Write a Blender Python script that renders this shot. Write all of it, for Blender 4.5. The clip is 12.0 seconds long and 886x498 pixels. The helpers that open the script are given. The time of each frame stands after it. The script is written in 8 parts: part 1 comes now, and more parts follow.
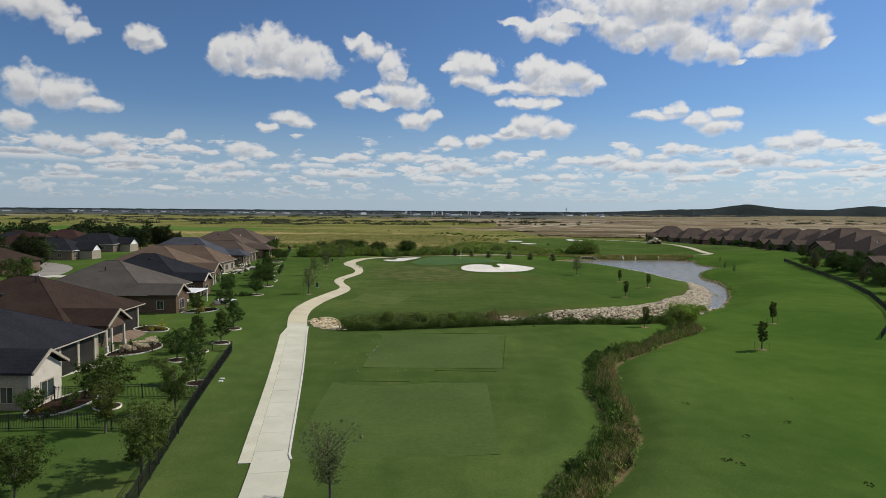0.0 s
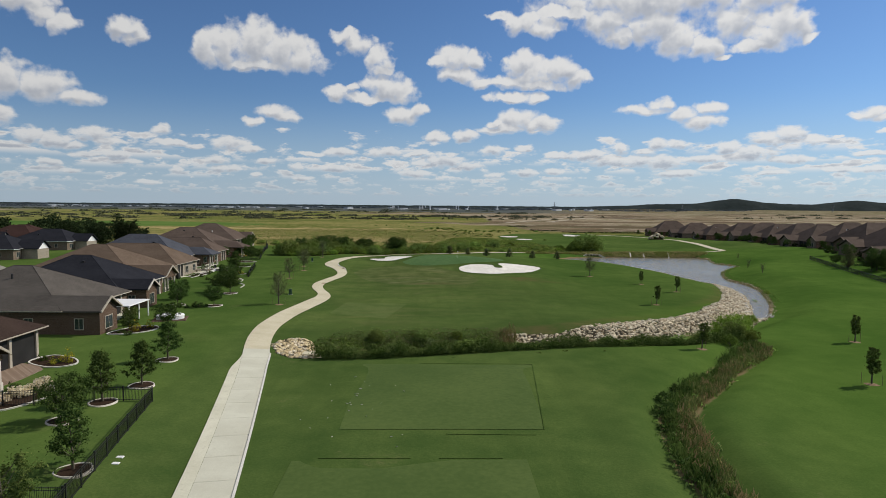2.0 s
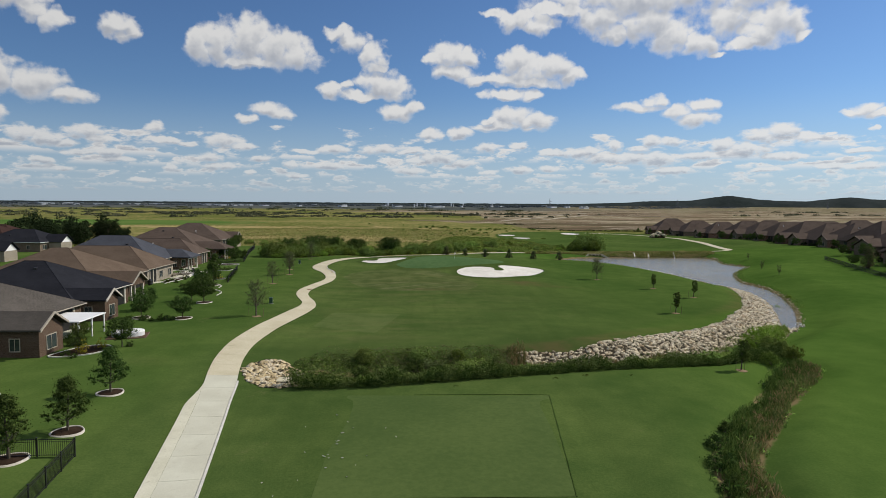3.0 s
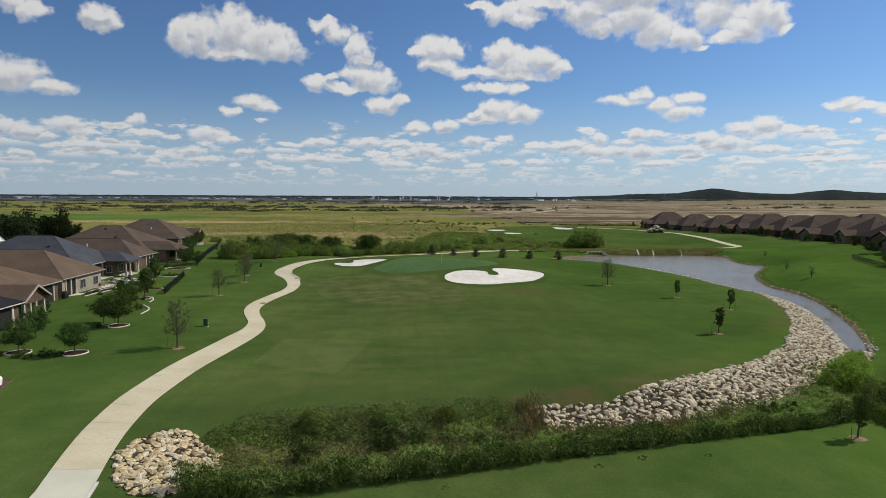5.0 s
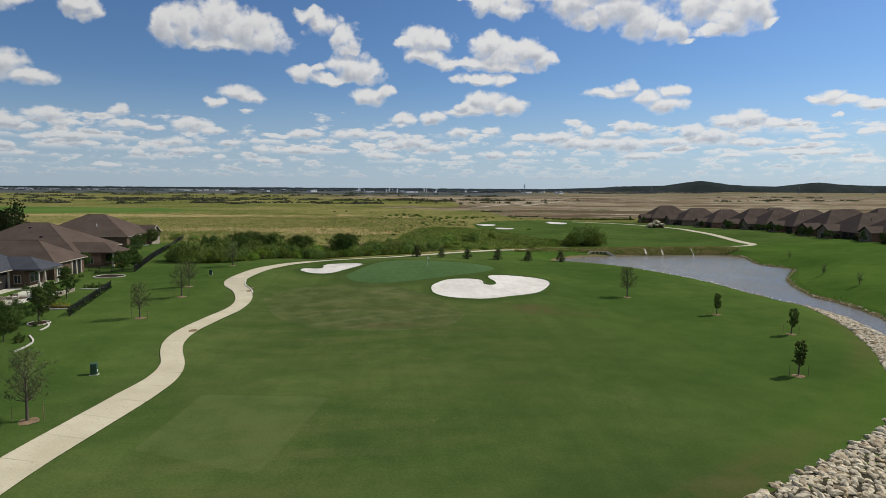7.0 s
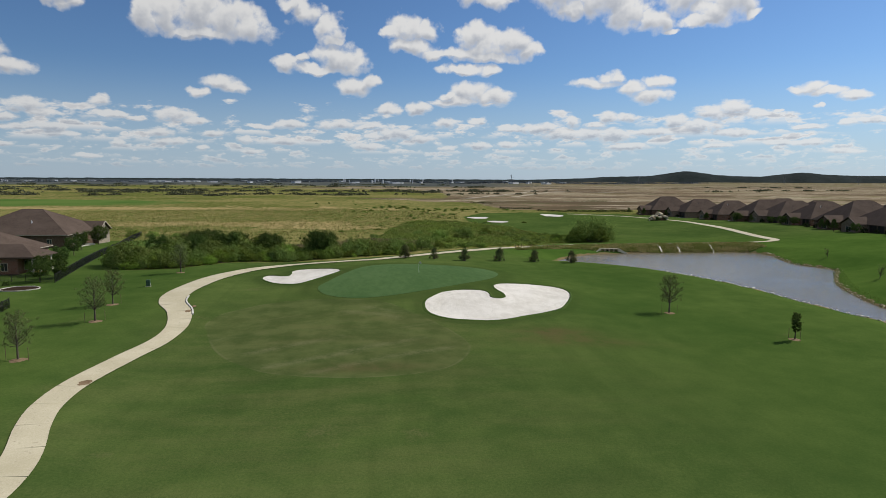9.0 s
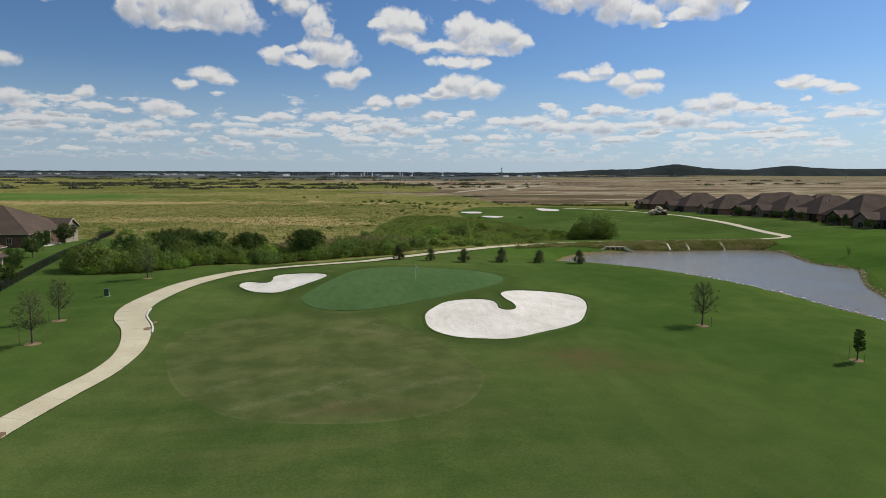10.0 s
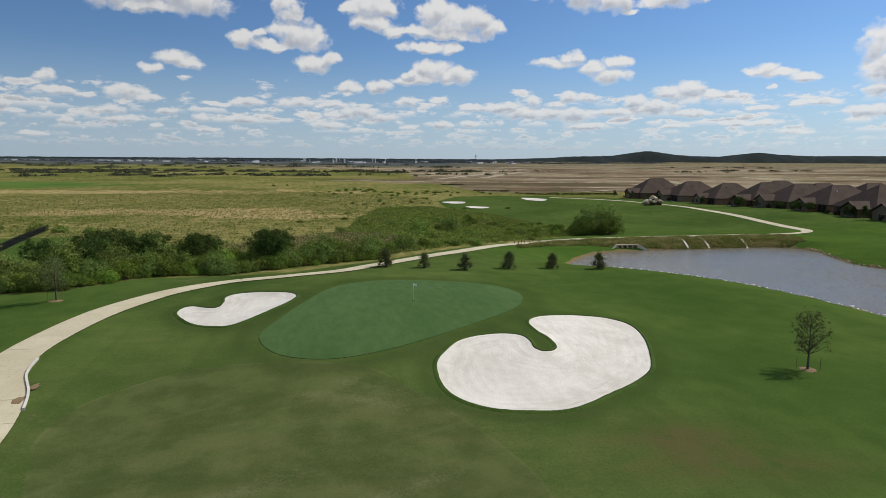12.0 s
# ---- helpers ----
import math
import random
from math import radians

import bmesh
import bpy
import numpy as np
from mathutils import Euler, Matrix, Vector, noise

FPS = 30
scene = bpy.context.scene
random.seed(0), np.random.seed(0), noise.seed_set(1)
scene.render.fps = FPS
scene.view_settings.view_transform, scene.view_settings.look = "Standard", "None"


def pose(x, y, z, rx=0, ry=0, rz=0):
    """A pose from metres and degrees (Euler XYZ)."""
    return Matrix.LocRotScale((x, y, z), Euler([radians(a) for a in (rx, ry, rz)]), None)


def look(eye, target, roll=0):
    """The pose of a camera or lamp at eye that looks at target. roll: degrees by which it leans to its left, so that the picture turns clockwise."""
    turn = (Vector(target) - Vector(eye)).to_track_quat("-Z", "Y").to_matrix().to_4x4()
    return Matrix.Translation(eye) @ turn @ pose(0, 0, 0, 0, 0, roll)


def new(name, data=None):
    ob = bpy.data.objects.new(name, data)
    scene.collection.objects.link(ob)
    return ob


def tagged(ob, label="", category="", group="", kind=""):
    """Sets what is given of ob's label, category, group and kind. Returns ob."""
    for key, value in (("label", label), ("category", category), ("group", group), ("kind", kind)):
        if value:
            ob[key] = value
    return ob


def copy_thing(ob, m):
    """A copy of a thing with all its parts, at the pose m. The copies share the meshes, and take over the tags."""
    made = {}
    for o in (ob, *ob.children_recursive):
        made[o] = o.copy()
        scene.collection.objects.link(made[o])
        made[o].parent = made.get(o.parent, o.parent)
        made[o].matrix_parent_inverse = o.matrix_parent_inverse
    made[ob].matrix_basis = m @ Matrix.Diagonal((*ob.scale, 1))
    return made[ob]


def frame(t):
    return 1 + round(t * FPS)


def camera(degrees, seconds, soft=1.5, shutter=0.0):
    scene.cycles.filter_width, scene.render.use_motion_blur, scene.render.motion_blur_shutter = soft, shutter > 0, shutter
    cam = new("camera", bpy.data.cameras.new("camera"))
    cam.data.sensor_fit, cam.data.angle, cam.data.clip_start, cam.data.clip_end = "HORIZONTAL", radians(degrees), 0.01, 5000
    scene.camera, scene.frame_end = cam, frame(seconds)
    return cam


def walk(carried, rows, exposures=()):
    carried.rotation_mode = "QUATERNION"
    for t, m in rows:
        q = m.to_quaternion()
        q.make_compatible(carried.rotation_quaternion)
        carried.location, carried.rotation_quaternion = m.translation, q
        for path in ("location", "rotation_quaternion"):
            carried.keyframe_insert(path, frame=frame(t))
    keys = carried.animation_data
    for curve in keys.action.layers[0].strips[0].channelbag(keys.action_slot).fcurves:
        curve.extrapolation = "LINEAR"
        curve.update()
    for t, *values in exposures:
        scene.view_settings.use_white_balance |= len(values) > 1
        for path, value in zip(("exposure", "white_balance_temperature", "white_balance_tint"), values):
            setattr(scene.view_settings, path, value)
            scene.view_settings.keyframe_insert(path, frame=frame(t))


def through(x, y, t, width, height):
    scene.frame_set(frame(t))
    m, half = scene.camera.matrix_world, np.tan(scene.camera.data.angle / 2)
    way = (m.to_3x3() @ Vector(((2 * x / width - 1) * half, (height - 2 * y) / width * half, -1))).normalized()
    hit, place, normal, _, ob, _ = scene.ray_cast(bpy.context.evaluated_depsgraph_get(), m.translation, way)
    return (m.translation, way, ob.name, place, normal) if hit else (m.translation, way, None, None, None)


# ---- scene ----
cam = camera(71.1, 12.0, soft=0.8)
PATH = [
    (0, (0.978, -3.788, 18.588), (0.984, -1.793, 18.46), 0.5),
    (0.5, (0.106, 1.805, 18.509), (0.13, 3.8, 18.377), 0.6),
    (1, (-0.385, 7.434, 18.282), (-0.349, 9.429, 18.146), 0.5),
    (1.5, (-0.723, 13.321, 18.019), (-0.681, 15.315, 17.877), 0.5),
    (2, (-1.05, 19.125, 18.016), (-1.003, 21.119, 17.871), 0.5),
    (2.5, (-1.194, 24.887, 18.064), (-1.139, 26.881, 17.916), 0.5),
    (3, (-1.251, 30.604, 18.221), (-1.187, 32.597, 18.068), 0.4),
    (3.2, (-1.204, 32.869, 18.255), (-1.137, 34.861, 18.098), 0.3),
    (5, (-0.229, 53.516, 18.202), (-0.121, 55.506, 18.027), 0.3),
    (5.5, (0.132, 59.439, 18.185), (0.252, 61.427, 18.005), 0.3),
    (6, (0.542, 65.178, 18.256), (0.672, 67.165, 18.07), 0.3),
    (6.5, (0.911, 71.052, 18.394), (1.052, 73.038, 18.203), 0.3),
    (7, (1.102, 76.76, 18.4), (1.252, 78.744, 18.2), 0.4),
    (7.2, (1.105, 79.091, 18.425), (1.26, 81.075, 18.219), 0.4),
    (9, (1.425, 99.849, 18.083), (1.619, 101.826, 17.854), 0.3),
    (9.5, (1.305, 105.646, 18.128), (1.512, 107.621, 17.888), 0.3),
    (10, (1.015, 111.428, 18.193), (1.242, 113.399, 17.942), 0.3),
    (10.5, (0.754, 117.173, 18.158), (1.001, 119.141, 17.896), 0.4),
    (11, (0.606, 122.562, 18.137), (0.868, 124.527, 17.865), 0.3),
    (11.5, (0.195, 128.266, 18.172), (0.48, 130.226, 17.891), 0.4),
    (12, (-0.199, 134.029, 18.312), (0.114, 135.983, 18.019), 0.4),
]
walk(cam, [(t, look(eye, target, roll)) for t, eye, target, roll in PATH])
# ---------------------------------------------------------------- light
SUN_AZ, SUN_EL = 68.0, 41.0            # degrees, clockwise from +y, and above the horizon
scene.view_settings.exposure = -0.35

CLOUDS_NORTHWEST = [(-29.8, 13.5, 1.3, 0.93), (-31.3, 14, 1.4, 0.99), (-25.4, 13.9, 1.5, 0.81), (-24.7, 13.3, 1.1, 0.91), (-33.5, 9.3, 1.6, 1.44), (-31.1, 8.7, 2.2, 1.4),
                    (-29.2, 8, 2, 0.61), (-34.1, 6.5, 1.6, 0.84), (-32.8, 14.9, 2.5, 1.34), (-19.6, 12.7, 1.6, 1.3), (-17.6, 13.1, 2, 1.58), (-15.4, 13.4, 2.8, 2.03),
                    (-13.3, 13, 3.1, 1.84), (-11.4, 12.4, 2.4, 1.23), (-15.2, 11.8, 3.2, 0.63)]
CLOUDS_NORTH_HIGH = [(-7.8, 14.6, 1.2, 0.77), (-6.2, 13.8, 1.5, 1.1), (-4.6, 12.6, 1.3, 1.26), (-4.4, 11.8, 1.1, 0.66), (-8, 9.7, 1.4, 0.67), (-6.9, 10.1, 0.7, 0.57),
                     (-3.7, 10.3, 2.4, 1.2), (-2.6, 9.9, 1.7, 0.87), (-5.7, 9.3, 2.5, 0.39), (-2.3, 8, 1.7, 0.79), (-1.2, 8.3, 1, 0.64), (2.3, 12.9, 1.7, 1.22),
                     (4.1, 12.9, 1.3, 0.85), (1.2, 12.5, 1, 0.66), (2.9, 11.4, 2.3, 0.77), (5.2, 11, 2.5, 0.53), (8.2, 12.2, 1.5, 1.18), (9.7, 11.6, 2.3, 1.38),
                     (11.8, 11.9, 1.7, 1.18), (12.9, 11.1, 1.2, 0.85), (7.5, 10.9, 2.3, 0.67), (9.8, 10.6, 2.8, 0.58), (7.4, 9.6, 2.3, 0.44), (9.7, 9.5, 1.4, 0.44)]
CLOUDS_NORTHEAST = [(8.5, 15.9, 1.9, 1.09), (10.1, 15.4, 1.7, 0.95), (12.5, 16.4, 3.9, 0.62), (15.9, 15.8, 2.7, 1.55), (16.6, 14.7, 1.6, 0.99), (19.7, 15.2, 2.8, 1.85),
                    (21.6, 13.9, 2.2, 1.64), (23.9, 13.2, 1.7, 1.15), (24.9, 12.1, 0.9, 0.31), (26, 15, 2.4, 1.62), (28.3, 13.4, 2.3, 1.19), (29.4, 14.3, 2.1, 1.92),
                    (30.8, 13.1, 1.1, 0.54), (27.2, 12.7, 2.1, 0.52), (19.2, 17.4, 9.8, 2.05), (28.1, 16.7, 3.3, 1.64), 
                    (6.1, 16.3, 1.2, 0.5), (43, 8.6, 1.2, 1.58), (43.5, 6.7, 1.4, 1.2), (43.4, 5.3, 1, 0.73)]
CLOUDS_MIDDLE = [(6.6, 6.8, 2.6, 0.45), (8.1, 7.6, 2, 0.94), (9.9, 7.1, 1.8, 0.84), (5.9, 7.3, 1.1, 0.45), (0.6, 6.1, 1.3, 0.5), (3.3, 6.2, 1.1, 0.6),
                 (-15.6, 7.1, 1, 0.47), (-13.9, 8, 1.7, 0.61), (-12.9, 7.6, 1.3, 0.52), (-23, 5.9, 0.8, 0.54), (-22.2, 4.9, 1.7, 0.36), (-20.4, 4.7, 0.9, 0.32),
                 (-27.9, 5.3, 1.7, 0.69), (-26.9, 4.8, 1.1, 0.48), (-30.6, 4.8, 1.6, 0.75), (-29.4, 4.4, 1, 0.38), (-32.2, 5, 1, 0.74), (-17.5, 5, 1.7, 0.71),
                 (-16, 4.7, 1.3, 0.43), (-18.6, 3.6, 1.2, 0.42), (-14.5, 3.6, 1, 0.39), (-17.9, 2.9, 1.7, 0.38)]
CLOUDS_MIDDLE_EAST = [(19, 8.2, 2.3, 0.52), (20.2, 8.7, 1.1, 0.57), (22.3, 7.7, 1.6, 0.66), (23.7, 7.1, 1.8, 0.7), (24.4, 8.2, 1.1, 0.51), (28.9, 5.5, 1.6, 0.78),
                      (30.2, 5.8, 1.4, 0.67), (31.9, 5.3, 1.2, 0.4), (25.8, 4.8, 1.1, 0.61), (24.3, 4, 2.2, 0.38), (27.3, 4.3, 2.6, 0.65), (30.3, 3.8, 1.8, 0.41),
                      (35.6, 7.1, 1.4, 0.63), (36.8, 6.7, 1.4, 0.33), (34.8, 7, 0.9, 0.34), (38.6, 6.4, 1.2, 0.41), (36.2, 5.7, 0.37, 0.21), (35.6, 4.2, 1.3, 0.26),
                      (38.6, 4.4, 1, 0.33), (33.5, 5.4, 0.5, 0.18), (43.2, 3.7, 2.1, 0.5), (39.9, 4.5, 1.7, 0.34)]
CLOUDS_LOW = [(-28.2, 3.7, 1.5, 0.3), (-26.4, 3.7, 1.5, 0.48), (-26, 3.2, 1.6, 0.31), (-30.9, 2.9, 0.9, 0.34), (-29.5, 2.4, 1.1, 0.21), (-21.8, 2.8, 0.6, 0.37),
              (-21.2, 3.4, 0.38, 0.19), (-10.7, 4.4, 1.4, 0.25), (-8.2, 4.6, 1.8, 0.45), (-8.7, 3.1, 2, 0.35), (-4, 4.7, 1.9, 0.5), (-1.1, 4.5, 1.5, 0.3),
              (-1.2, 2.7, 1.8, 0.41), (1.4, 3.9, 2.3, 0.66), (3.6, 3.5, 1.6, 0.51), (-0.5, 3.7, 1.2, 0.36), (5.8, 4.8, 1.4, 0.51), (8.6, 5.1, 1.1, 0.35),
              (8.7, 2.9, 1.3, 0.41), (11.5, 3, 1, 0.35), (6, 2.6, 0.9, 0.31)]
CLOUDS_LOW_EAST = [(11.7, 4.5, 1.5, 0.35), (14.2, 4.4, 2.2, 0.5), (16.2, 3.9, 2.4, 0.55), (18.4, 3.9, 2.3, 0.59), (20.6, 3.7, 2.1, 0.68), (17.1, 5, 0.7, 0.59),
                   (22, 2.8, 2.2, 0.39), (20.2, 5.3, 1.2, 0.58), (21.7, 5.3, 1, 0.48), (19.1, 4.7, 1.2, 0.34), (29.3, 2.7, 1.4, 0.23), (35.8, 2.9, 1.7, 0.35),
                   (38.1, 2.2, 1.4, 0.3), (33.6, 3, 1.2, 0.27), (-11.9, 3.2, 0.7, 0.39), (-11.4, 2.2, 1.1, 0.25), (-15.4, 2.4, 0.55, 0.24), (-24.1, 1.6, 1, 0.23),
                   (9.6, 6.5, 0.7, 0.15)]

CLOUDS = CLOUDS_NORTHWEST + CLOUDS_NORTH_HIGH + CLOUDS_NORTHEAST + CLOUDS_MIDDLE + CLOUDS_MIDDLE_EAST + CLOUDS_LOW + CLOUDS_LOW_EAST


class Nodes:
    """A short hand for node trees."""

    def __init__(self, tree):
        self.tree = tree
        tree.nodes.clear()

    def add(self, kind):
        return self.tree.nodes.new(kind)

    def link(self, a, b):
        self.tree.links.new(a, b)

    def feed(self, socket, value):
        if isinstance(value, bpy.types.NodeSocket):
            self.link(value, socket)
        elif value is not None:
            socket.default_value = value

    def math(self, op, a, b=None, c=None, clamp=False):
        node = self.add("ShaderNodeMath")
        node.operation, node.use_clamp = op, clamp
        for n, v in enumerate((a, b, c)):
            self.feed(node.inputs[n], v)
        return node.outputs[0]

    def vec(self, op, a, b=None, c=None):
        node = self.add("ShaderNodeVectorMath")
        node.operation = op
        for n, v in enumerate((a, b, c)):
            self.feed(node.inputs[n], v)
        return node.outputs["Value"] if op in ("DOT_PRODUCT", "LENGTH") else node.outputs[0]

    def noise(self, vector, scale, detail=4.0, rough=0.55, lacunarity=2.0):
        node = self.add("ShaderNodeTexNoise")
        self.feed(node.inputs["Vector"], vector)
        node.inputs["Scale"].default_value = scale
        node.inputs["Detail"].default_value = detail
        node.inputs["Roughness"].default_value = rough
        node.inputs["Lacunarity"].default_value = lacunarity
        return node.outputs["Fac"]

    def ramp(self, value, a, b, lo=0.0, hi=1.0, smooth=True):
        node = self.add("ShaderNodeMapRange")
        node.interpolation_type, node.clamp = "SMOOTHSTEP" if smooth else "LINEAR", True
        self.feed(node.inputs[0], value)
        for n, v in enumerate((a, b, lo, hi)):
            self.feed(node.inputs[n + 1], v)
        return node.outputs[0]

    def mix(self, fac, a, b, blend="MIX"):
        node = self.add("ShaderNodeMix")
        node.data_type, node.blend_type = "RGBA", blend
        self.feed(node.inputs[0], fac)
        for n, v in ((6, a), (7, b)):
            if isinstance(v, tuple):
                v = (*v[:3], 1.0)
            self.feed(node.inputs[n], v)
        return node.outputs[2]


def gain(k, value):
    three = k.add("ShaderNodeCombineXYZ")
    for n in range(3):
        k.link(value, three.inputs[n])
    return three.outputs[0]


def build_sky():
    world = bpy.data.worlds.new("sky")
    scene.world = world
    world.use_nodes = True
    k = Nodes(world.node_tree)
    sky = k.add("ShaderNodeTexSky")
    sky.sky_type, sky.sun_disc, sky.sun_elevation, sky.sun_rotation = "NISHITA", False, radians(SUN_EL), radians(SUN_AZ)
    sky.altitude, sky.air_density, sky.dust_density, sky.ozone_density = 200, 1.0, 0.2, 3.0
    way = k.add("ShaderNodeTexCoord").outputs["Generated"]
    xyz = k.add("ShaderNodeSeparateXYZ")
    k.link(way, xyz.inputs[0])
    x, y, z = xyz.outputs
    az = k.math("MULTIPLY", k.math("ARCTAN2", x, y), 180 / math.pi)
    el = k.math("MULTIPLY", k.math("ARCSINE", z), 180 / math.pi)
    flat = k.add("ShaderNodeCombineXYZ")
    k.link(az, flat.inputs[0]), k.link(el, flat.inputs[1])
    # billows bend the outlines of the clouds, less so the lower they stand
    reach = k.ramp(el, 2.0, 13.0, 0.22, 1.0, smooth=False)
    swirl = k.add("ShaderNodeTexNoise")
    k.link(flat.outputs[0], swirl.inputs["Vector"])
    swirl.inputs["Scale"].default_value, swirl.inputs["Detail"].default_value, swirl.inputs["Roughness"].default_value = 0.5, 3.5, 0.5
    pull = k.vec("MULTIPLY", k.vec("SUBTRACT", swirl.outputs["Color"], (0.5, 0.5, 0.5)), (3.4, 2.2, 0.0))
    bent = k.vec("ADD", flat.outputs[0], k.vec("MULTIPLY", pull, gain(k, reach)))
    # the same place and one a step up towards the light, in one vector
    two = k.add("ShaderNodeSeparateXYZ")
    k.link(bent, two.inputs[0])
    pair = k.add("ShaderNodeCombineXYZ")
    k.link(two.outputs[0], pair.inputs[0]), k.link(two.outputs[1], pair.inputs[1])
    k.link(k.math("ADD", two.outputs[1], k.ramp(el, 2.0, 14.0, 0.2, 0.75, smooth=False)), pair.inputs[2])
    here, above = None, None
    for a, e, w, h in CLOUDS:
        at = k.vec("MULTIPLY_ADD", pair.outputs[0], (1 / w, 1 / h, 1 / h), (-a / w, -e / h, -e / h))
        square = k.vec("MULTIPLY", at, at)
        d, up = k.vec("DOT_PRODUCT", square, (1, 1, 0)), k.vec("DOT_PRODUCT", square, (1, 0, 1))
        here = d if here is None else k.math("MINIMUM", here, d)
        above = up if above is None else k.math("MINIMUM", above, up)
    puffs = k.noise(flat.outputs[0], 0.75, 4.0, 0.5)
    lit_puffs = k.noise(k.vec("ADD", flat.outputs[0], (0.22, 0.36, 0)), 0.75, 2.5, 0.5)
    relief = k.math("SUBTRACT", puffs, lit_puffs)
    crumbs = k.noise(k.vec("MULTIPLY", flat.outputs[0], (0.8, 1.7, 1.0)), 1.3, 4.0, 0.58)
    low_share = k.ramp(el, 4.0, 10.0, 1.0, 0.0)
    wisps = k.math("MULTIPLY_ADD", k.math("SUBTRACT", crumbs, puffs), low_share, k.math("SUBTRACT", puffs, 0.5))
    body = k.math("ADD", k.math("SUBTRACT", 1.1, k.math("MINIMUM", here, 4.0)), k.math("MULTIPLY", wisps, 2.7))
    slope = k.math("SUBTRACT", k.math("MINIMUM", above, 4.0), k.math("MINIMUM", here, 4.0))
    top = k.ramp(slope, -0.7, 0.75)
    thick = k.ramp(body, -0.25, k.ramp(top, 0.0, 1.0, 1.1, 0.75))
    # rows of small flat-based clouds sinking to the horizon all round
    low, low_tone = None, None
    for n in range(7):
        base = 0.75 + 0.34 * n + 0.05 * n * n
        grow = 0.8 + 0.42 * base
        at = k.vec("MULTIPLY_ADD", flat.outputs[0], (0.75 / grow, 1.9 / grow, 0), (13.7 * n, 5.3 * n, 0.7 * n))
        lump = k.noise(at, 1.0, 4.0, 0.58)
        rise = k.math("SUBTRACT", el, base)
        body_low = k.math("SUBTRACT", k.math("SUBTRACT", lump, 0.475), k.math("MULTIPLY", rise, 0.26 / grow))
        there = k.math("MULTIPLY", k.ramp(body_low, -0.02, 0.09), k.ramp(rise, -0.14 * grow, 0.16 * grow))
        there = k.math("MULTIPLY", there, k.ramp(rise, 1.1 * grow, 0.7 * grow))
        tone = k.math("ADD", k.math("MULTIPLY", rise, 0.9 / grow), k.math("SUBTRACT", 0.55, k.math("MULTIPLY", body_low, 2.6)))
        if low is None:
            low, low_tone = there, tone
        else:
            low_tone = k.math("MULTIPLY_ADD", k.math("SUBTRACT", tone, low_tone), there, low_tone)
            low = k.math("MAXIMUM", low, there)
    # a broken field higher up and behind, outside the named clouds
    deck = k.add("ShaderNodeCombineXYZ")
    over = k.math("ADD", k.math("MAXIMUM", z, 0.0), 0.03)
    k.link(k.math("DIVIDE", x, over), deck.inputs[0]), k.link(k.math("DIVIDE", y, over), deck.inputs[1])
    field = k.noise(deck.outputs[0], 0.36, 6.0, 0.6)
    behind = k.math("MULTIPLY", k.ramp(k.math("ABSOLUTE", az), 46, 62), k.ramp(el, 4.5, 6.0))
    where = k.math("MAXIMUM", behind, k.ramp(el, 21, 27))
    far_field = k.math("MULTIPLY", k.ramp(field, 0.47, 0.57), k.math("MULTIPLY", where, 0.8))
    small = k.math("MULTIPLY", k.math("MAXIMUM", low, far_field), k.ramp(el, 0.5, 3.4, 0.32, 0.92, smooth=False))
    faint = k.ramp(el, 1.5, 7.0, 0.72, 0.97, smooth=False)
    cover = k.math("MAXIMUM", k.math("MULTIPLY", thick, faint), small)
    # sunlit tops and grey bases
    deep = k.ramp(body, 0.5, 1.3, 0.0, 0.3)
    shade = k.math("ADD", k.math("SUBTRACT", top, deep), k.math("MULTIPLY", relief, 1.2))
    tone = k.math("MULTIPLY_ADD", k.math("SUBTRACT", k.ramp(shade, -0.15, 0.8), k.ramp(low_tone, 0.1, 0.8)), thick, k.ramp(low_tone, 0.1, 0.8))
    white = k.mix(tone, (6.0, 6.4, 7.2), (11.0, 10.95, 10.85))
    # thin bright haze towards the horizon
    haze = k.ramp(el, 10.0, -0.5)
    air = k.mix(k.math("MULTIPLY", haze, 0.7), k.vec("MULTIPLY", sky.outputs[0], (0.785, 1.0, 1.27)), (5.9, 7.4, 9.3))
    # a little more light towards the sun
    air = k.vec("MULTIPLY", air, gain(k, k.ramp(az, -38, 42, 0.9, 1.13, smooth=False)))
    white = k.vec("MULTIPLY", white, gain(k, k.ramp(az, -38, 42, 0.86, 1.07, smooth=False)))
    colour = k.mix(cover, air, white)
    back = k.add("ShaderNodeBackground")
    k.link(colour, back.inputs["Color"])
    back.inputs["Strength"].default_value = 0.085
    k.link(back.outputs[0], k.add("ShaderNodeOutputWorld").inputs["Surface"])


build_sky()
sun = new("sun", bpy.data.lights.new("sun", "SUN"))
sun.data.energy, sun.data.angle, sun.data.color = 5.0, radians(0.55), (1.0, 0.93, 0.82)
sun.matrix_world = look((0, 0, 200), Vector((0, 0, 200)) - Vector((math.sin(radians(SUN_AZ)) * math.cos(radians(SUN_EL)),
                        math.cos(radians(SUN_AZ)) * math.cos(radians(SUN_EL)), math.sin(radians(SUN_EL)))))


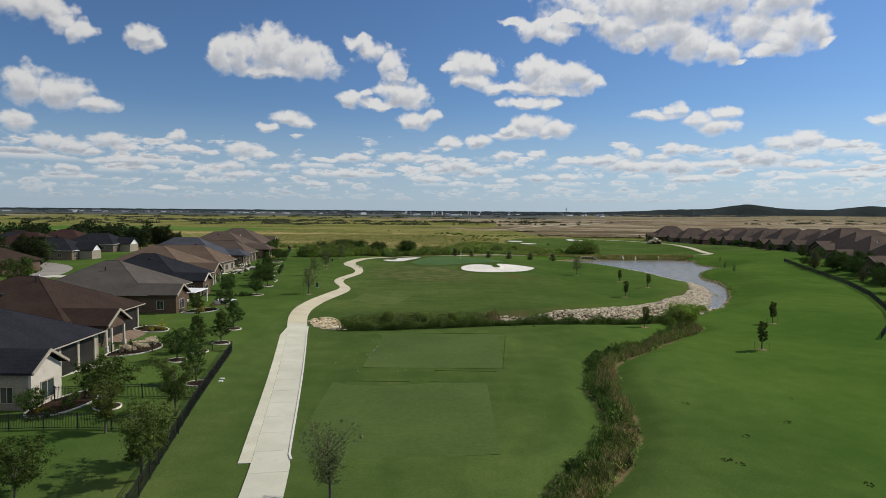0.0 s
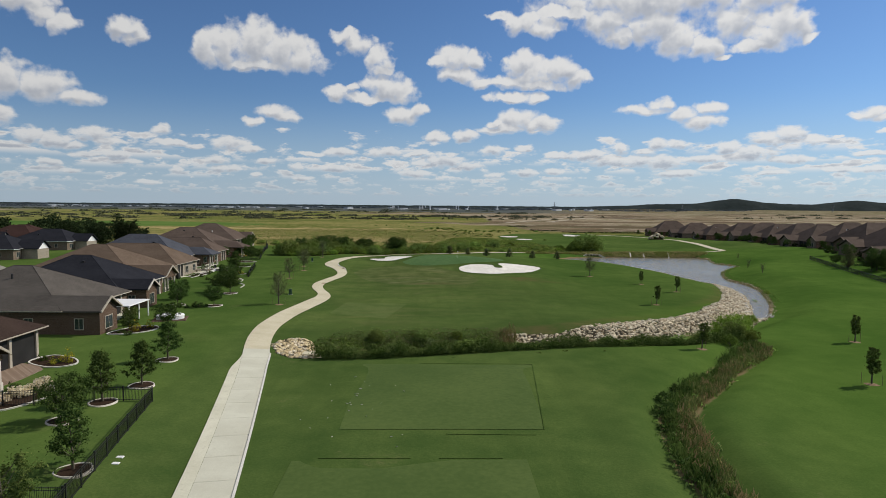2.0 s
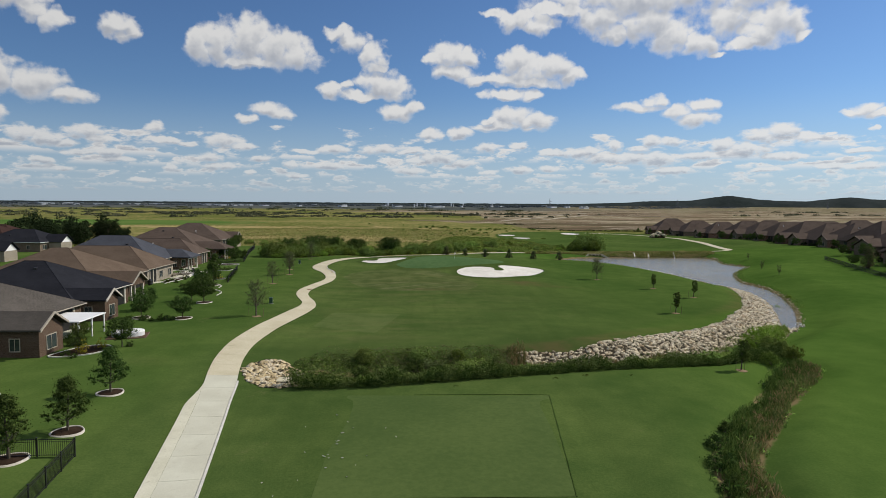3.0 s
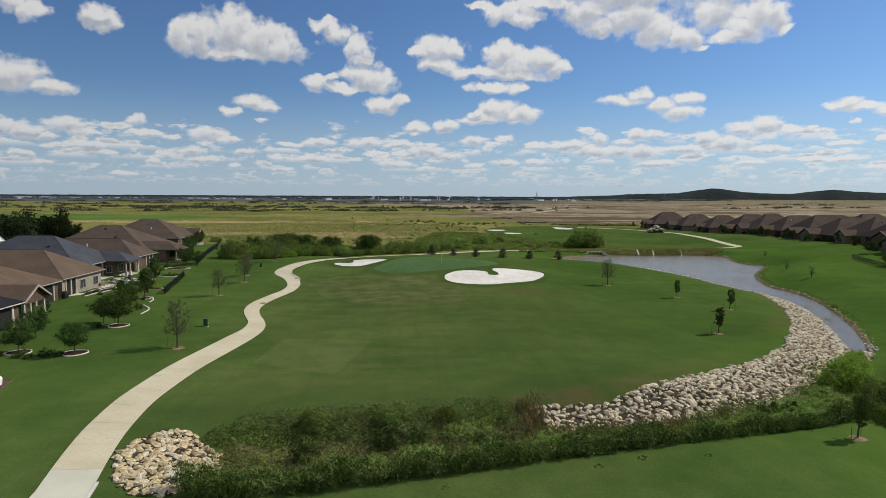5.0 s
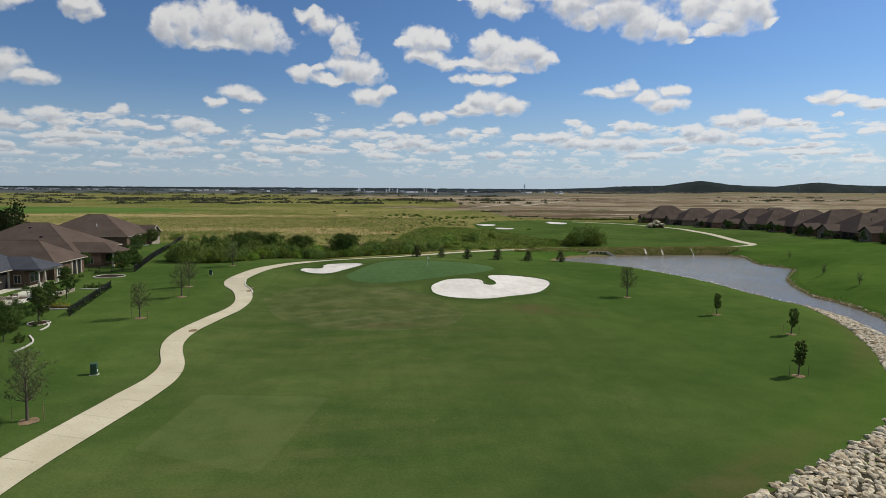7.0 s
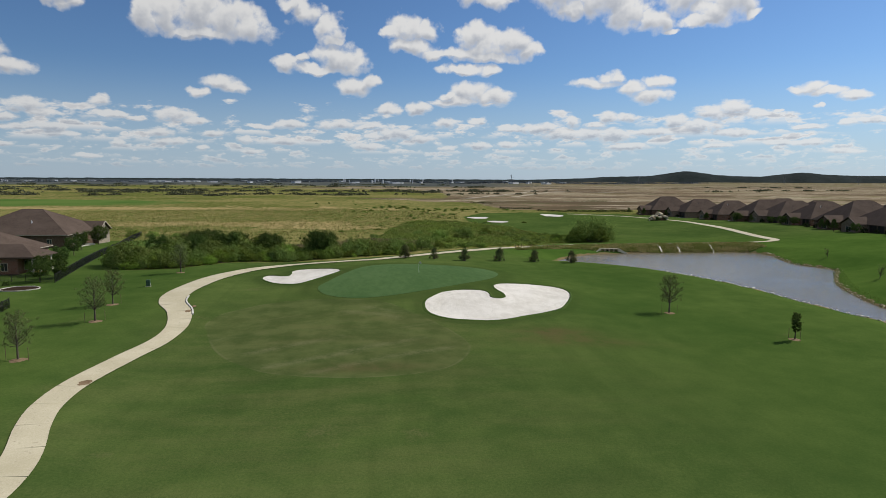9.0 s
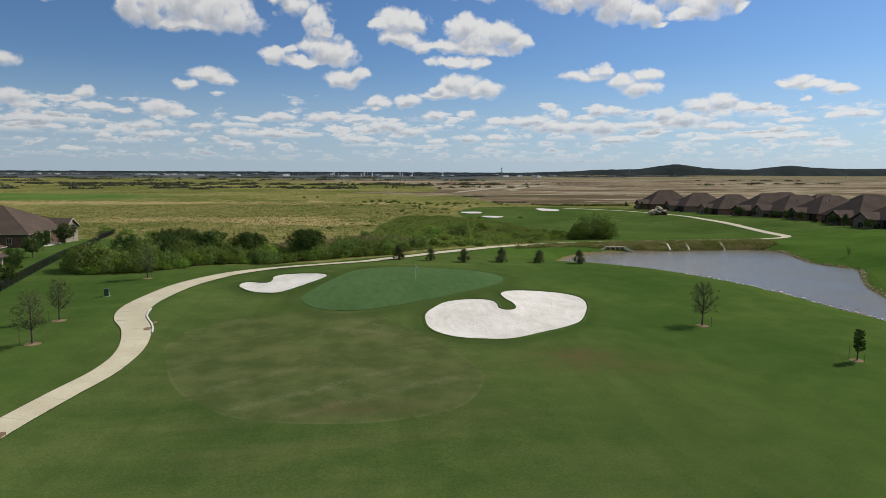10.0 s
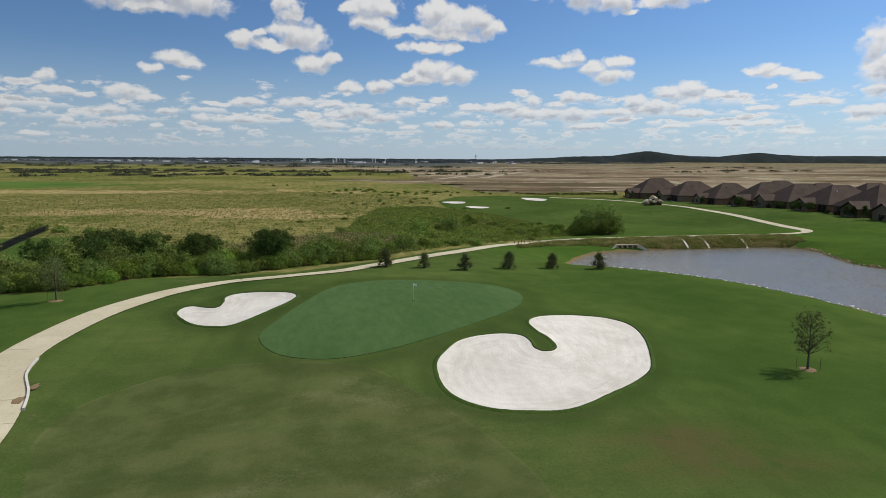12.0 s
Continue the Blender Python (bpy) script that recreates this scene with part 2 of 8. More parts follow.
# ---------------------------------------------------------------- materials
def material(name, build, roughness=0.8, **sockets):
    """A principled surface; build(k, place) returns its colour and the height of its relief (or None)."""
    mat = bpy.data.materials.new(name)
    mat.use_nodes = True
    k = Nodes(mat.node_tree)
    place = k.add("ShaderNodeTexCoord").outputs["Object"]
    colour, relief, *more = build(k, place)
    shader = k.add("ShaderNodeBsdfPrincipled")
    k.feed(shader.inputs["Base Color"], colour if not isinstance(colour, tuple) else (*colour[:3], 1.0))
    k.feed(shader.inputs["Roughness"], more[1] if len(more) > 1 else roughness)
    shader.inputs["Specular IOR Level"].default_value = 0.5 if roughness < 0.6 else 0.2 if roughness < 0.86 else 0.03
    for key, value in sockets.items():
        shader.inputs[key.replace("_", " ")].default_value = value
    if relief is not None:
        bump = k.add("ShaderNodeBump")
        bump.inputs["Strength"].default_value = 0.6
        bump.inputs["Distance"].default_value = more[0] if more else 0.02
        k.link(relief, bump.inputs["Height"])
        k.link(bump.outputs[0], shader.inputs["Normal"])
    k.link(shader.outputs[0], k.add("ShaderNodeOutputMaterial").inputs["Surface"])
    return mat


def two_tone(a, b, big=0.3, small=6.0, bump=0.02, c=None, stretch=(1, 1, 1)):
    """Colour that wanders between a and b at two scales, with specks of c."""
    def build(k, place):
        at = k.vec("MULTIPLY", place, stretch)
        wide, grain = k.noise(at, big, 4.0), k.noise(at, small, 5.0, 0.65)
        fac = k.math("ADD", k.math("MULTIPLY", wide, 0.6), k.math("MULTIPLY", grain, 0.6))
        colour = k.mix(k.ramp(fac, 0.38, 0.85), a, b)
        if c:
            colour = k.mix(k.ramp(k.noise(at, small * 0.37, 3.0), 0.6, 0.72), colour, c)
        return colour, grain, bump
    return build


def attribute(k, name):
    node = k.add("ShaderNodeAttribute")
    node.attribute_type, node.attribute_name = "GEOMETRY", name
    return node.outputs["Fac"]


def ground_colour(k, place):
    """Mown turf, wild meadow, straw, bare soil and crops, by the regions stored on the sheet."""
    wide, mid, fine = k.noise(place, 0.035, 4.0), k.noise(place, 0.3, 5.0, 0.6), k.noise(place, 5.0, 4.0, 0.7)
    far = k.noise(place, 0.006, 5.0, 0.6)
    tone = k.math("ADD", k.math("MULTIPLY", wide, 0.5), k.math("ADD", k.math("MULTIPLY", mid, 0.3), k.math("MULTIPLY", fine, 0.3)))
    turf = k.mix(k.ramp(tone, 0.36, 0.8), (0.039, 0.073, 0.018), (0.102, 0.141, 0.038))
    # dry, thin and trodden places in the turf
    trail = k.noise(k.vec("MULTIPLY", place, (0.3, 1.0, 1.0)), 0.28, 5.0, 0.62)
    dry = k.math("MULTIPLY", attribute(k, "dry"), k.ramp(k.math("ADD", k.math("MULTIPLY", trail, 0.75), k.math("MULTIPLY", fine, 0.25)), 0.4, 0.66))
    turf = k.mix(k.math("MULTIPLY", dry, 0.6), turf, (0.15, 0.14, 0.058))
    # mowing lanes and wheel tracks, faint
    lanes = k.noise(k.vec("MULTIPLY", place, (1.0, 0.05, 1.0)), 0.42, 3.0, 0.6)
    turf = k.mix(k.ramp(lanes, 0.5, 0.64, 0, 0.16), turf, (0.04, 0.066, 0.016))
    scuffs = k.math("MULTIPLY", k.ramp(k.noise(place, 0.11, 6.0, 0.72), 0.6, 0.7), k.ramp(fine, 0.4, 0.6, 0.2, 0.6))
    turf = k.mix(scuffs, turf, (0.12, 0.125, 0.05))
    # the close-cut approach, thin and raked by tyres
    close = attribute(k, "close")
    turned = k.add("ShaderNodeVectorRotate")
    turned.inputs["Angle"].default_value = radians(-27)
    k.link(place, turned.inputs["Vector"])
    raked = k.noise(k.vec("MULTIPLY", turned.outputs[0], (0.12, 1.0, 1.0)), 0.9, 4.0, 0.6)
    cut = k.mix(k.ramp(mid, 0.35, 0.65), (0.064, 0.082, 0.028), (0.108, 0.122, 0.047))
    cut = k.mix(k.ramp(raked, 0.56, 0.78, 0, 0.4), cut, (0.15, 0.15, 0.075))
    turf = k.mix(k.math("MULTIPLY", k.ramp(close, 0.36, 0.6), 0.55), turf, cut)
    turf = k.mix(k.math("MULTIPLY", attribute(k, "scuff"), k.ramp(k.math("ADD", k.math("MULTIPLY", fine, 0.5), k.math("MULTIPLY", mid, 0.5)), 0.38, 0.62, 0.0, 0.5)), turf, (0.19, 0.18, 0.1))
    rim = k.math("MULTIPLY", k.ramp(close, 0.36, 0.48), k.ramp(close, 0.62, 0.5))
    turf = k.mix(k.math("MULTIPLY", rim, k.ramp(mid, 0.38, 0.62, 0.0, 0.32)), turf, (0.16, 0.16, 0.08))
    turf = k.mix(k.math("MULTIPLY", attribute(k, "rough"), 0.5), turf, (0.034, 0.056, 0.016))
    turf = k.mix(k.math("MULTIPLY", attribute(k, "worn"), k.ramp(mid, 0.3, 0.6, 0.1, 0.75)), turf, (0.1, 0.072, 0.036))
    turf = k.mix(k.math("MULTIPLY", k.ramp(attribute(k, "trodden"), 0.35, 0.65), k.ramp(mid, 0.3, 0.6, 0.25, 0.5)), turf, (0.108, 0.136, 0.048))
    lush = attribute(k, "lush")
    turf = k.mix(k.math("MULTIPLY", lush, 0.8), turf, k.mix(k.ramp(tone, 0.3, 0.86), (0.04, 0.09, 0.014), (0.088, 0.15, 0.028)))
    streak = k.noise(k.vec("MULTIPLY", place, (1.0, 0.22, 1.0)), 0.5, 4.0, 0.65)
    meadow = k.mix(k.ramp(k.math("ADD", k.math("MULTIPLY", mid, 0.5), k.math("MULTIPLY", far, 0.55)), 0.43, 0.62), (0.095, 0.118, 0.028), (0.25, 0.22, 0.085))
    meadow = k.mix(k.ramp(k.math("ADD", k.math("MULTIPLY", fine, 0.5), k.math("MULTIPLY", streak, 0.5)), 0.46, 0.62, 0, 0.7), meadow, (0.06, 0.085, 0.016))
    meadow = k.mix(k.ramp(k.math("ADD", k.math("MULTIPLY", wide, 0.5), k.math("MULTIPLY", mid, 0.5)), 0.53, 0.64, 0, 0.7), meadow, (0.3, 0.24, 0.11))
    straw = k.mix(k.ramp(streak, 0.4, 0.65), (0.36, 0.28, 0.13), (0.2, 0.18, 0.07))
    soil = k.mix(k.ramp(k.noise(k.vec("MULTIPLY", place, (0.8, 1.0, 1.0)), 0.012, 7.0, 0.68), 0.35, 0.65), (0.14, 0.1, 0.064), (0.24, 0.19, 0.125))
    plots = k.noise(k.vec("MULTIPLY", place, (0.7, 1.0, 1.0)), 0.006, 6.0, 0.62)
    soil = k.mix(k.ramp(plots, 0.515, 0.56, 0, 0.7), soil, (0.31, 0.265, 0.18))
    soil = k.mix(k.ramp(k.noise(k.vec("MULTIPLY", place, (0.6, 1.0, 1.0)), 0.009, 5.0, 0.62), 0.57, 0.62, 0, 0.75), soil, (0.12, 0.13, 0.045))
    soil = k.mix(k.ramp(plots, 0.465, 0.43, 0, 0.75), soil, (0.1, 0.075, 0.05))
    tracks = k.noise(k.vec("MULTIPLY", place, (0.16, 1.0, 1.0)), 0.022, 3.0, 0.6)
    soil = k.mix(k.math("MULTIPLY", k.ramp(tracks, 0.485, 0.5), k.ramp(tracks, 0.52, 0.505)), soil, (0.42, 0.37, 0.27))
    hedges = k.noise(k.vec("MULTIPLY", place, (0.13, 1.0, 1.0)), 0.03, 3.0, 0.65)
    soil = k.mix(k.math("MULTIPLY", k.ramp(hedges, 0.545, 0.56), k.ramp(hedges, 0.59, 0.57)), soil, (0.075, 0.08, 0.035))
    crop = k.mix(k.ramp(far, 0.35, 0.65), (0.05, 0.115, 0.024), (0.1, 0.16, 0.04))
    wild = k.mix(k.ramp(k.math("ADD", attribute(k, "crop"), k.math("MULTIPLY", k.math("SUBTRACT", wide, 0.5), 0.6)), 0.4, 0.6), meadow, crop)
    wild = k.mix(k.ramp(k.math("ADD", attribute(k, "straw"), k.math("ADD", k.math("MULTIPLY", k.math("SUBTRACT", mid, 0.5), 1.2), k.math("MULTIPLY", k.math("SUBTRACT", wide, 0.5), 1.3))), 0.42, 0.64), wild, straw)
    wild = k.mix(k.ramp(k.math("ADD", attribute(k, "soil"), k.math("MULTIPLY", k.math("SUBTRACT", wide, 0.5), 0.5)), 0.4, 0.6), wild, soil)
    # far wooded plain, with the blue-grey of distance haze put into its colour
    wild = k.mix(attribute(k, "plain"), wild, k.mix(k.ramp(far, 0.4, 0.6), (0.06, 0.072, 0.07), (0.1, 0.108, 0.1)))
    edge = k.math("ADD", attribute(k, "turf"), k.math("MULTIPLY", k.math("SUBTRACT", mid, 0.5), 0.5))
    colour = k.mix(k.ramp(edge, 0.4, 0.6), wild, turf)
    mud = k.ramp(k.math("ADD", attribute(k, "bank"), k.math("MULTIPLY", k.math("SUBTRACT", mid, 0.5), 0.8)), 0.4, 0.6)
    colour = k.mix(mud, colour, k.mix(mid, (0.13, 0.1, 0.05), (0.22, 0.18, 0.09)))
    return colour, k.math("ADD", fine, mid), 0.028


def leaf_material(name, a, b, c=None, through=0.22, patch=0.22):
    """Leaves: each one its own green, some light passing through."""
    mat = bpy.data.materials.new(name)
    mat.use_nodes = True
    k = Nodes(mat.node_tree)
    place = k.add("ShaderNodeTexCoord").outputs["Object"]
    chance = k.add("ShaderNodeNewGeometry").outputs["Random Per Island"]
    colour = k.mix(k.ramp(k.math("ADD", k.math("MULTIPLY", chance, 0.6), k.math("MULTIPLY", k.noise(place, 0.7, 3.0), 0.6)), 0.2, 0.95), a, b)
    if c:
        colour = k.mix(k.ramp(k.math("ADD", k.math("MULTIPLY", k.noise(place, patch, 3.0), 0.8), k.math("MULTIPLY", chance, 0.25)), 0.52, 0.62), colour, c)
    own = k.add("ShaderNodeObjectInfo").outputs["Random"]
    hue = k.add("ShaderNodeHueSaturation")
    k.feed(hue.inputs["Value"], k.ramp(own, 0, 1, 0.8, 1.2, smooth=False))
    k.feed(hue.inputs["Hue"], k.ramp(own, 0, 1, 0.485, 0.515, smooth=False))
    k.link(colour, hue.inputs["Color"])
    flat, glow, mix = k.add("ShaderNodeBsdfDiffuse"), k.add("ShaderNodeBsdfTranslucent"), k.add("ShaderNodeMixShader")
    for node in (flat, glow):
        k.link(hue.outputs[0], node.inputs["Color"])
    mix.inputs[0].default_value = through
    k.link(flat.outputs[0], mix.inputs[1]), k.link(glow.outputs[0], mix.inputs[2])
    k.link(mix.outputs[0], k.add("ShaderNodeOutputMaterial").inputs["Surface"])
    return mat


def sand_colour(k, place):
    wide, mid, fine = k.noise(place, 0.16, 4.0, 0.55), k.noise(k.vec("MULTIPLY", place, (1.0, 0.45, 1.0)), 0.9, 5.0, 0.65), k.noise(place, 8.0, 4.0, 0.7)
    tone = k.math("ADD", k.math("MULTIPLY", wide, 0.5), k.math("ADD", k.math("MULTIPLY", mid, 0.35), k.math("MULTIPLY", fine, 0.2)))
    colour = k.mix(k.ramp(tone, 0.36, 0.66), (0.55, 0.525, 0.46), (0.715, 0.69, 0.63))
    # rake marks that follow the rim, darker in drifting patches near it
    way = k.math("ADD", attribute(k, "rim"), k.math("MULTIPLY", wide, 1.6))
    rake = k.math("SINE", k.math("MULTIPLY", way, 6.2))
    band = k.math("MULTIPLY", k.ramp(rake, 0.3, 1.0), k.math("MULTIPLY", k.ramp(attribute(k, "rim"), 3.6, 0.8), k.ramp(k.noise(place, 0.3, 3.0), 0.45, 0.65, 0.0, 0.32)))
    colour = k.mix(band, colour, (0.44, 0.415, 0.35))
    relief = k.math("ADD", k.math("ADD", mid, fine), k.math("MULTIPLY", rake, 0.16))
    return colour, relief, 0.06


def concrete_colour(k, place):
    own = k.add("ShaderNodeObjectInfo").outputs["Random"]
    wide, mid, fine = k.noise(place, 0.25, 4.0), k.noise(place, 1.6, 5.0, 0.65), k.noise(place, 12.0, 4.0, 0.7)
    colour = k.mix(k.ramp(k.math("ADD", k.math("MULTIPLY", wide, 0.6), k.math("MULTIPLY", fine, 0.4)), 0.35, 0.7), (0.48, 0.47, 0.37), (0.6, 0.595, 0.48))
    colour = k.mix(k.ramp(mid, 0.56, 0.75, 0, 0.45), colour, (0.38, 0.355, 0.265))
    colour = k.mix(k.ramp(own, 0, 1, 0, 0.22, smooth=False), colour, (0.42, 0.4, 0.31))
    return colour, fine, 0.01


def shingle_colour(dark, light):
    def build(k, place):
        course = k.add("ShaderNodeTexBrick")
        at = k.vec("MULTIPLY", place, (1, 1, 1.9))
        turned = k.add("ShaderNodeCombineXYZ")
        parts = k.add("ShaderNodeSeparateXYZ")
        k.link(at, parts.inputs[0])
        k.link(k.math("ADD", parts.outputs[0], parts.outputs[1]), turned.inputs[0]), k.link(parts.outputs[2], turned.inputs[1])
        k.link(turned.outputs[0], course.inputs["Vector"])
        course.inputs["Scale"].default_value = 1.0
        course.inputs["Brick Width"].default_value, course.inputs["Row Height"].default_value = 0.35, 0.16
        course.inputs["Mortar Size"].default_value = 0.012
        course.inputs["Color1"].default_value = (*[0.7 * a + 0.3 * b for a, b in zip(dark, light)], 1)
        course.inputs["Color2"].default_value = (*[0.35 * a + 0.65 * b for a, b in zip(dark, light)], 1)
        course.inputs["Mortar"].default_value = (*[0.8 * v for v in dark], 1)
        wide = k.noise(place, 0.25, 4.0, 0.6)
        colour = k.mix(k.ramp(wide, 0.35, 0.7, 0, 0.3), course.outputs["Color"], tuple(1.25 * v for v in light))
        return colour, k.noise(place, 14.0, 3.0), 0.02
    return build


def brick_colour(a, b, mortar):
    def build(k, place):
        parts, turned = k.add("ShaderNodeSeparateXYZ"), k.add("ShaderNodeCombineXYZ")
        k.link(place, parts.inputs[0])
        k.link(k.math("ADD", parts.outputs[0], parts.outputs[1]), turned.inputs[0]), k.link(parts.outputs[2], turned.inputs[1])
        wall = k.add("ShaderNodeTexBrick")
        k.link(turned.outputs[0], wall.inputs["Vector"])
        wall.inputs["Scale"].default_value = 1.0
        wall.inputs["Brick Width"].default_value, wall.inputs["Row Height"].default_value, wall.inputs["Mortar Size"].default_value = 0.22, 0.075, 0.01
        for key, value in (("Color1", a), ("Color2", b), ("Mortar", mortar)):
            wall.inputs[key].default_value = (*value, 1)
        stain = k.noise(place, 0.6, 4.0)
        colour = k.mix(k.ramp(stain, 0.4, 0.75, 0, 0.35), wall.outputs["Color"], a)
        return colour, wall.outputs["Fac"], 0.01
    return build


def water_colour(k, place):
    ripple = k.noise(k.vec("MULTIPLY", place, (1.0, 1.6, 1.0)), 2.4, 3.0, 0.6)
    wind = k.noise(place, 0.06, 3.0)
    relief = k.math("MULTIPLY", ripple, k.ramp(wind, 0.3, 0.7, 0.5, 1.0))
    colour = k.mix(wind, (0.145, 0.128, 0.096), (0.195, 0.172, 0.13))
    return colour, relief, 0.12


def rock_colour(k, place):
    own = k.add("ShaderNodeObjectInfo").outputs["Random"]
    island = k.add("ShaderNodeNewGeometry").outputs["Random Per Island"]
    both = k.math("FRACT", k.math("ADD", own, island))
    grain, vein = k.noise(place, 3.0, 6.0, 0.65), k.noise(place, 0.9, 3.0)
    colour = k.mix(k.ramp(grain, 0.36, 0.62), (0.22, 0.17, 0.1), (0.72, 0.63, 0.46))
    colour = k.mix(k.ramp(both, 0.0, 1.0, 0, 0.6, smooth=False), colour, (0.56, 0.51, 0.39))
    colour = k.mix(k.ramp(k.math("FRACT", k.math("MULTIPLY", both, 7.3)), 0.78, 0.95, 0, 0.6), colour, (0.3, 0.21, 0.11))
    colour = k.mix(k.ramp(vein, 0.6, 0.75, 0, 0.4), colour, (0.2, 0.17, 0.12))
    return colour, grain, 0.05


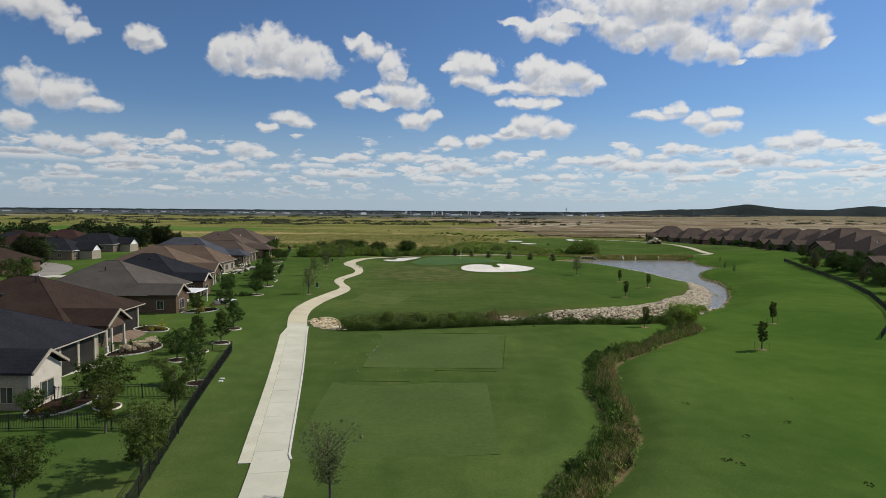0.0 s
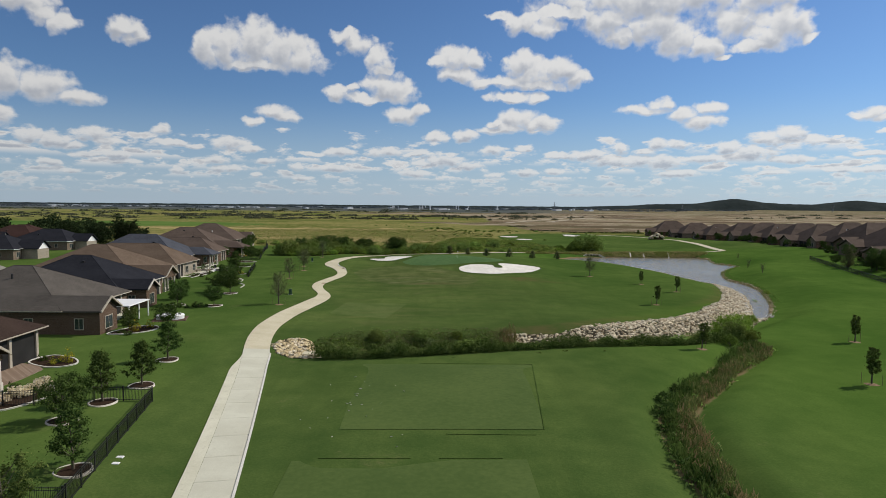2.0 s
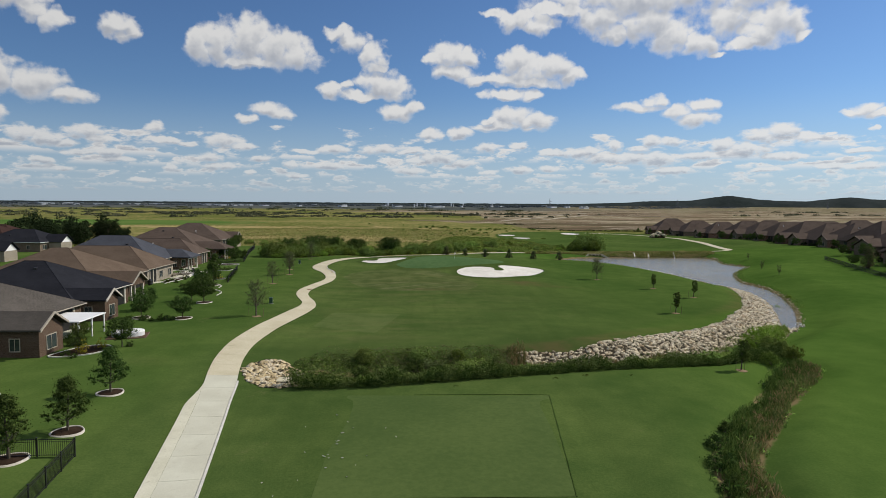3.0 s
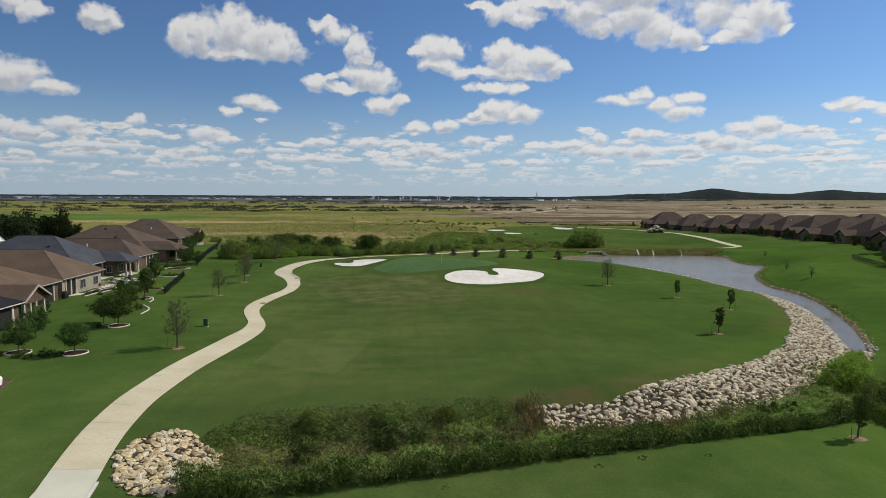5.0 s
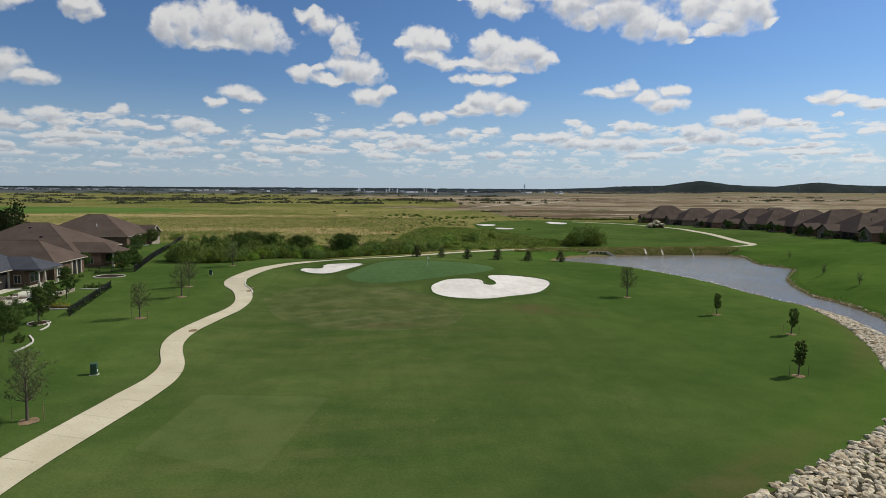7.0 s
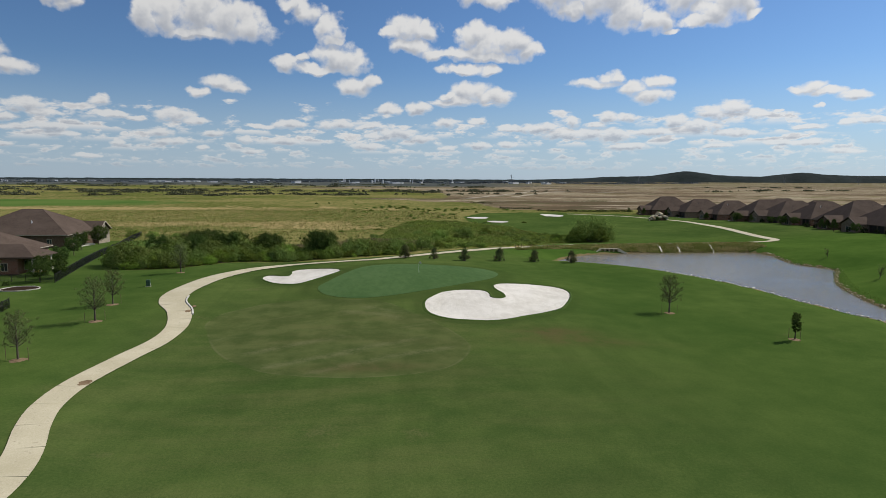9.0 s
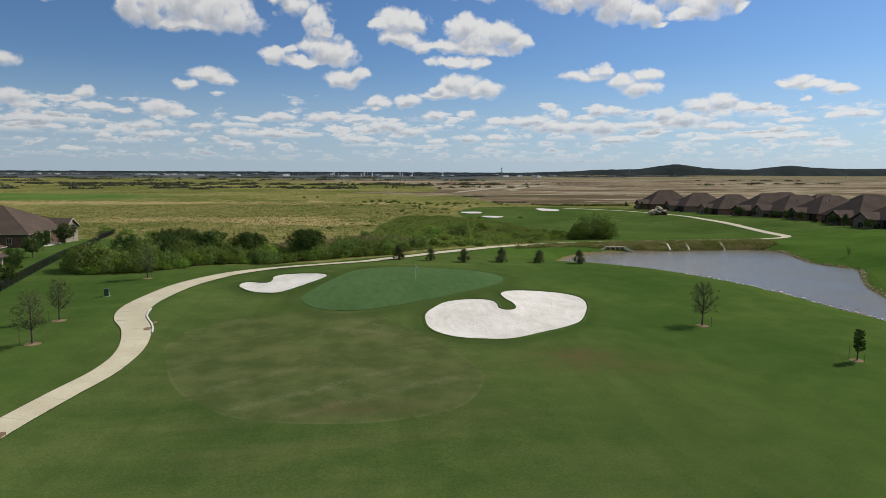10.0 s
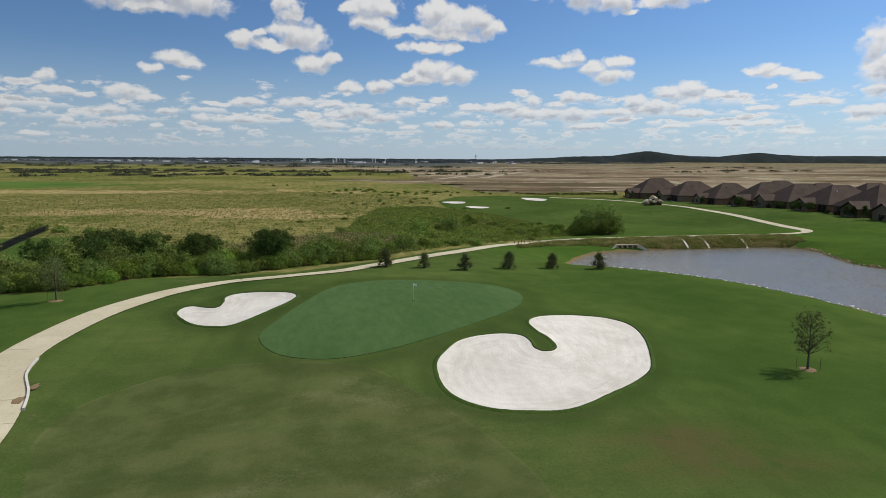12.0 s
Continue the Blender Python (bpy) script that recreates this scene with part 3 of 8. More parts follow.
M = {
    "ground": material("meadow and turf", ground_colour, 0.95, Specular_IOR_Level=0.0),
    "green": material("putting green turf", two_tone((0.05, 0.1, 0.03), (0.078, 0.135, 0.048), 0.12, 1.1, 0.005, stretch=(1, 0.4, 1)), 0.9),
    "fringe": material("fringe turf", two_tone((0.03, 0.06, 0.012), (0.07, 0.11, 0.024), 0.3, 4.0, 0.02), 0.9),
    "tee": material("tee turf", two_tone((0.056, 0.09, 0.024), (0.084, 0.12, 0.034), 0.1, 2.4, 0.003), 0.9),
    "sand": material("bunker sand", sand_colour, 0.95),
    "concrete": material("pale concrete", concrete_colour, 0.85),
    "kerb": material("white concrete edging", two_tone((0.5, 0.48, 0.42), (0.68, 0.66, 0.6), 0.8, 9.0, 0.01), 0.85),
    "asphalt": material("street", two_tone((0.22, 0.21, 0.185), (0.32, 0.305, 0.265), 0.2, 6.0, 0.01), 0.9),
    "mulch": material("brown mulch", two_tone((0.022, 0.014, 0.009), (0.058, 0.038, 0.026), 1.0, 14.0, 0.04), 0.95),
    "dirt": material("dry red mulch", two_tone((0.15, 0.1, 0.06), (0.28, 0.21, 0.13), 1.0, 9.0, 0.03), 0.95),
    "track": material("pale dirt", two_tone((0.3, 0.26, 0.19), (0.44, 0.39, 0.29), 0.05, 0.6, 0.02), 0.95),
    "rock": material("limestone riprap", rock_colour, 0.9),
    "rock_tan": material("tan limestone", two_tone((0.3, 0.225, 0.115), (0.7, 0.6, 0.39), 0.9, 3.0, 0.05, c=(0.24, 0.16, 0.08)), 0.9),
    "water": material("pond water", water_colour, 0.18, IOR=1.33, Specular_IOR_Level=0.3),
    "bark": material("grey bark", two_tone((0.055, 0.047, 0.036), (0.16, 0.142, 0.11), 1.0, 14.0, 0.03, stretch=(1, 1, 0.25)), 0.9),
    "iron": material("black iron", two_tone((0.008, 0.008, 0.009), (0.02, 0.02, 0.02), 2.0, 20.0, 0.002), 0.45),
    "trim": material("cream trim", two_tone((0.3, 0.265, 0.21), (0.42, 0.38, 0.31), 0.6, 8.0, 0.004), 0.7),
    "stone_pale": material("pale cut stone", two_tone((0.42, 0.385, 0.325), (0.6, 0.56, 0.49), 0.8, 7.0, 0.01), 0.85),
    # near-black sheet: porch screens, and shaded openings drawn as flat dark panels
    "screen": material("near-black screen and shade panel", two_tone((0.012, 0.012, 0.012), (0.03, 0.028, 0.026), 0.6, 12.0, 0.002), 0.6),
    "trim_dark": material("brown trim", two_tone((0.075, 0.055, 0.042), (0.12, 0.09, 0.07), 0.6, 8.0, 0.004), 0.7),
    "brick_dun": material("dun brick", brick_colour((0.13, 0.095, 0.068), (0.2, 0.155, 0.115), (0.22, 0.19, 0.15)), 0.9),
    "old_concrete": material("tan weathered concrete", two_tone((0.445, 0.4, 0.27), (0.58, 0.53, 0.385), 0.3, 9.0, 0.01, c=(0.395, 0.35, 0.25)), 0.85),
    "side_concrete": material("yellowish concrete", two_tone((0.47, 0.455, 0.34), (0.6, 0.585, 0.46), 0.4, 8.0, 0.01, c=(0.44, 0.42, 0.32)), 0.85),
    "white": material("white paint", two_tone((0.72, 0.72, 0.7), (0.8, 0.8, 0.79), 0.8, 9.0, 0.003), 0.5),
    "glass": material("window glass", two_tone((0.02, 0.028, 0.03), (0.05, 0.065, 0.065), 0.7, 3.0, 0.001), 0.05),
    "brick_brown": material("brown brick", brick_colour((0.075, 0.045, 0.03), (0.125, 0.08, 0.056), (0.16, 0.13, 0.1)), 0.9),
    "brick_tan": material("tan stone", brick_colour((0.23, 0.195, 0.145), (0.34, 0.3, 0.235), (0.33, 0.3, 0.25)), 0.9),
    "brick_red": material("red brick", brick_colour((0.14, 0.06, 0.04), (0.22, 0.105, 0.07), (0.28, 0.24, 0.2)), 0.9),
    "roof_slate": material("slate grey shingles", shingle_colour((0.014, 0.015, 0.019), (0.031, 0.032, 0.038)), 0.9),
    "roof_brown": material("brown shingles", shingle_colour((0.028, 0.019, 0.0155), (0.058, 0.04, 0.032)), 0.9),
    "roof_tan": material("faded tan shingles", shingle_colour((0.086, 0.061, 0.044), (0.155, 0.117, 0.086)), 0.9),
    "roof_umber": material("umber shingles", shingle_colour((0.068, 0.05, 0.04), (0.125, 0.096, 0.078)), 0.9),
    # earth under the stones, with the shade of their gaps in its colour
    "earth": material("earth with gap shade", two_tone((0.03, 0.026, 0.017), (0.075, 0.062, 0.042), 0.8, 8.0, 0.04), 0.95),
    "pavers": material("brown pavers", brick_colour((0.2, 0.14, 0.1), (0.3, 0.23, 0.17), (0.16, 0.13, 0.1)), 0.9),
    "roof_grey": material("weathered grey shingles", shingle_colour((0.058, 0.052, 0.045), (0.116, 0.104, 0.091)), 0.9),
    "roof_blue": material("blue grey shingles", shingle_colour((0.042, 0.046, 0.056), (0.088, 0.093, 0.108)), 0.9),
    "roof_red": material("russet shingles", shingle_colour((0.035, 0.02, 0.017), (0.062, 0.036, 0.03)), 0.9),
    "box_green": material("green enamel", two_tone((0.015, 0.05, 0.025), (0.03, 0.08, 0.04), 1.0, 9.0, 0.002), 0.5),
    "wood": material("weathered wood", two_tone((0.12, 0.085, 0.05), (0.24, 0.18, 0.11), 1.5, 16.0, 0.01, stretch=(1, 1, 0.2)), 0.85),
    "yellow": material("yellow canvas", two_tone((0.5, 0.33, 0.03), (0.65, 0.45, 0.06), 1.0, 9.0, 0.004), 0.7),
    "far_woods": material("far wooded hills", two_tone((0.014, 0.021, 0.02), (0.032, 0.041, 0.04), 0.008, 0.05, 2.0), 1.0),
    # blue haze of distance is put into the colour of these woods
    "far_haze": material("far woods with haze in the colour", two_tone((0.085, 0.103, 0.115), (0.135, 0.155, 0.168), 0.008, 0.05, 1.0), 1.0),
    "far_town": material("far pale buildings", two_tone((0.36, 0.39, 0.43), (0.6, 0.62, 0.64), 0.01, 0.05, 0.1), 0.8),
    "far_dark": material("far dark buildings", two_tone((0.1, 0.11, 0.13), (0.2, 0.22, 0.25), 0.01, 0.05, 0.1), 0.8),
    "leaf_oak": leaf_material("oak leaves", (0.024, 0.05, 0.012), (0.088, 0.128, 0.034)),
    "leaf_olive": leaf_material("olive leaves", (0.045, 0.075, 0.018), (0.13, 0.165, 0.045)),
    "leaf_woods": leaf_material("far tree leaves", (0.013, 0.023, 0.01), (0.04, 0.053, 0.021)),
    "leaf_hedge": leaf_material("far hedges", (0.06, 0.07, 0.045), (0.12, 0.13, 0.078)),
    "leaf_elm": leaf_material("elm leaves", (0.08, 0.13, 0.026), (0.22, 0.29, 0.08)),
    "leaf_dry": leaf_material("sparse olive leaves", (0.075, 0.105, 0.036), (0.175, 0.2, 0.085)),
    "leaf_juniper": leaf_material("juniper needles", (0.055, 0.085, 0.03), (0.15, 0.175, 0.07), (0.17, 0.14, 0.075), through=0.25, patch=0.5),
    "leaf_thicket": leaf_material("thicket leaves", (0.05, 0.09, 0.014), (0.19, 0.25, 0.05), (0.13, 0.17, 0.035)),
    "leaf_weeds": leaf_material("creek weeds", (0.06, 0.115, 0.02), (0.27, 0.38, 0.085), (0.14, 0.17, 0.06), through=0.28),
    "leaf_reed": leaf_material("reeds", (0.07, 0.095, 0.026), (0.2, 0.21, 0.07), (0.28, 0.185, 0.1)),
    "leaf_vine": leaf_material("pale vine leaves", (0.13, 0.22, 0.045), (0.36, 0.48, 0.13), through=0.3),
    "leaf_rush": leaf_material("ditch rushes", (0.035, 0.075, 0.016), (0.14, 0.2, 0.05), patch=0.3),
    "leaf_willow": leaf_material("willow leaves", (0.1, 0.18, 0.02), (0.27, 0.38, 0.07), through=0.45),
    "leaf_wild": leaf_material("tall weeds", (0.1, 0.17, 0.03), (0.27, 0.36, 0.08), (0.2, 0.24, 0.07), patch=0.06),
    "leaf_rushes": leaf_material("creek rushes", (0.028, 0.055, 0.011), (0.115, 0.16, 0.038), (0.16, 0.2, 0.06), through=0.08, patch=0.5),
    "leaf_umber": leaf_material("dry umber weeds", (0.12, 0.1, 0.055), (0.25, 0.21, 0.12), (0.17, 0.21, 0.07), patch=0.12),
    "leaf_reed_dark": leaf_material("dark rushes", (0.06, 0.12, 0.02), (0.2, 0.29, 0.065)),
    "leaf_meadow": leaf_material("meadow tufts", (0.09, 0.12, 0.02), (0.26, 0.24, 0.08), (0.34, 0.27, 0.13)),
    "leaf_gold": leaf_material("golden shrub leaves", (0.2, 0.19, 0.02), (0.45, 0.4, 0.05)),
    "plume": leaf_material("pale grass plumes", (0.55, 0.47, 0.33), (0.78, 0.7, 0.54), through=0.5),
}


# ---------------------------------------------------------------- shapes
def part(name, mesh, mat, parent=None, label=""):
    """Links a bmesh or a mesh as ONE object."""
    if isinstance(mesh, bmesh.types.BMesh):
        data = bpy.data.meshes.new(name)
        mesh.to_mesh(data)
        mesh.free()
        mesh = data
    if not mesh.materials:
        mesh.materials.append(M[mat])
    ob = new(name, mesh)
    if parent:
        ob.parent = parent
    return tagged(ob, label) if label else ob


def base_of(name, x, y, z, turn=0.0):
    """An Empty at a thing's base."""
    ob = new(name)
    ob.empty_display_size = 0.2
    ob.matrix_basis = pose(x, y, z, 0, 0, turn)
    return ob


def box(bm, x0, x1, y0, y1, z0, z1, bevel=0.0):
    made = bmesh.ops.create_cube(bm, size=1, matrix=Matrix.Translation(((x0 + x1) / 2, (y0 + y1) / 2, (z0 + z1) / 2))
                                 @ Matrix.Diagonal((x1 - x0, y1 - y0, z1 - z0, 1)))
    if bevel:
        edges = {e for v in made["verts"] for e in v.link_edges}
        bmesh.ops.bevel(bm, geom=list(edges), offset=bevel, segments=1, affect="EDGES")
    return bm


def boxes(*rows, bevel=0.0):
    bm = bmesh.new()
    for row in rows:
        box(bm, *row, bevel=bevel)
    return bm


def post(bm, x, y, z0, z1, r, sides=8, top=None):
    bmesh.ops.create_cone(bm, cap_ends=True, segments=sides, radius1=r, radius2=r if top is None else top, depth=z1 - z0,
                          matrix=Matrix.Translation((x, y, (z0 + z1) / 2)))
    return bm


def quick_mesh(name, verts, faces, mat, smooth=False):
    data = bpy.data.meshes.new(name)
    data.from_pydata(verts if isinstance(verts, list) else verts.tolist(), [], faces if isinstance(faces, list) else faces.tolist())
    data.materials.append(M[mat])
    if smooth:
        data.polygons.foreach_set("use_smooth", [True] * len(data.polygons))
    return data


rng = np.random.default_rng(7)


def leaves(at, size, slim=1.0, upright=0.0, facing=None):
    """Small four-cornered leaves round the given places: verts and faces. upright: 0 any way, 1 standing blades, below 0 lying to the sky.
    facing: the way each leaf turns its face, loosely."""
    n = len(at)
    if facing is not None:
        face = facing / (np.linalg.norm(facing, axis=1)[:, None] + 1e-9) + rng.normal(0, 0.42, (n, 3))
        a = np.cross(face, rng.normal(size=(n, 3)))
        a /= np.linalg.norm(a, axis=1)[:, None] + 1e-9
        b = np.cross(face, a)
        b /= np.linalg.norm(b, axis=1)[:, None] + 1e-9
        return leaf_quads(at, a, b, size, slim)
    a = rng.normal(size=(n, 3))
    a[:, 2] = a[:, 2] * (1 - abs(upright)) + max(upright, 0.0) * 3.0
    a /= np.linalg.norm(a, axis=1)[:, None]
    b = np.cross(a, rng.normal(size=(n, 3)) + (np.array([0, 0, 2.5]) if upright < 0 else 0))
    b /= np.linalg.norm(b, axis=1)[:, None] + 1e-9
    return leaf_quads(at, a, b, size, slim)


def leaf_quads(at, a, b, size, slim):
    """Quads along a, as wide as b, tapering to a blunt tip."""
    n = len(at)
    s = (size * rng.uniform(0.6, 1.4, n))[:, None]
    a, b = a * s, b * s * slim
    tip = rng.uniform(0.2, 0.6, (n, 1))
    verts = np.stack([at - a * 0.5 - b * 0.35, at - a * 0.5 + b * 0.35, at + a * 0.5 + b * tip * 0.5, at + a * 0.5 - b * tip * 0.5], 1).reshape(-1, 3)
    return verts, np.arange(4 * n).reshape(-1, 4)


def tube(points, radii, sides=6):
    """A tapering limb through points."""
    verts, faces = [], []
    pts = [Vector(p) for p in points]
    for n, p in enumerate(pts):
        way = (pts[min(n + 1, len(pts) - 1)] - pts[max(n - 1, 0)]).normalized()
        side = way.cross(Vector((0.3, 1, 0.1))).normalized()
        up = way.cross(side)
        for s in range(sides):
            c = 2 * math.pi * s / sides
            verts.append(tuple(p + radii[n] * (math.cos(c) * side + math.sin(c) * up)))
        if n:
            for s in range(sides):
                a, b = (n - 1) * sides + s, (n - 1) * sides + (s + 1) % sides
                faces.append((a, b, b + sides, a + sides))
    return verts, faces


def merged(pieces):
    verts, faces, n = [], [], 0
    for v, f in pieces:
        v = v if isinstance(v, list) else v.tolist()
        f = f if isinstance(f, list) else f.tolist()
        verts += v
        faces += [tuple(i + n for i in face) for face in f]
        n += len(v)
    return verts, faces


# ---------------------------------------------------------------- the land
def ease(a, b, v):
    u = np.clip((np.asarray(v, float) - a) / (b - a), 0, 1)
    return u * u * (3 - 2 * u)


def bell(x, y, cx, cy, sx, sy):
    return np.exp(-(((x - cx) / sx) ** 2 + ((y - cy) / sy) ** 2))


def off_line(x, y, line):
    """Distance from a polyline."""
    best = np.full(np.shape(x), 1e9)
    for (ax, ay), (bx, by) in zip(line, line[1:]):
        dx, dy = bx - ax, by - ay
        u = np.clip(((x - ax) * dx + (y - ay) * dy) / (dx * dx + dy * dy), 0, 1)
        best = np.minimum(best, np.hypot(x - ax - u * dx, y - ay - u * dy))
    return best


def inside(x, y, poly):
    odd = np.zeros(np.shape(x), bool)
    for (ax, ay), (bx, by) in zip(poly, poly[1:] + poly[:1]):
        crosses = (ay > y) != (by > y)
        odd ^= crosses & (x < (bx - ax) * (y - ay) / (by - ay + 1e-12) + ax)
    return odd


def beyond(x, y, poly):
    """Signed distance from an outline: negative inside."""
    d = off_line(x, y, poly + poly[:1])
    return np.where(inside(x, y, poly), -d, d)


def smooth_line(points, step=1.0, closed=False):
    """A curve through the points, in even steps."""
    pts = [Vector(p) for p in points]
    n, out = len(pts), []
    for i in range(n if closed else n - 1):
        p = [pts[(i + k) % n] if closed else pts[min(max(i + k, 0), n - 1)] for k in (-1, 0, 1, 2)]
        for s in range(12):
            u = s / 12
            out.append(0.5 * (2 * p[1] + (p[2] - p[0]) * u + (2 * p[0] - 5 * p[1] + 4 * p[2] - p[3]) * u * u
                              + (3 * p[1] - p[0] - 3 * p[2] + p[3]) * u ** 3))
    out.append(pts[0] if closed else pts[-1])
    far = [0.0]
    for a, b in zip(out, out[1:]):
        far.append(far[-1] + (b - a).length)
    count = max(2, round(far[-1] / step))
    at = np.linspace(0, far[-1], count + 1)
    cols = [np.interp(at, far, [p[c] for p in out]) for c in range(2)]
    line = [(float(a), float(b)) for a, b in zip(*cols)]
    return line[:-1] if closed else line


WATER = -3.4
RIPRAP_TOP = [(10, 106.6), (12.1, 107.4), (16.7, 109), (22.9, 113), (30.9, 119), (39.3, 124.6), (46.8, 133), (54.2, 141), (61, 150), (66.4, 158), (70.5, 170)]
POND = smooth_line([(46, 256), (56, 267), (68, 271), (95, 273), (108, 272), (111, 265), (108, 255), (106, 246), (109, 237), (101, 226), (94, 216),
                    (89, 205), (86, 196), (86, 187), (84, 176), (79, 163), (74, 152), (69, 143), (64, 135), (60, 132), (62, 138), (66, 146),
                    (71, 157), (75, 168), (77, 180), (75, 192), (74, 203), (73, 214), (71, 223), (67, 233), (61, 241), (53, 248), (46, 252)], 2.0, True)
CREEK = [(-19, 97), (-12, 97), (0, 99), (10, 101.5), (20, 104), (32, 107.5), (42, 114), (52, 123), (62, 134)]
DITCH = smooth_line([(45, 103), (38, 95), (30, 85), (25.4, 79.2), (22, 74), (19.8, 67.5), (18.3, 60), (17.6, 52), (14.8, 44.2), (11.8, 39), (6.5, 31), (2, 22)], 3.0)
SAND_NEAR = smooth_line([(7.3, 183.5), (8.6, 186.5), (10.3, 189.1), (12.6, 190.6), (15.3, 191.3), (16.8, 190.7), (17.1, 188.9), (16.9, 187.4), (17.5, 186.4),
                         (18.7, 186.8), (19.4, 188.2), (19.4, 190.6), (18.9, 192.7), (18.9, 195.5), (20.0, 197.6), (22.0, 199.1), (25.5, 200.3),
                         (29.0, 200.4), (31.0, 198.8), (31.2, 195.9), (29.9, 191.1), (27.4, 185.2), (25.6, 182.1), (22.8, 179.3), (19.9, 177.1),
                         (17.3, 175.2), (15.2, 174.2), (12.7, 174.2), (10.0, 174.8), (8.0, 176.5), (7.1, 179.2)], 0.5, True)
SAND_BACK = smooth_line([(-18.2, 203.0), (-18.3, 205.6), (-17.3, 206.4), (-15.4, 204.8), (-14.2, 204.7), (-14.1, 207.4), (-14.4, 210.0), (-13.4, 211.8), (-10.6, 211.6),
                         (-7.1, 209.8), (-5.9, 207.2), (-6.6, 204.3), (-7.9, 201.6), (-9.6, 198.6), (-11.3, 196.4), (-12.6, 196.2), (-14.8, 197.4),
                         (-16.4, 199.4)], 0.5, True)
GREEN = smooth_line([(-8.2, 193), (-7.1, 196.6), (-4.7, 204), (-1.7, 211.8), (2.7, 216), (8.2, 217.6), (14.5, 217.5), (19, 216.6), (21.8, 214.2),
                     (22.2, 209.2), (19.5, 202.4), (15.2, 196.9), (10, 191.8), (5.2, 188), (1.6, 186), (-1.3, 185.2), (-4.1, 185.7), (-6.2, 187.2),
                     (-7.7, 189.8)], 1.0, True)
LAWN = [(-150, -80), (-150, 240), (-84, 282), (-60, 288), (-56, 262), (-51, 236), (-49, 222), (-45, 217), (-37, 218), (-29, 225), (-18, 229), (-8, 229), (4, 240), (14, 251),
        (24, 262), (38, 279), (52, 289), (64, 296), (78, 300), (70, 316), (63, 336), (58, 362), (50, 384), (44, 404), (46, 440), (58, 470), (88, 488),
        (118, 470), (150, 452), (170, 430), (260, 400), (300, 200), (260, -80)]


APPROACH = smooth_line([(-19.5, 175), (-18.7, 171.8), (-15.5, 163.7), (-11.2, 158.1), (-6.7, 155.5), (0, 154.5), (6, 155.8), (9, 158.8), (10.6, 164.2), (8.8, 170.7),
                        (5.5, 177), (1.5, 183), (-5, 185), (-13, 184.6), (-18.5, 180)], 1.0, True)


SCUFFS = [[(-0.8, 180.6), (2.0, 178.8), (4.4, 178.0)], [(-3.5, 178.5), (1, 177.4), (3.6, 175.2)], [(1.6, 160.4), (4.5, 161.4), (8, 163)], [(-9.4, 158.2), (-6, 160.2), (-1, 162.6)],
          [(-5, 156.2), (-2, 158), (0.6, 159.4)], [(-2.4, 163), (2.4, 165.2), (5.6, 166.6)], [(-12, 163), (-7, 166), (-3, 168)]]


def land(x, y):
    """Height of the ground at plan places (arrays)."""
    x, y = np.asarray(x, float), np.asarray(y, float)
    z = 0.9 * ease(-16, -30, x) * (1 - ease(300, 420, y))
    z = z - 1.2 * ease(14, 46, x) * (1 - ease(60, 110, x) * 0.3)
    z = z + 2.6 * ease(112, 160, x) * (1 - ease(330, 420, y))
    z = z + 2.2 * bell(x, y, 0, 203, 24, 28)
    z = z - 2.4 * ease(235, 330, y)
    z = z + 0.06 * np.sin(x * 0.11 + 1.3) * np.sin(y * 0.09) * (1 - ease(300, 600, np.abs(y)))
    # raised tee
    z = z + 0.15 * ease(11.5, 8.6, np.abs(x - 0.5)) * ease(27, 22, np.abs(y - 63))
    # creek and ditch
    z = z - 1.9 * (1 - ease(1.5, 7.0, off_line(x, y, CREEK))) * ease(-20, -10, x)
    z = z - 0.9 * (1 - ease(0.8, 4.5, off_line(x, y, DITCH)))
    # pond
    d = beyond(x, y, POND)
    reach = 13.0 - 8.5 * ease(262, 270, y) - 4.0 * ease(150, 135, y)
    shore = WATER + 0.35 + 0.06 * np.maximum(d, 0)
    z = np.where(d >= 0, shore + (z - shore) * ease(0, 1, d / reach), np.maximum(WATER + 0.35 + 0.8 * d, WATER - 1.5))
    # bunkers are sunk a little
    for poly in (SAND_NEAR, SAND_BACK):
        near = (np.abs(x - poly[0][0]) < 40) & (np.abs(y - poly[0][1]) < 40)
        if np.any(near):
            e = np.full(np.shape(x), 9.0)
            e = np.where(near, beyond(x, y, poly), e)
            z = z - 0.2 * ease(0.4, -2.0, e)
    return z


def lines(stops):
    """Grid lines: stretches of (start, end, step)."""
    out = []
    for a, b, s in stops:
        out += list(np.arange(a, b, s))
    return out


def outwards(start, end, step, grow=1.25):
    out, at = [], start
    while abs(at) < abs(end):
        out.append(at)
        at += step if end > start else -step
        step *= grow
    return out + [end]


GRID = {}


def height(x, y):
    """Height of the ground sheet itself at plan places (arrays)."""
    x, y = np.asarray(x, float), np.asarray(y, float)
    xs, ys, z = GRID["x"], GRID["y"], GRID["z"]
    i = np.clip(np.searchsorted(xs, x) - 1, 0, len(xs) - 2)
    j = np.clip(np.searchsorted(ys, y) - 1, 0, len(ys) - 2)
    u, v = (x - xs[i]) / (xs[i + 1] - xs[i]), (y - ys[j]) / (ys[j + 1] - ys[j])
    return (z[j, i] * (1 - u) + z[j, i + 1] * u) * (1 - v) + (z[j + 1, i] * (1 - u) + z[j + 1, i + 1] * u) * v


def z_at(x, y):
    return float(height(x, y))


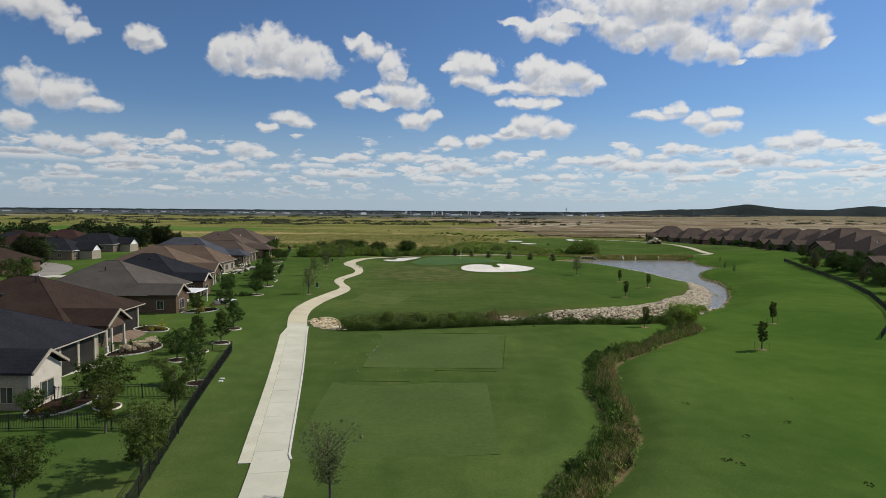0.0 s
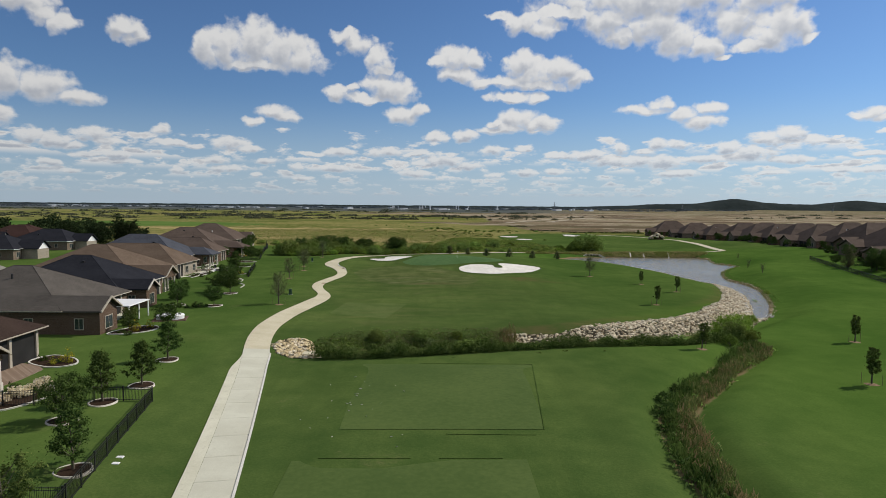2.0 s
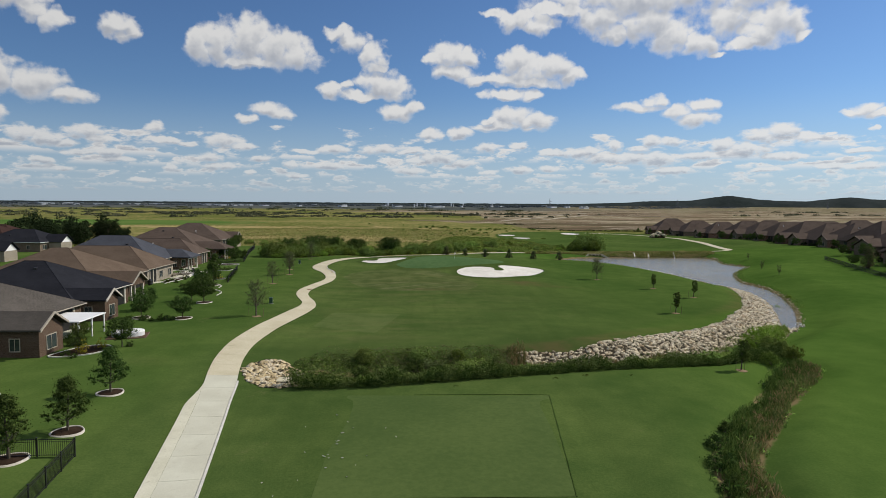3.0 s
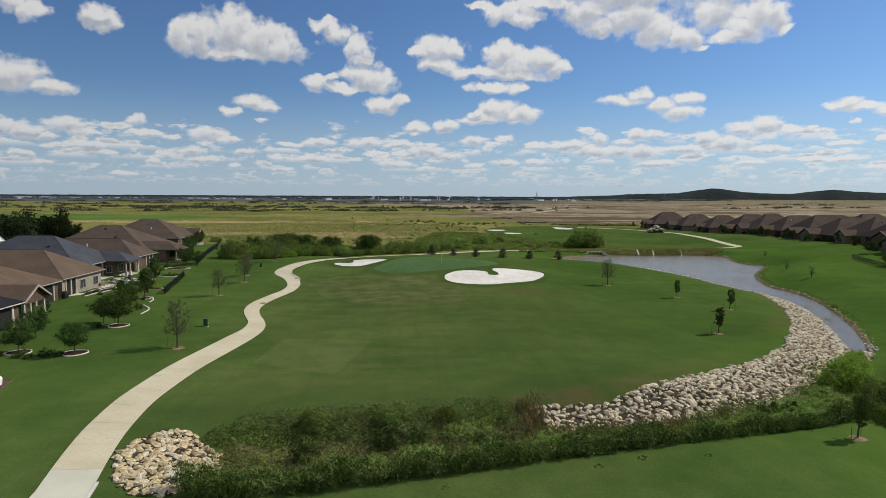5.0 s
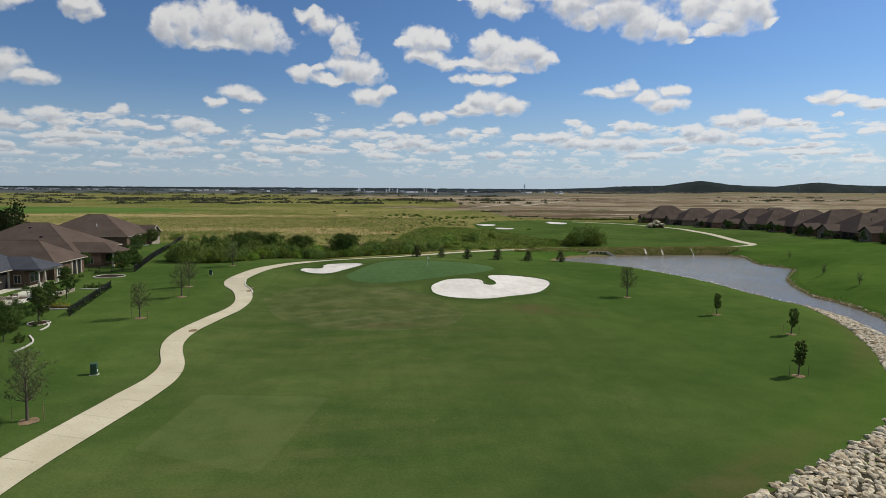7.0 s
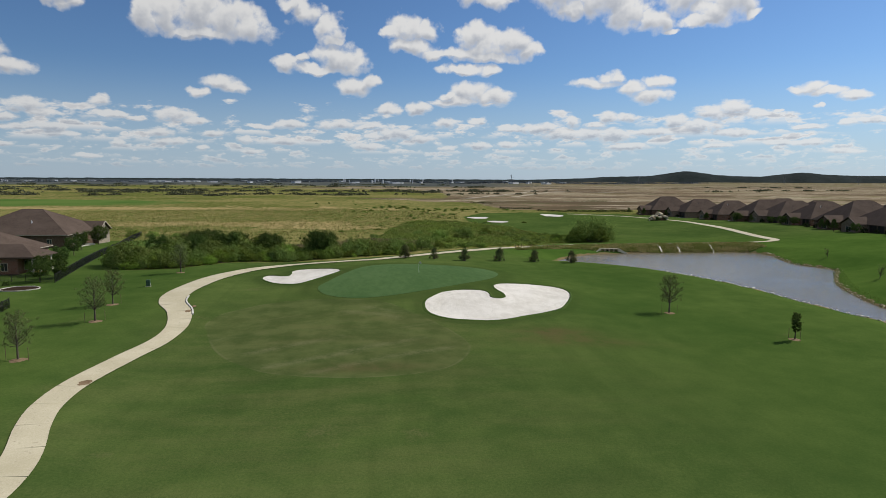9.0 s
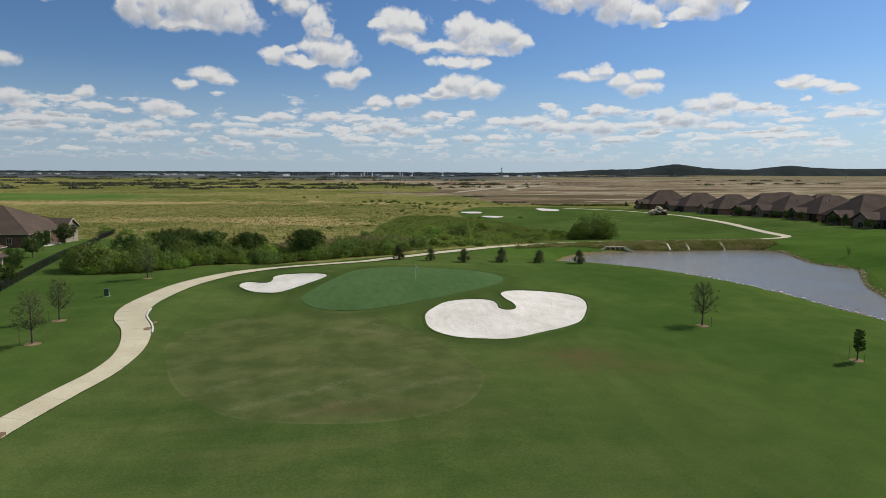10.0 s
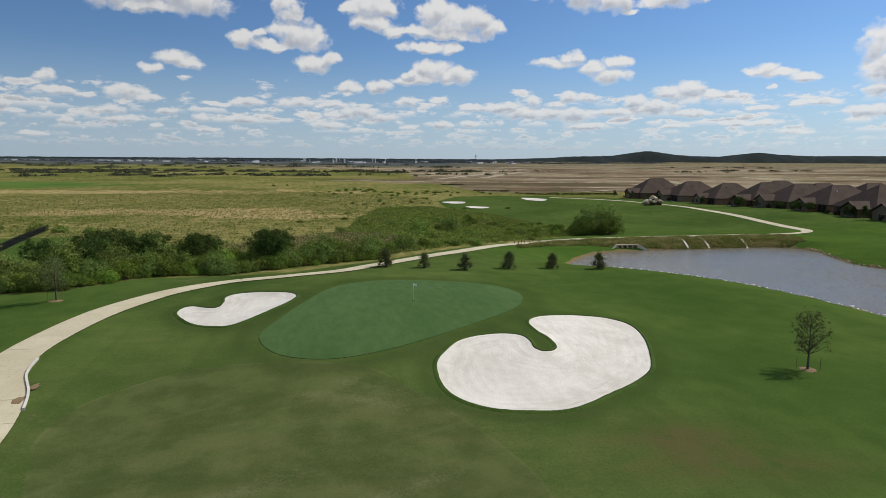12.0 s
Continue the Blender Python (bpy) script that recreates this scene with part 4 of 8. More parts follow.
def build_ground():
    xs = np.array(sorted(outwards(-90, -4800, 3)) + lines([(-87, -20, 1.4), (-20, 34, 0.7), (34, 116, 1.4), (116, 170, 2.5)]) + outwards(170, 4800, 3))
    ys = np.array(sorted(outwards(18, -600, 3)) + lines([(20, 112, 1.4), (112, 220, 0.7), (220, 300, 1.4), (300, 340, 2.5)]) + outwards(342, 4950, 3, 1.12))
    gx, gy = np.meshgrid(xs, ys)
    px, py = gx.ravel(), gy.ravel()
    verts = np.stack([px, py, land(px, py)], 1)
    GRID.update(x=xs, y=ys, z=verts[:, 2].reshape(gx.shape))
    w, h = len(xs), len(ys)
    a = (np.arange(h - 1)[:, None] * w + np.arange(w - 1)).ravel()
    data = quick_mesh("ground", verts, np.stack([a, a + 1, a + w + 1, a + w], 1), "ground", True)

    def region(name, values):
        data.attributes.new(name, "FLOAT", "POINT").data.foreach_set("value", np.clip(values, 0, 1).astype(np.float32))

    region("turf", 0.5 - beyond(px, py, LAWN) / 5.0 - 1.2 * ease(7.5, 5.5, np.abs(py - 277.5)) * ease(37, 41, px) * ease(120, 112, px))
    region("dry", 0.85 * bell(px, py, -1, 173, 13, 9) + 0.5 * bell(px, py, -9, 118, 10, 9) + 0.5 * bell(px, py, -3, 152, 27, 30) + 0.9 * bell(px, py, 24, 242, 3, 1.6) + 0.9 * bell(px, py, 30.8, 237.2, 3, 1.3) + 0.35 * bell(px, py, -19, 40, 3, 20)
           + 0.6 * bell(px, py, -31, 98, 3, 3) + 0.3 * bell(px, py, 45, 120, 9, 9) + 1.0 * (1 - ease(0.5, 3.5, off_line(px, py, RIPRAP_TOP))))
    scuff = sum(0.8 * np.exp(-(off_line(px, py, run) / 0.6) ** 2) for run in SCUFFS)
    region("scuff", scuff)
    region("close", 0.5 - beyond(px, py, APPROACH) / 1.6)
    region("worn", bell(px, py, 21.7, 169.7, 5, 2.4) + 0.8 * bell(px, py, 24, 166, 8, 1.6) + 0.7 * bell(px, py, 0, 157.2, 5, 1.3)
           + 0.8 * (1 - ease(0.4, 2.6, off_line(px, py, RIPRAP_TOP))))
    ring = lambda line, far: np.exp(-((off_line(px, py, line + line[:1]) - far) / far) ** 2)
    # rough rings round green and sand; turf also darker by the creek and eastwards
    region("rough", 0.6 * (1 - ease(1, 11, off_line(px, py, [(-14, 104), (0, 106.5), (10, 107.5), (22, 113), (40, 125), (55, 142), (67, 160)]))) + 0.75 * bell(px, py, 30, 152, 18, 24) + 0.9 * ring(GREEN, 1.6) + ring(SAND_NEAR, 0.9) + ring(SAND_BACK, 0.9))
    # where the ground colour takes on the painted haze of the far plain
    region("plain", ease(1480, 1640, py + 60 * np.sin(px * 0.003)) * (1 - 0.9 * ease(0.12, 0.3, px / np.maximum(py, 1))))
    plot = [(-15.9, 131.3), (-4.8, 130.2), (-7.8, 115.5), (-17.2, 119.8)]
    island = ease(-3, 4, py - (107 + 0.8 * (px - 12))) * ease(86, 78, px) * ease(262, 240, py)
    region("trodden", 0.5 - beyond(px, py, plot) / 0.9 + 0.45 * bell(px, py, -27, 97.5, 1.6, 1.4) + 0.4 * bell(px, py, -26, 94, 1.2, 1.8)
           + 0.42 * np.exp(-(off_line(px, py, [(-29, 99), (-33, 112), (-36.7, 125.3), (-38.1, 136)]) / 0.7) ** 2))
    region("lush", ease(10, 46, px) * (1 - 0.55 * island) * (1 - 0.85 * ease(270, 320, py)) + 0.4 * ease(-23, -29, px))
    region("bank", 1.0 - ease(0.0, 0.8, beyond(px, py, POND))
           + 0.8 * (1 - ease(2, 5, off_line(px, py, CREEK))) * ease(-18, -12, px) * (1 - ease(50, 54, px)) + 0.7 * (1 - ease(1, 3, off_line(px, py, DITCH))))
    region("straw", 1.0 * ease(6.5, 3.5, np.abs(py - 277)) * ease(36, 42, px) * ease(122, 110, px) + 0.9 * bell(px, py, -60, 372, 70, 22) + 0.55 * bell(px, py, -20, 345, 30, 16) + 0.9 * bell(px, py, -190, 515, 130, 22)
           + 0.55 * bell(px, py, 90, 1150, 260, 120) + 0.5 * bell(px, py, -30, 500, 110, 40))
    region("crop", 1.0 * bell(px, py, -330, 600, 210, 85) )
    region("soil", 1.1 * ease(60, 110, px) * ease(500, 520, py) * (1 - 0.5 * ease(1500, 1700, py)) + 1.1 * ease(230, 300, px) * ease(330, 420, py) * (1 - ease(1100, 1300, py))
           + 0.9 * ease(1120, 1180, py) * (1 - ease(1480, 1560, py)) * (0.75 + 0.4 * np.sin(px * 0.003))
           + 0.8 * bell(px, py, 60, 700, 120, 60) + 0.6 * bell(px, py, 0, 820, 160, 30))
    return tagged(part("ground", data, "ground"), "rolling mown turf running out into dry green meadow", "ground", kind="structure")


def drape(name, outline, mat, lift, step):
    """A sheet that lies on the land within an outline."""
    from mathutils import geometry
    px, py = np.array([p[0] for p in outline]), np.array([p[1] for p in outline])
    gx, gy = np.meshgrid(np.arange(px.min(), px.max(), step), np.arange(py.min(), py.max(), step))
    gx, gy = gx.ravel(), gy.ravel()
    keep = beyond(gx, gy, outline) < -0.35 * step
    pts = [Vector(p) for p in outline] + [Vector((float(a), float(b))) for a, b in zip(gx[keep], gy[keep])]
    n = len(outline)
    got = geometry.delaunay_2d_cdt(pts, [(i, (i + 1) % n) for i in range(n)], [], 1, 1e-4)
    flat = np.array([tuple(p) for p in got[0]])
    z = height(flat[:, 0], flat[:, 1]) + lift
    return quick_mesh(name, np.column_stack([flat, z]), [tuple(f) for f in got[2]], mat, True)


def strip(line, widths, z_of, thick):
    """A slab along a line: widths (left, right) at each point."""
    verts, faces = [], []
    for n, (x, y) in enumerate(line):
        ax, ay = line[max(n - 1, 0)]
        bx, by = line[min(n + 1, len(line) - 1)]
        s = math.hypot(bx - ax, by - ay)
        nx, ny = -(by - ay) / s, (bx - ax) / s
        l, r = widths[n]
        for side, u in ((l, 1), (-r, 1)):
            verts.append((x + nx * side, y + ny * side, z_of(x + nx * side, y + ny * side)))
        for side in (l, -r):
            q = verts[-2] if side == l else verts[-1]
            verts.append((q[0], q[1], q[2] - thick))
        if n:
            a, b = 4 * (n - 1), 4 * n
            faces += [(a, a + 1, b + 1, b), (a, b, b + 2, a + 2), (a + 1, a + 3, b + 3, b + 1)]
    e = 4 * (len(line) - 1)
    faces += [(0, 2, 3, 1), (e, e + 1, e + 3, e + 2)]
    return verts, faces


ground = build_ground()

pond = tagged(part("water", quick_mesh("water", [(x, y, WATER) for x, y in smooth_line(POND, 2.0, True)], [tuple(range(len(smooth_line(POND, 2.0, True))))], "water"), "water"),
              "still grey brown pond water between banks", "pond", kind="structure")

PATH_LINE = [(-2.5, -45), (-4.8, -15), (-7.5, 12), (-9.2, 26), (-10.9, 38), (-12.3, 46), (-15.2, 62), (-17.9, 76), (-19.6, 84.5), (-20.9, 90.1), (-22.2, 95.8), (-23, 100.4), (-23.5, 106),
             (-23.4, 111), (-23.0, 116.8), (-22.2, 122.8), (-21.3, 129.5), (-20.8, 135), (-21.4, 139.6), (-23.2, 144.5), (-24.2, 148.5), (-24.4, 153.7), (-23.4, 161),
             (-22.3, 167.3), (-22.5, 173.5), (-24.3, 180), (-26.7, 184.8), (-27.7, 190), (-27.4, 195.8), (-26.2, 203.5), (-24.1, 210.2), (-21.4, 216.6), (-16.6, 222.4), (-9, 224.4),
             (-1.1, 228), (4.3, 234.7), (13, 244.8), (23.6, 256.3), (37.9, 273.7),
             (55.7, 284.6), (76.2, 287.8), (97.4, 288), (117, 286.8), (125, 286.6), (129, 290), (131, 298.6), (136.9, 325.7), (142, 357.9), (148, 392), (146, 418), (136, 440), (112, 462)]


def build_path():
    """A cart path of concrete slabs, wider along the tee."""
    line = smooth_line(PATH_LINE, 1.0)
    path = tagged(new("cart_path"), "pale concrete cart path winding through the turf", "path", kind="structure")

    def wide(x, y):
        half = float(np.interp(y, (0, 92, 130, 140, 170, 178, 188, 204, 214, 240), (1.35, 1.52, 1.55, 1.12, 1.05, 1.4, 1.78, 1.7, 1.4, 1.4)))
        broad = float(ease(39.6, 41.6, y) * (1 - ease(84, 92, y)))
        return half, half - 0.32 * broad

    def top(x, y):
        return z_at(x, y) + 0.1

    n, count = 0, len(line)
    while n < count - 1:
        near = line[n][1] < 232
        run = line[n: min(n + (4 if near else 24), count - 1) + 1]
        # a joint of two centimetres between slabs
        (ax, ay), (bx, by) = run[-2], run[-1]
        s = math.hypot(bx - ax, by - ay)
        cut = run[:-1] + [(bx - (bx - ax) / s * 0.025, by - (by - ay) / s * 0.025)]
        verts, faces = strip(cut, [wide(*p) for p in cut], top, 0.25)
        kind = "concrete" if run[0][1] < 92 else "old_concrete"
        part("slab", quick_mesh("slab", verts, faces, kind), kind, path)
        n += 4 if near else 24
    # a wider side pour along the tee
    n = 0
    side = [p for p in line if 40.4 < p[1] < 91]
    while n < len(side) - 1:
        run = side[n: n + 5]
        if len(run) > 1:
            grown = [0.92 * float(1 - ease(84, 91, p[1])) + 0.02 for p in run]
            verts, faces = strip(run, [(wide(*p)[0] + g, -wide(*p)[0] - 0.02) for p, g in zip(run, grown)], lambda x, y: z_at(x, y) + 0.085, 0.25)
            part("side_slab", quick_mesh("side_slab", verts, faces, "side_concrete"), "side_concrete", path, "yellowish side strip of concrete")
        n += 4
    # white kerb along the tee side
    edge = [p for p in line if 40 < p[1] < 92]
    verts, faces = strip(edge, [(-wide(*p)[1] - 0.02, wide(*p)[1] + 0.2) for p in edge], lambda x, y: z_at(x, y) + 0.16, 0.3)
    part("kerb", quick_mesh("kerb", verts, faces, "kerb"), "kerb", path, "narrow white concrete kerb")
    bend = [p for p in line if 178 < p[1] < 189]
    verts, faces = strip(bend, [(-wide(*p)[1] - 0.02, wide(*p)[1] + 0.2) for p in bend], lambda x, y: z_at(x, y) + 0.2, 0.3)
    part("kerb", quick_mesh("kerb", verts, faces, "kerb"), "kerb", path, "short raised concrete kerb on the bend")


def sand_trap(outline, label):
    data = drape("bunker", outline, "sand", 0.05, 0.8)
    flat = np.array([tuple(v.co) for v in data.vertices])
    data.attributes.new("rim", "FLOAT", "POINT").data.foreach_set("value", np.abs(beyond(flat[:, 0], flat[:, 1], outline)).astype(np.float32))
    sheet = tagged(part("bunker", data, "sand"), label, "bunker", kind="structure")
    ring = outline + outline[:2]
    # a cut turf lip round the sand
    verts, faces = [], []
    for n in range(len(ring) - 1):
        (x, y), (bx, by) = ring[n], ring[n + 1]
        ax, ay = outline[n - 1]
        s = math.hypot(bx - ax, by - ay) + 1e-9
        ox, oy = (by - ay) / s, -(bx - ax) / s
        if beyond(np.array([x + ox * 0.3]), np.array([y + oy * 0.3]), outline)[0] < 0:
            ox, oy = -ox, -oy
        rough = 0.05 * noise.noise((x * 1.3, y * 1.3, 0))
        for d, h in ((0.03 + rough, 0.0), (0.0 + rough, 0.1), (0.12, 0.115), (0.4, 0.0)):
            verts.append((x + ox * d, y + oy * d, z_at(x + ox * d, y + oy * d) + h))
    for n in range(len(outline)):
        a, b = 4 * n, 4 * ((n + 1) % len(outline))
        faces += [(a + k, b + k, b + k + 1, a + k + 1) for k in range(3)]
    part("turf_lip", quick_mesh("turf_lip", verts[:4 * len(outline)], faces, "fringe", True), "fringe", sheet, "cut turf lip")


build_path()
sand_trap(SAND_NEAR, "large kidney-shaped bunker of raked white sand")
sand_trap(SAND_BACK, "smaller curved bunker of white sand beside the green")
tagged(part("putting_green", drape("putting_green", GREEN, "green", 0.035, 1.0), "green"), "smooth blue-green putting green cut close", "green", kind="structure")
# mown tee squares and the thin dark lines along their edges
TEE = [(-10.5, 40), (-10.5, 61.4), (6.0, 61.4), (5.6, 42)]
TEE_STEPS = [((-8.7, 61.6), (-2.2, 61.6)), ((-0.2, 61.6), (4.3, 61.6)), ((0.4, 66.2), (7.5, 66.0))]
tagged(part("tee_box", drape("tee_box", TEE, "tee", 0.03, 1.4), "tee"), "flat square-cut tee of short turf", "tee", kind="structure")
tagged(part("tee_box", drape("tee_box", [(-8.0, 67.2), (-8.2, 87.4), (10.6, 87.4), (8.2, 67.2)], "tee", 0.03, 1.4), "tee"), "flat square-cut tee of short turf", "tee", kind="structure")
for rim in (((-2.0, 87.5), (10.7, 87.5), (8.3, 67.2)), TEE_STEPS[0], TEE_STEPS[1], TEE_STEPS[2]):
    line = [(a[0] + (b[0] - a[0]) * u / 30, a[1] + (b[1] - a[1]) * u / 30) for a, b in zip(rim, rim[1:]) for u in range(31)]
    v, f = strip(line, [(0.01 + 0.04 * random.random(), 0.01 + 0.04 * random.random()) for _ in line], lambda x, y: z_at(x, y) + 0.036, 0.03)
    tagged(part("tee_edge", quick_mesh("tee_edge", v, f, "fringe"), "fringe"), "thin dark line along the tee edge", "tee edge", kind="structure")
for n, (cx, cy, sx, sy) in enumerate([(53, 431, 5.4, 8), (58, 402, 4.8, 6), (98, 448, 5.6, 11)]):
    rim = [(cx + sx * math.cos(a) * (1 + 0.18 * math.sin(3 * a + n)), cy + sy * math.sin(a) * (1 + 0.15 * math.cos(2 * a + n))) for a in np.linspace(0, 2 * math.pi, 28)[:-1]]
    sheet = quick_mesh("bunker", [(x, y, z_at(x, y) + 0.15) for x, y in rim], [tuple(range(len(rim)))], "sand")
    tagged(part("bunker", sheet, "sand"), "far bunker of white sand", "bunker", kind="structure")


# ---------------------------------------------------------------- stones
def stone_mesh(name, seed, flat=0.7):
    """A broken block with blunt corners."""
    r = random.Random(seed)
    bm = bmesh.new()
    bmesh.ops.create_icosphere(bm, subdivisions=1, radius=0.5)
    for v in bm.verts:
        n = v.co.normalized()
        push = max(abs(n.x), abs(n.y), abs(n.z))
        v.co = n * (0.5 / push) * r.uniform(0.7, 1.12)
        v.co.z *= flat
        v.co.x *= r.uniform(0.95, 1.1)
    data = bpy.data.meshes.new(name)
    bm.to_mesh(data)
    bm.free()
    data.materials.append(M["rock"])
    return data


STONES = [stone_mesh("rock", s, 0.55 + 0.06 * (s % 5)) for s in range(8)]


def spots_in(outline, spacing, jitter=0.4):
    """Places scattered evenly within an outline."""
    px, py = [p[0] for p in outline], [p[1] for p in outline]
    gx, gy = np.meshgrid(np.arange(min(px), max(px), spacing), np.arange(min(py), max(py), spacing))
    gx[1::2] += spacing / 2
    gx, gy = gx.ravel() + rng.uniform(-jitter, jitter, gx.size) * spacing, gy.ravel() + rng.uniform(-jitter, jitter, gy.size) * spacing
    keep = inside(gx, gy, outline)
    return gx[keep], gy[keep]


def heap(x, y, sizes, bury=0.15):
    """Stone poses on the ground."""
    z = height(x, y)
    return [pose(a, b, c + s * bury, random.uniform(-25, 25), random.uniform(-25, 25), random.uniform(0, 360)) @ Matrix.Diagonal((s * random.uniform(0.95, 1.3), s * random.uniform(0.55, 0.9), s * random.uniform(0.7, 1.0), 1))
            for a, b, c, s in zip(x, y, z, sizes)]


STONES_TAN = []
for data in STONES[:4]:
    data = data.copy()
    data.materials.clear()
    data.materials.append(M["rock_tan"])
    STONES_TAN.append(data)


def stones_as_parts(poses, parent, kinds=STONES):
    for n, m in enumerate(poses):
        ob = new("rock", kinds[n % len(kinds)])
        ob.parent, ob.matrix_basis = parent, m


def stones_joined(name, poses, parent=None, mat="rock"):
    pieces = []
    for n, m in enumerate(poses):
        data = STONES[n % len(STONES)]
        pieces.append(([tuple(m @ v.co) for v in data.vertices], [tuple(p.vertices) for p in data.polygons]))
    verts, faces = merged(pieces)
    return part(name, quick_mesh(name, verts, faces, mat), mat, parent)


RIPRAP = [(10.2, 108.2), (17, 109.4), (22, 112.4), (31, 118.2), (40, 124), (48.6, 132.4), (56, 143), (62, 152), (66.5, 161), (70.5, 171), (73.5, 181), (75.5, 186),
          (77.5, 181), (76, 170), (73, 160), (69.5, 151), (66, 142), (62, 134), (55, 126.5), (46.5, 121), (38.5, 115), (31, 111), (26, 107.8), (18, 104.2), (11, 103.6)]


def build_riprap():
    # earth sheet, darkened to deepen the shade in the gaps between stones
    tagged(part("riprap_bed", drape("riprap_bed", [(a + 0.6, b - 1.4) for a, b in RIPRAP], "earth", 0.05, 1.0), "earth"), "earth under the riprap, darkened to deepen the gap shade", "soil", kind="structure")
    bank = tagged(new("riprap_bank"), "bank of pale broken limestone riprap along the creek", "rocks", kind="structure")
    x, y = spots_in([(a + 0.5, b - 1.3) for a, b in RIPRAP], 0.53)
    poses = heap(x, y, rng.uniform(0.4, 0.92, len(x)), 0.0)
    near = [n for n in range(len(x)) if x[n] < 30]
    near = near[:300]
    stones_as_parts([poses[n] for n in near], bank)
    taken = set(near)
    tagged(stones_joined("rocks_beyond", [m for n, m in enumerate(poses) if n not in taken], bank), kind="stuff")
    x, y = spots_in([(a + 0.5, b - 1.3) for a, b in RIPRAP], 0.8)
    tagged(stones_joined("small_rocks", heap(x, y, rng.uniform(0.2, 0.42, len(x)), 0.05), bank), kind="stuff")


def build_outfall():
    pile = tagged(new("rock_outfall"), "heap of tan limestone blocks round a drain mouth", "rocks", kind="structure")
    rim = [(-20.4, 95.6), (-20.4, 98.2), (-19.1, 100.9), (-17.2, 101), (-14.3, 98.8), (-13.3, 96), (-14.2, 93.2), (-14.6, 90.4), (-16.6, 90.4), (-18.8, 92.3)]
    # the same darkened earth, for the shaded gaps of the heap
    tagged(part("outfall_bed", drape("outfall_bed", rim, "earth", 0.05, 0.7), "earth", pile), kind="stuff")
    x, y = spots_in(rim, 0.5)
    keep = ~((np.abs(x + 15.6) < 0.8) & (np.abs(y - 93.8) < 1.0))
    poses = heap(x[keep], y[keep], rng.uniform(0.44, 0.85, keep.sum()), 0.02)
    stones_as_parts(poses[:300], pile, STONES_TAN + STONES[4:6])
    x, y = spots_in(rim, 0.42)
    tagged(stones_joined("small_stones", heap(x, y, rng.uniform(0.14, 0.28, len(x)), 0.1), pile, "rock_tan"), kind="stuff")
    z = z_at(-15.6, 94.4)
    bm = boxes((-16.4, -14.6, 93.6, 95.0, z - 0.6, z + 0.42), bevel=0.08)
    part("headwall", bm, "old_concrete", pile, "weathered concrete pipe end")
    v = [(-16.4, 93.55, z - 0.5), (-14.9, 93.55, z - 0.5), (-15.1, 92.3, z - 0.5), (-16.8, 92.5, z - 0.5), (-16.4, 93.55, z + 0.2), (-14.9, 93.55, z + 0.2), (-15.1, 92.3, z + 0.1), (-16.8, 92.5, z + 0.1)]
    part("apron", quick_mesh("apron", v, [(4, 7, 6, 5), (0, 1, 5, 4), (1, 2, 6, 5), (2, 3, 7, 6), (3, 0, 4, 7)], "old_concrete"), "old_concrete", pile, "sloping concrete apron")
    # flat dark panel painted in for the shade inside the pipe
    part("drain_mouth", boxes((-16.2, -15.0, 93.5, 93.62, z - 0.3, z + 0.26)), "screen", pile, "dark panel for the shaded drain mouth")


def build_shore_stones():
    line = [p for p in POND if p[1] < 249 or p[0] > 70 and p[1] < 268]
    x, y = [], []
    for a, b in zip(line, line[1:]):
        if math.hypot(b[0] - a[0], b[1] - a[1]) > 5:
            continue
        for _ in range(5):
            u = random.random()
            x.append(a[0] + (b[0] - a[0]) * u + random.gauss(0, 0.35)), y.append(a[1] + (b[1] - a[1]) * u + random.gauss(0, 0.35))
    x, y = np.array(x), np.array(y)
    east = x > 70 + (y - 150) * 0.3
    tagged(stones_joined("bank_stones", heap(x[east], y[east], rng.uniform(0.18, 0.42, east.sum()), 0.1)), "small rough stones along the east shore", "stones", kind="stuff")
    x, y = x[~east], y[~east]
    return tagged(stones_joined("shore_stones", heap(x, y, rng.uniform(0.25, 0.5, len(x)), 0.3), mat="kerb"), "line of pale stones edging the pond", "stones", kind="stuff")


# ---------------------------------------------------------------- plants
def crown_spots(clumps, per, spread):
    """Leaf places gathered in clumps, denser at the skin."""
    out, facing = [], []
    mid = np.mean([c[:3] for c in clumps], axis=0)
    for cx, cy, cz, r in clumps:
        d = rng.normal(size=(per, 3))
        d /= np.linalg.norm(d, axis=1)[:, None]
        out.append(np.array([cx, cy, cz]) + d * (r * np.abs(rng.normal(0, 0.78, per)))[:, None] * np.array([1, 1, spread]))
        away = np.array([cx, cy, cz]) - mid
        facing.append(d + away / (np.linalg.norm(away) + 1e-6) * 0.6 + np.array([0, 0, 0.25]))
    return np.concatenate(out), np.concatenate(facing)


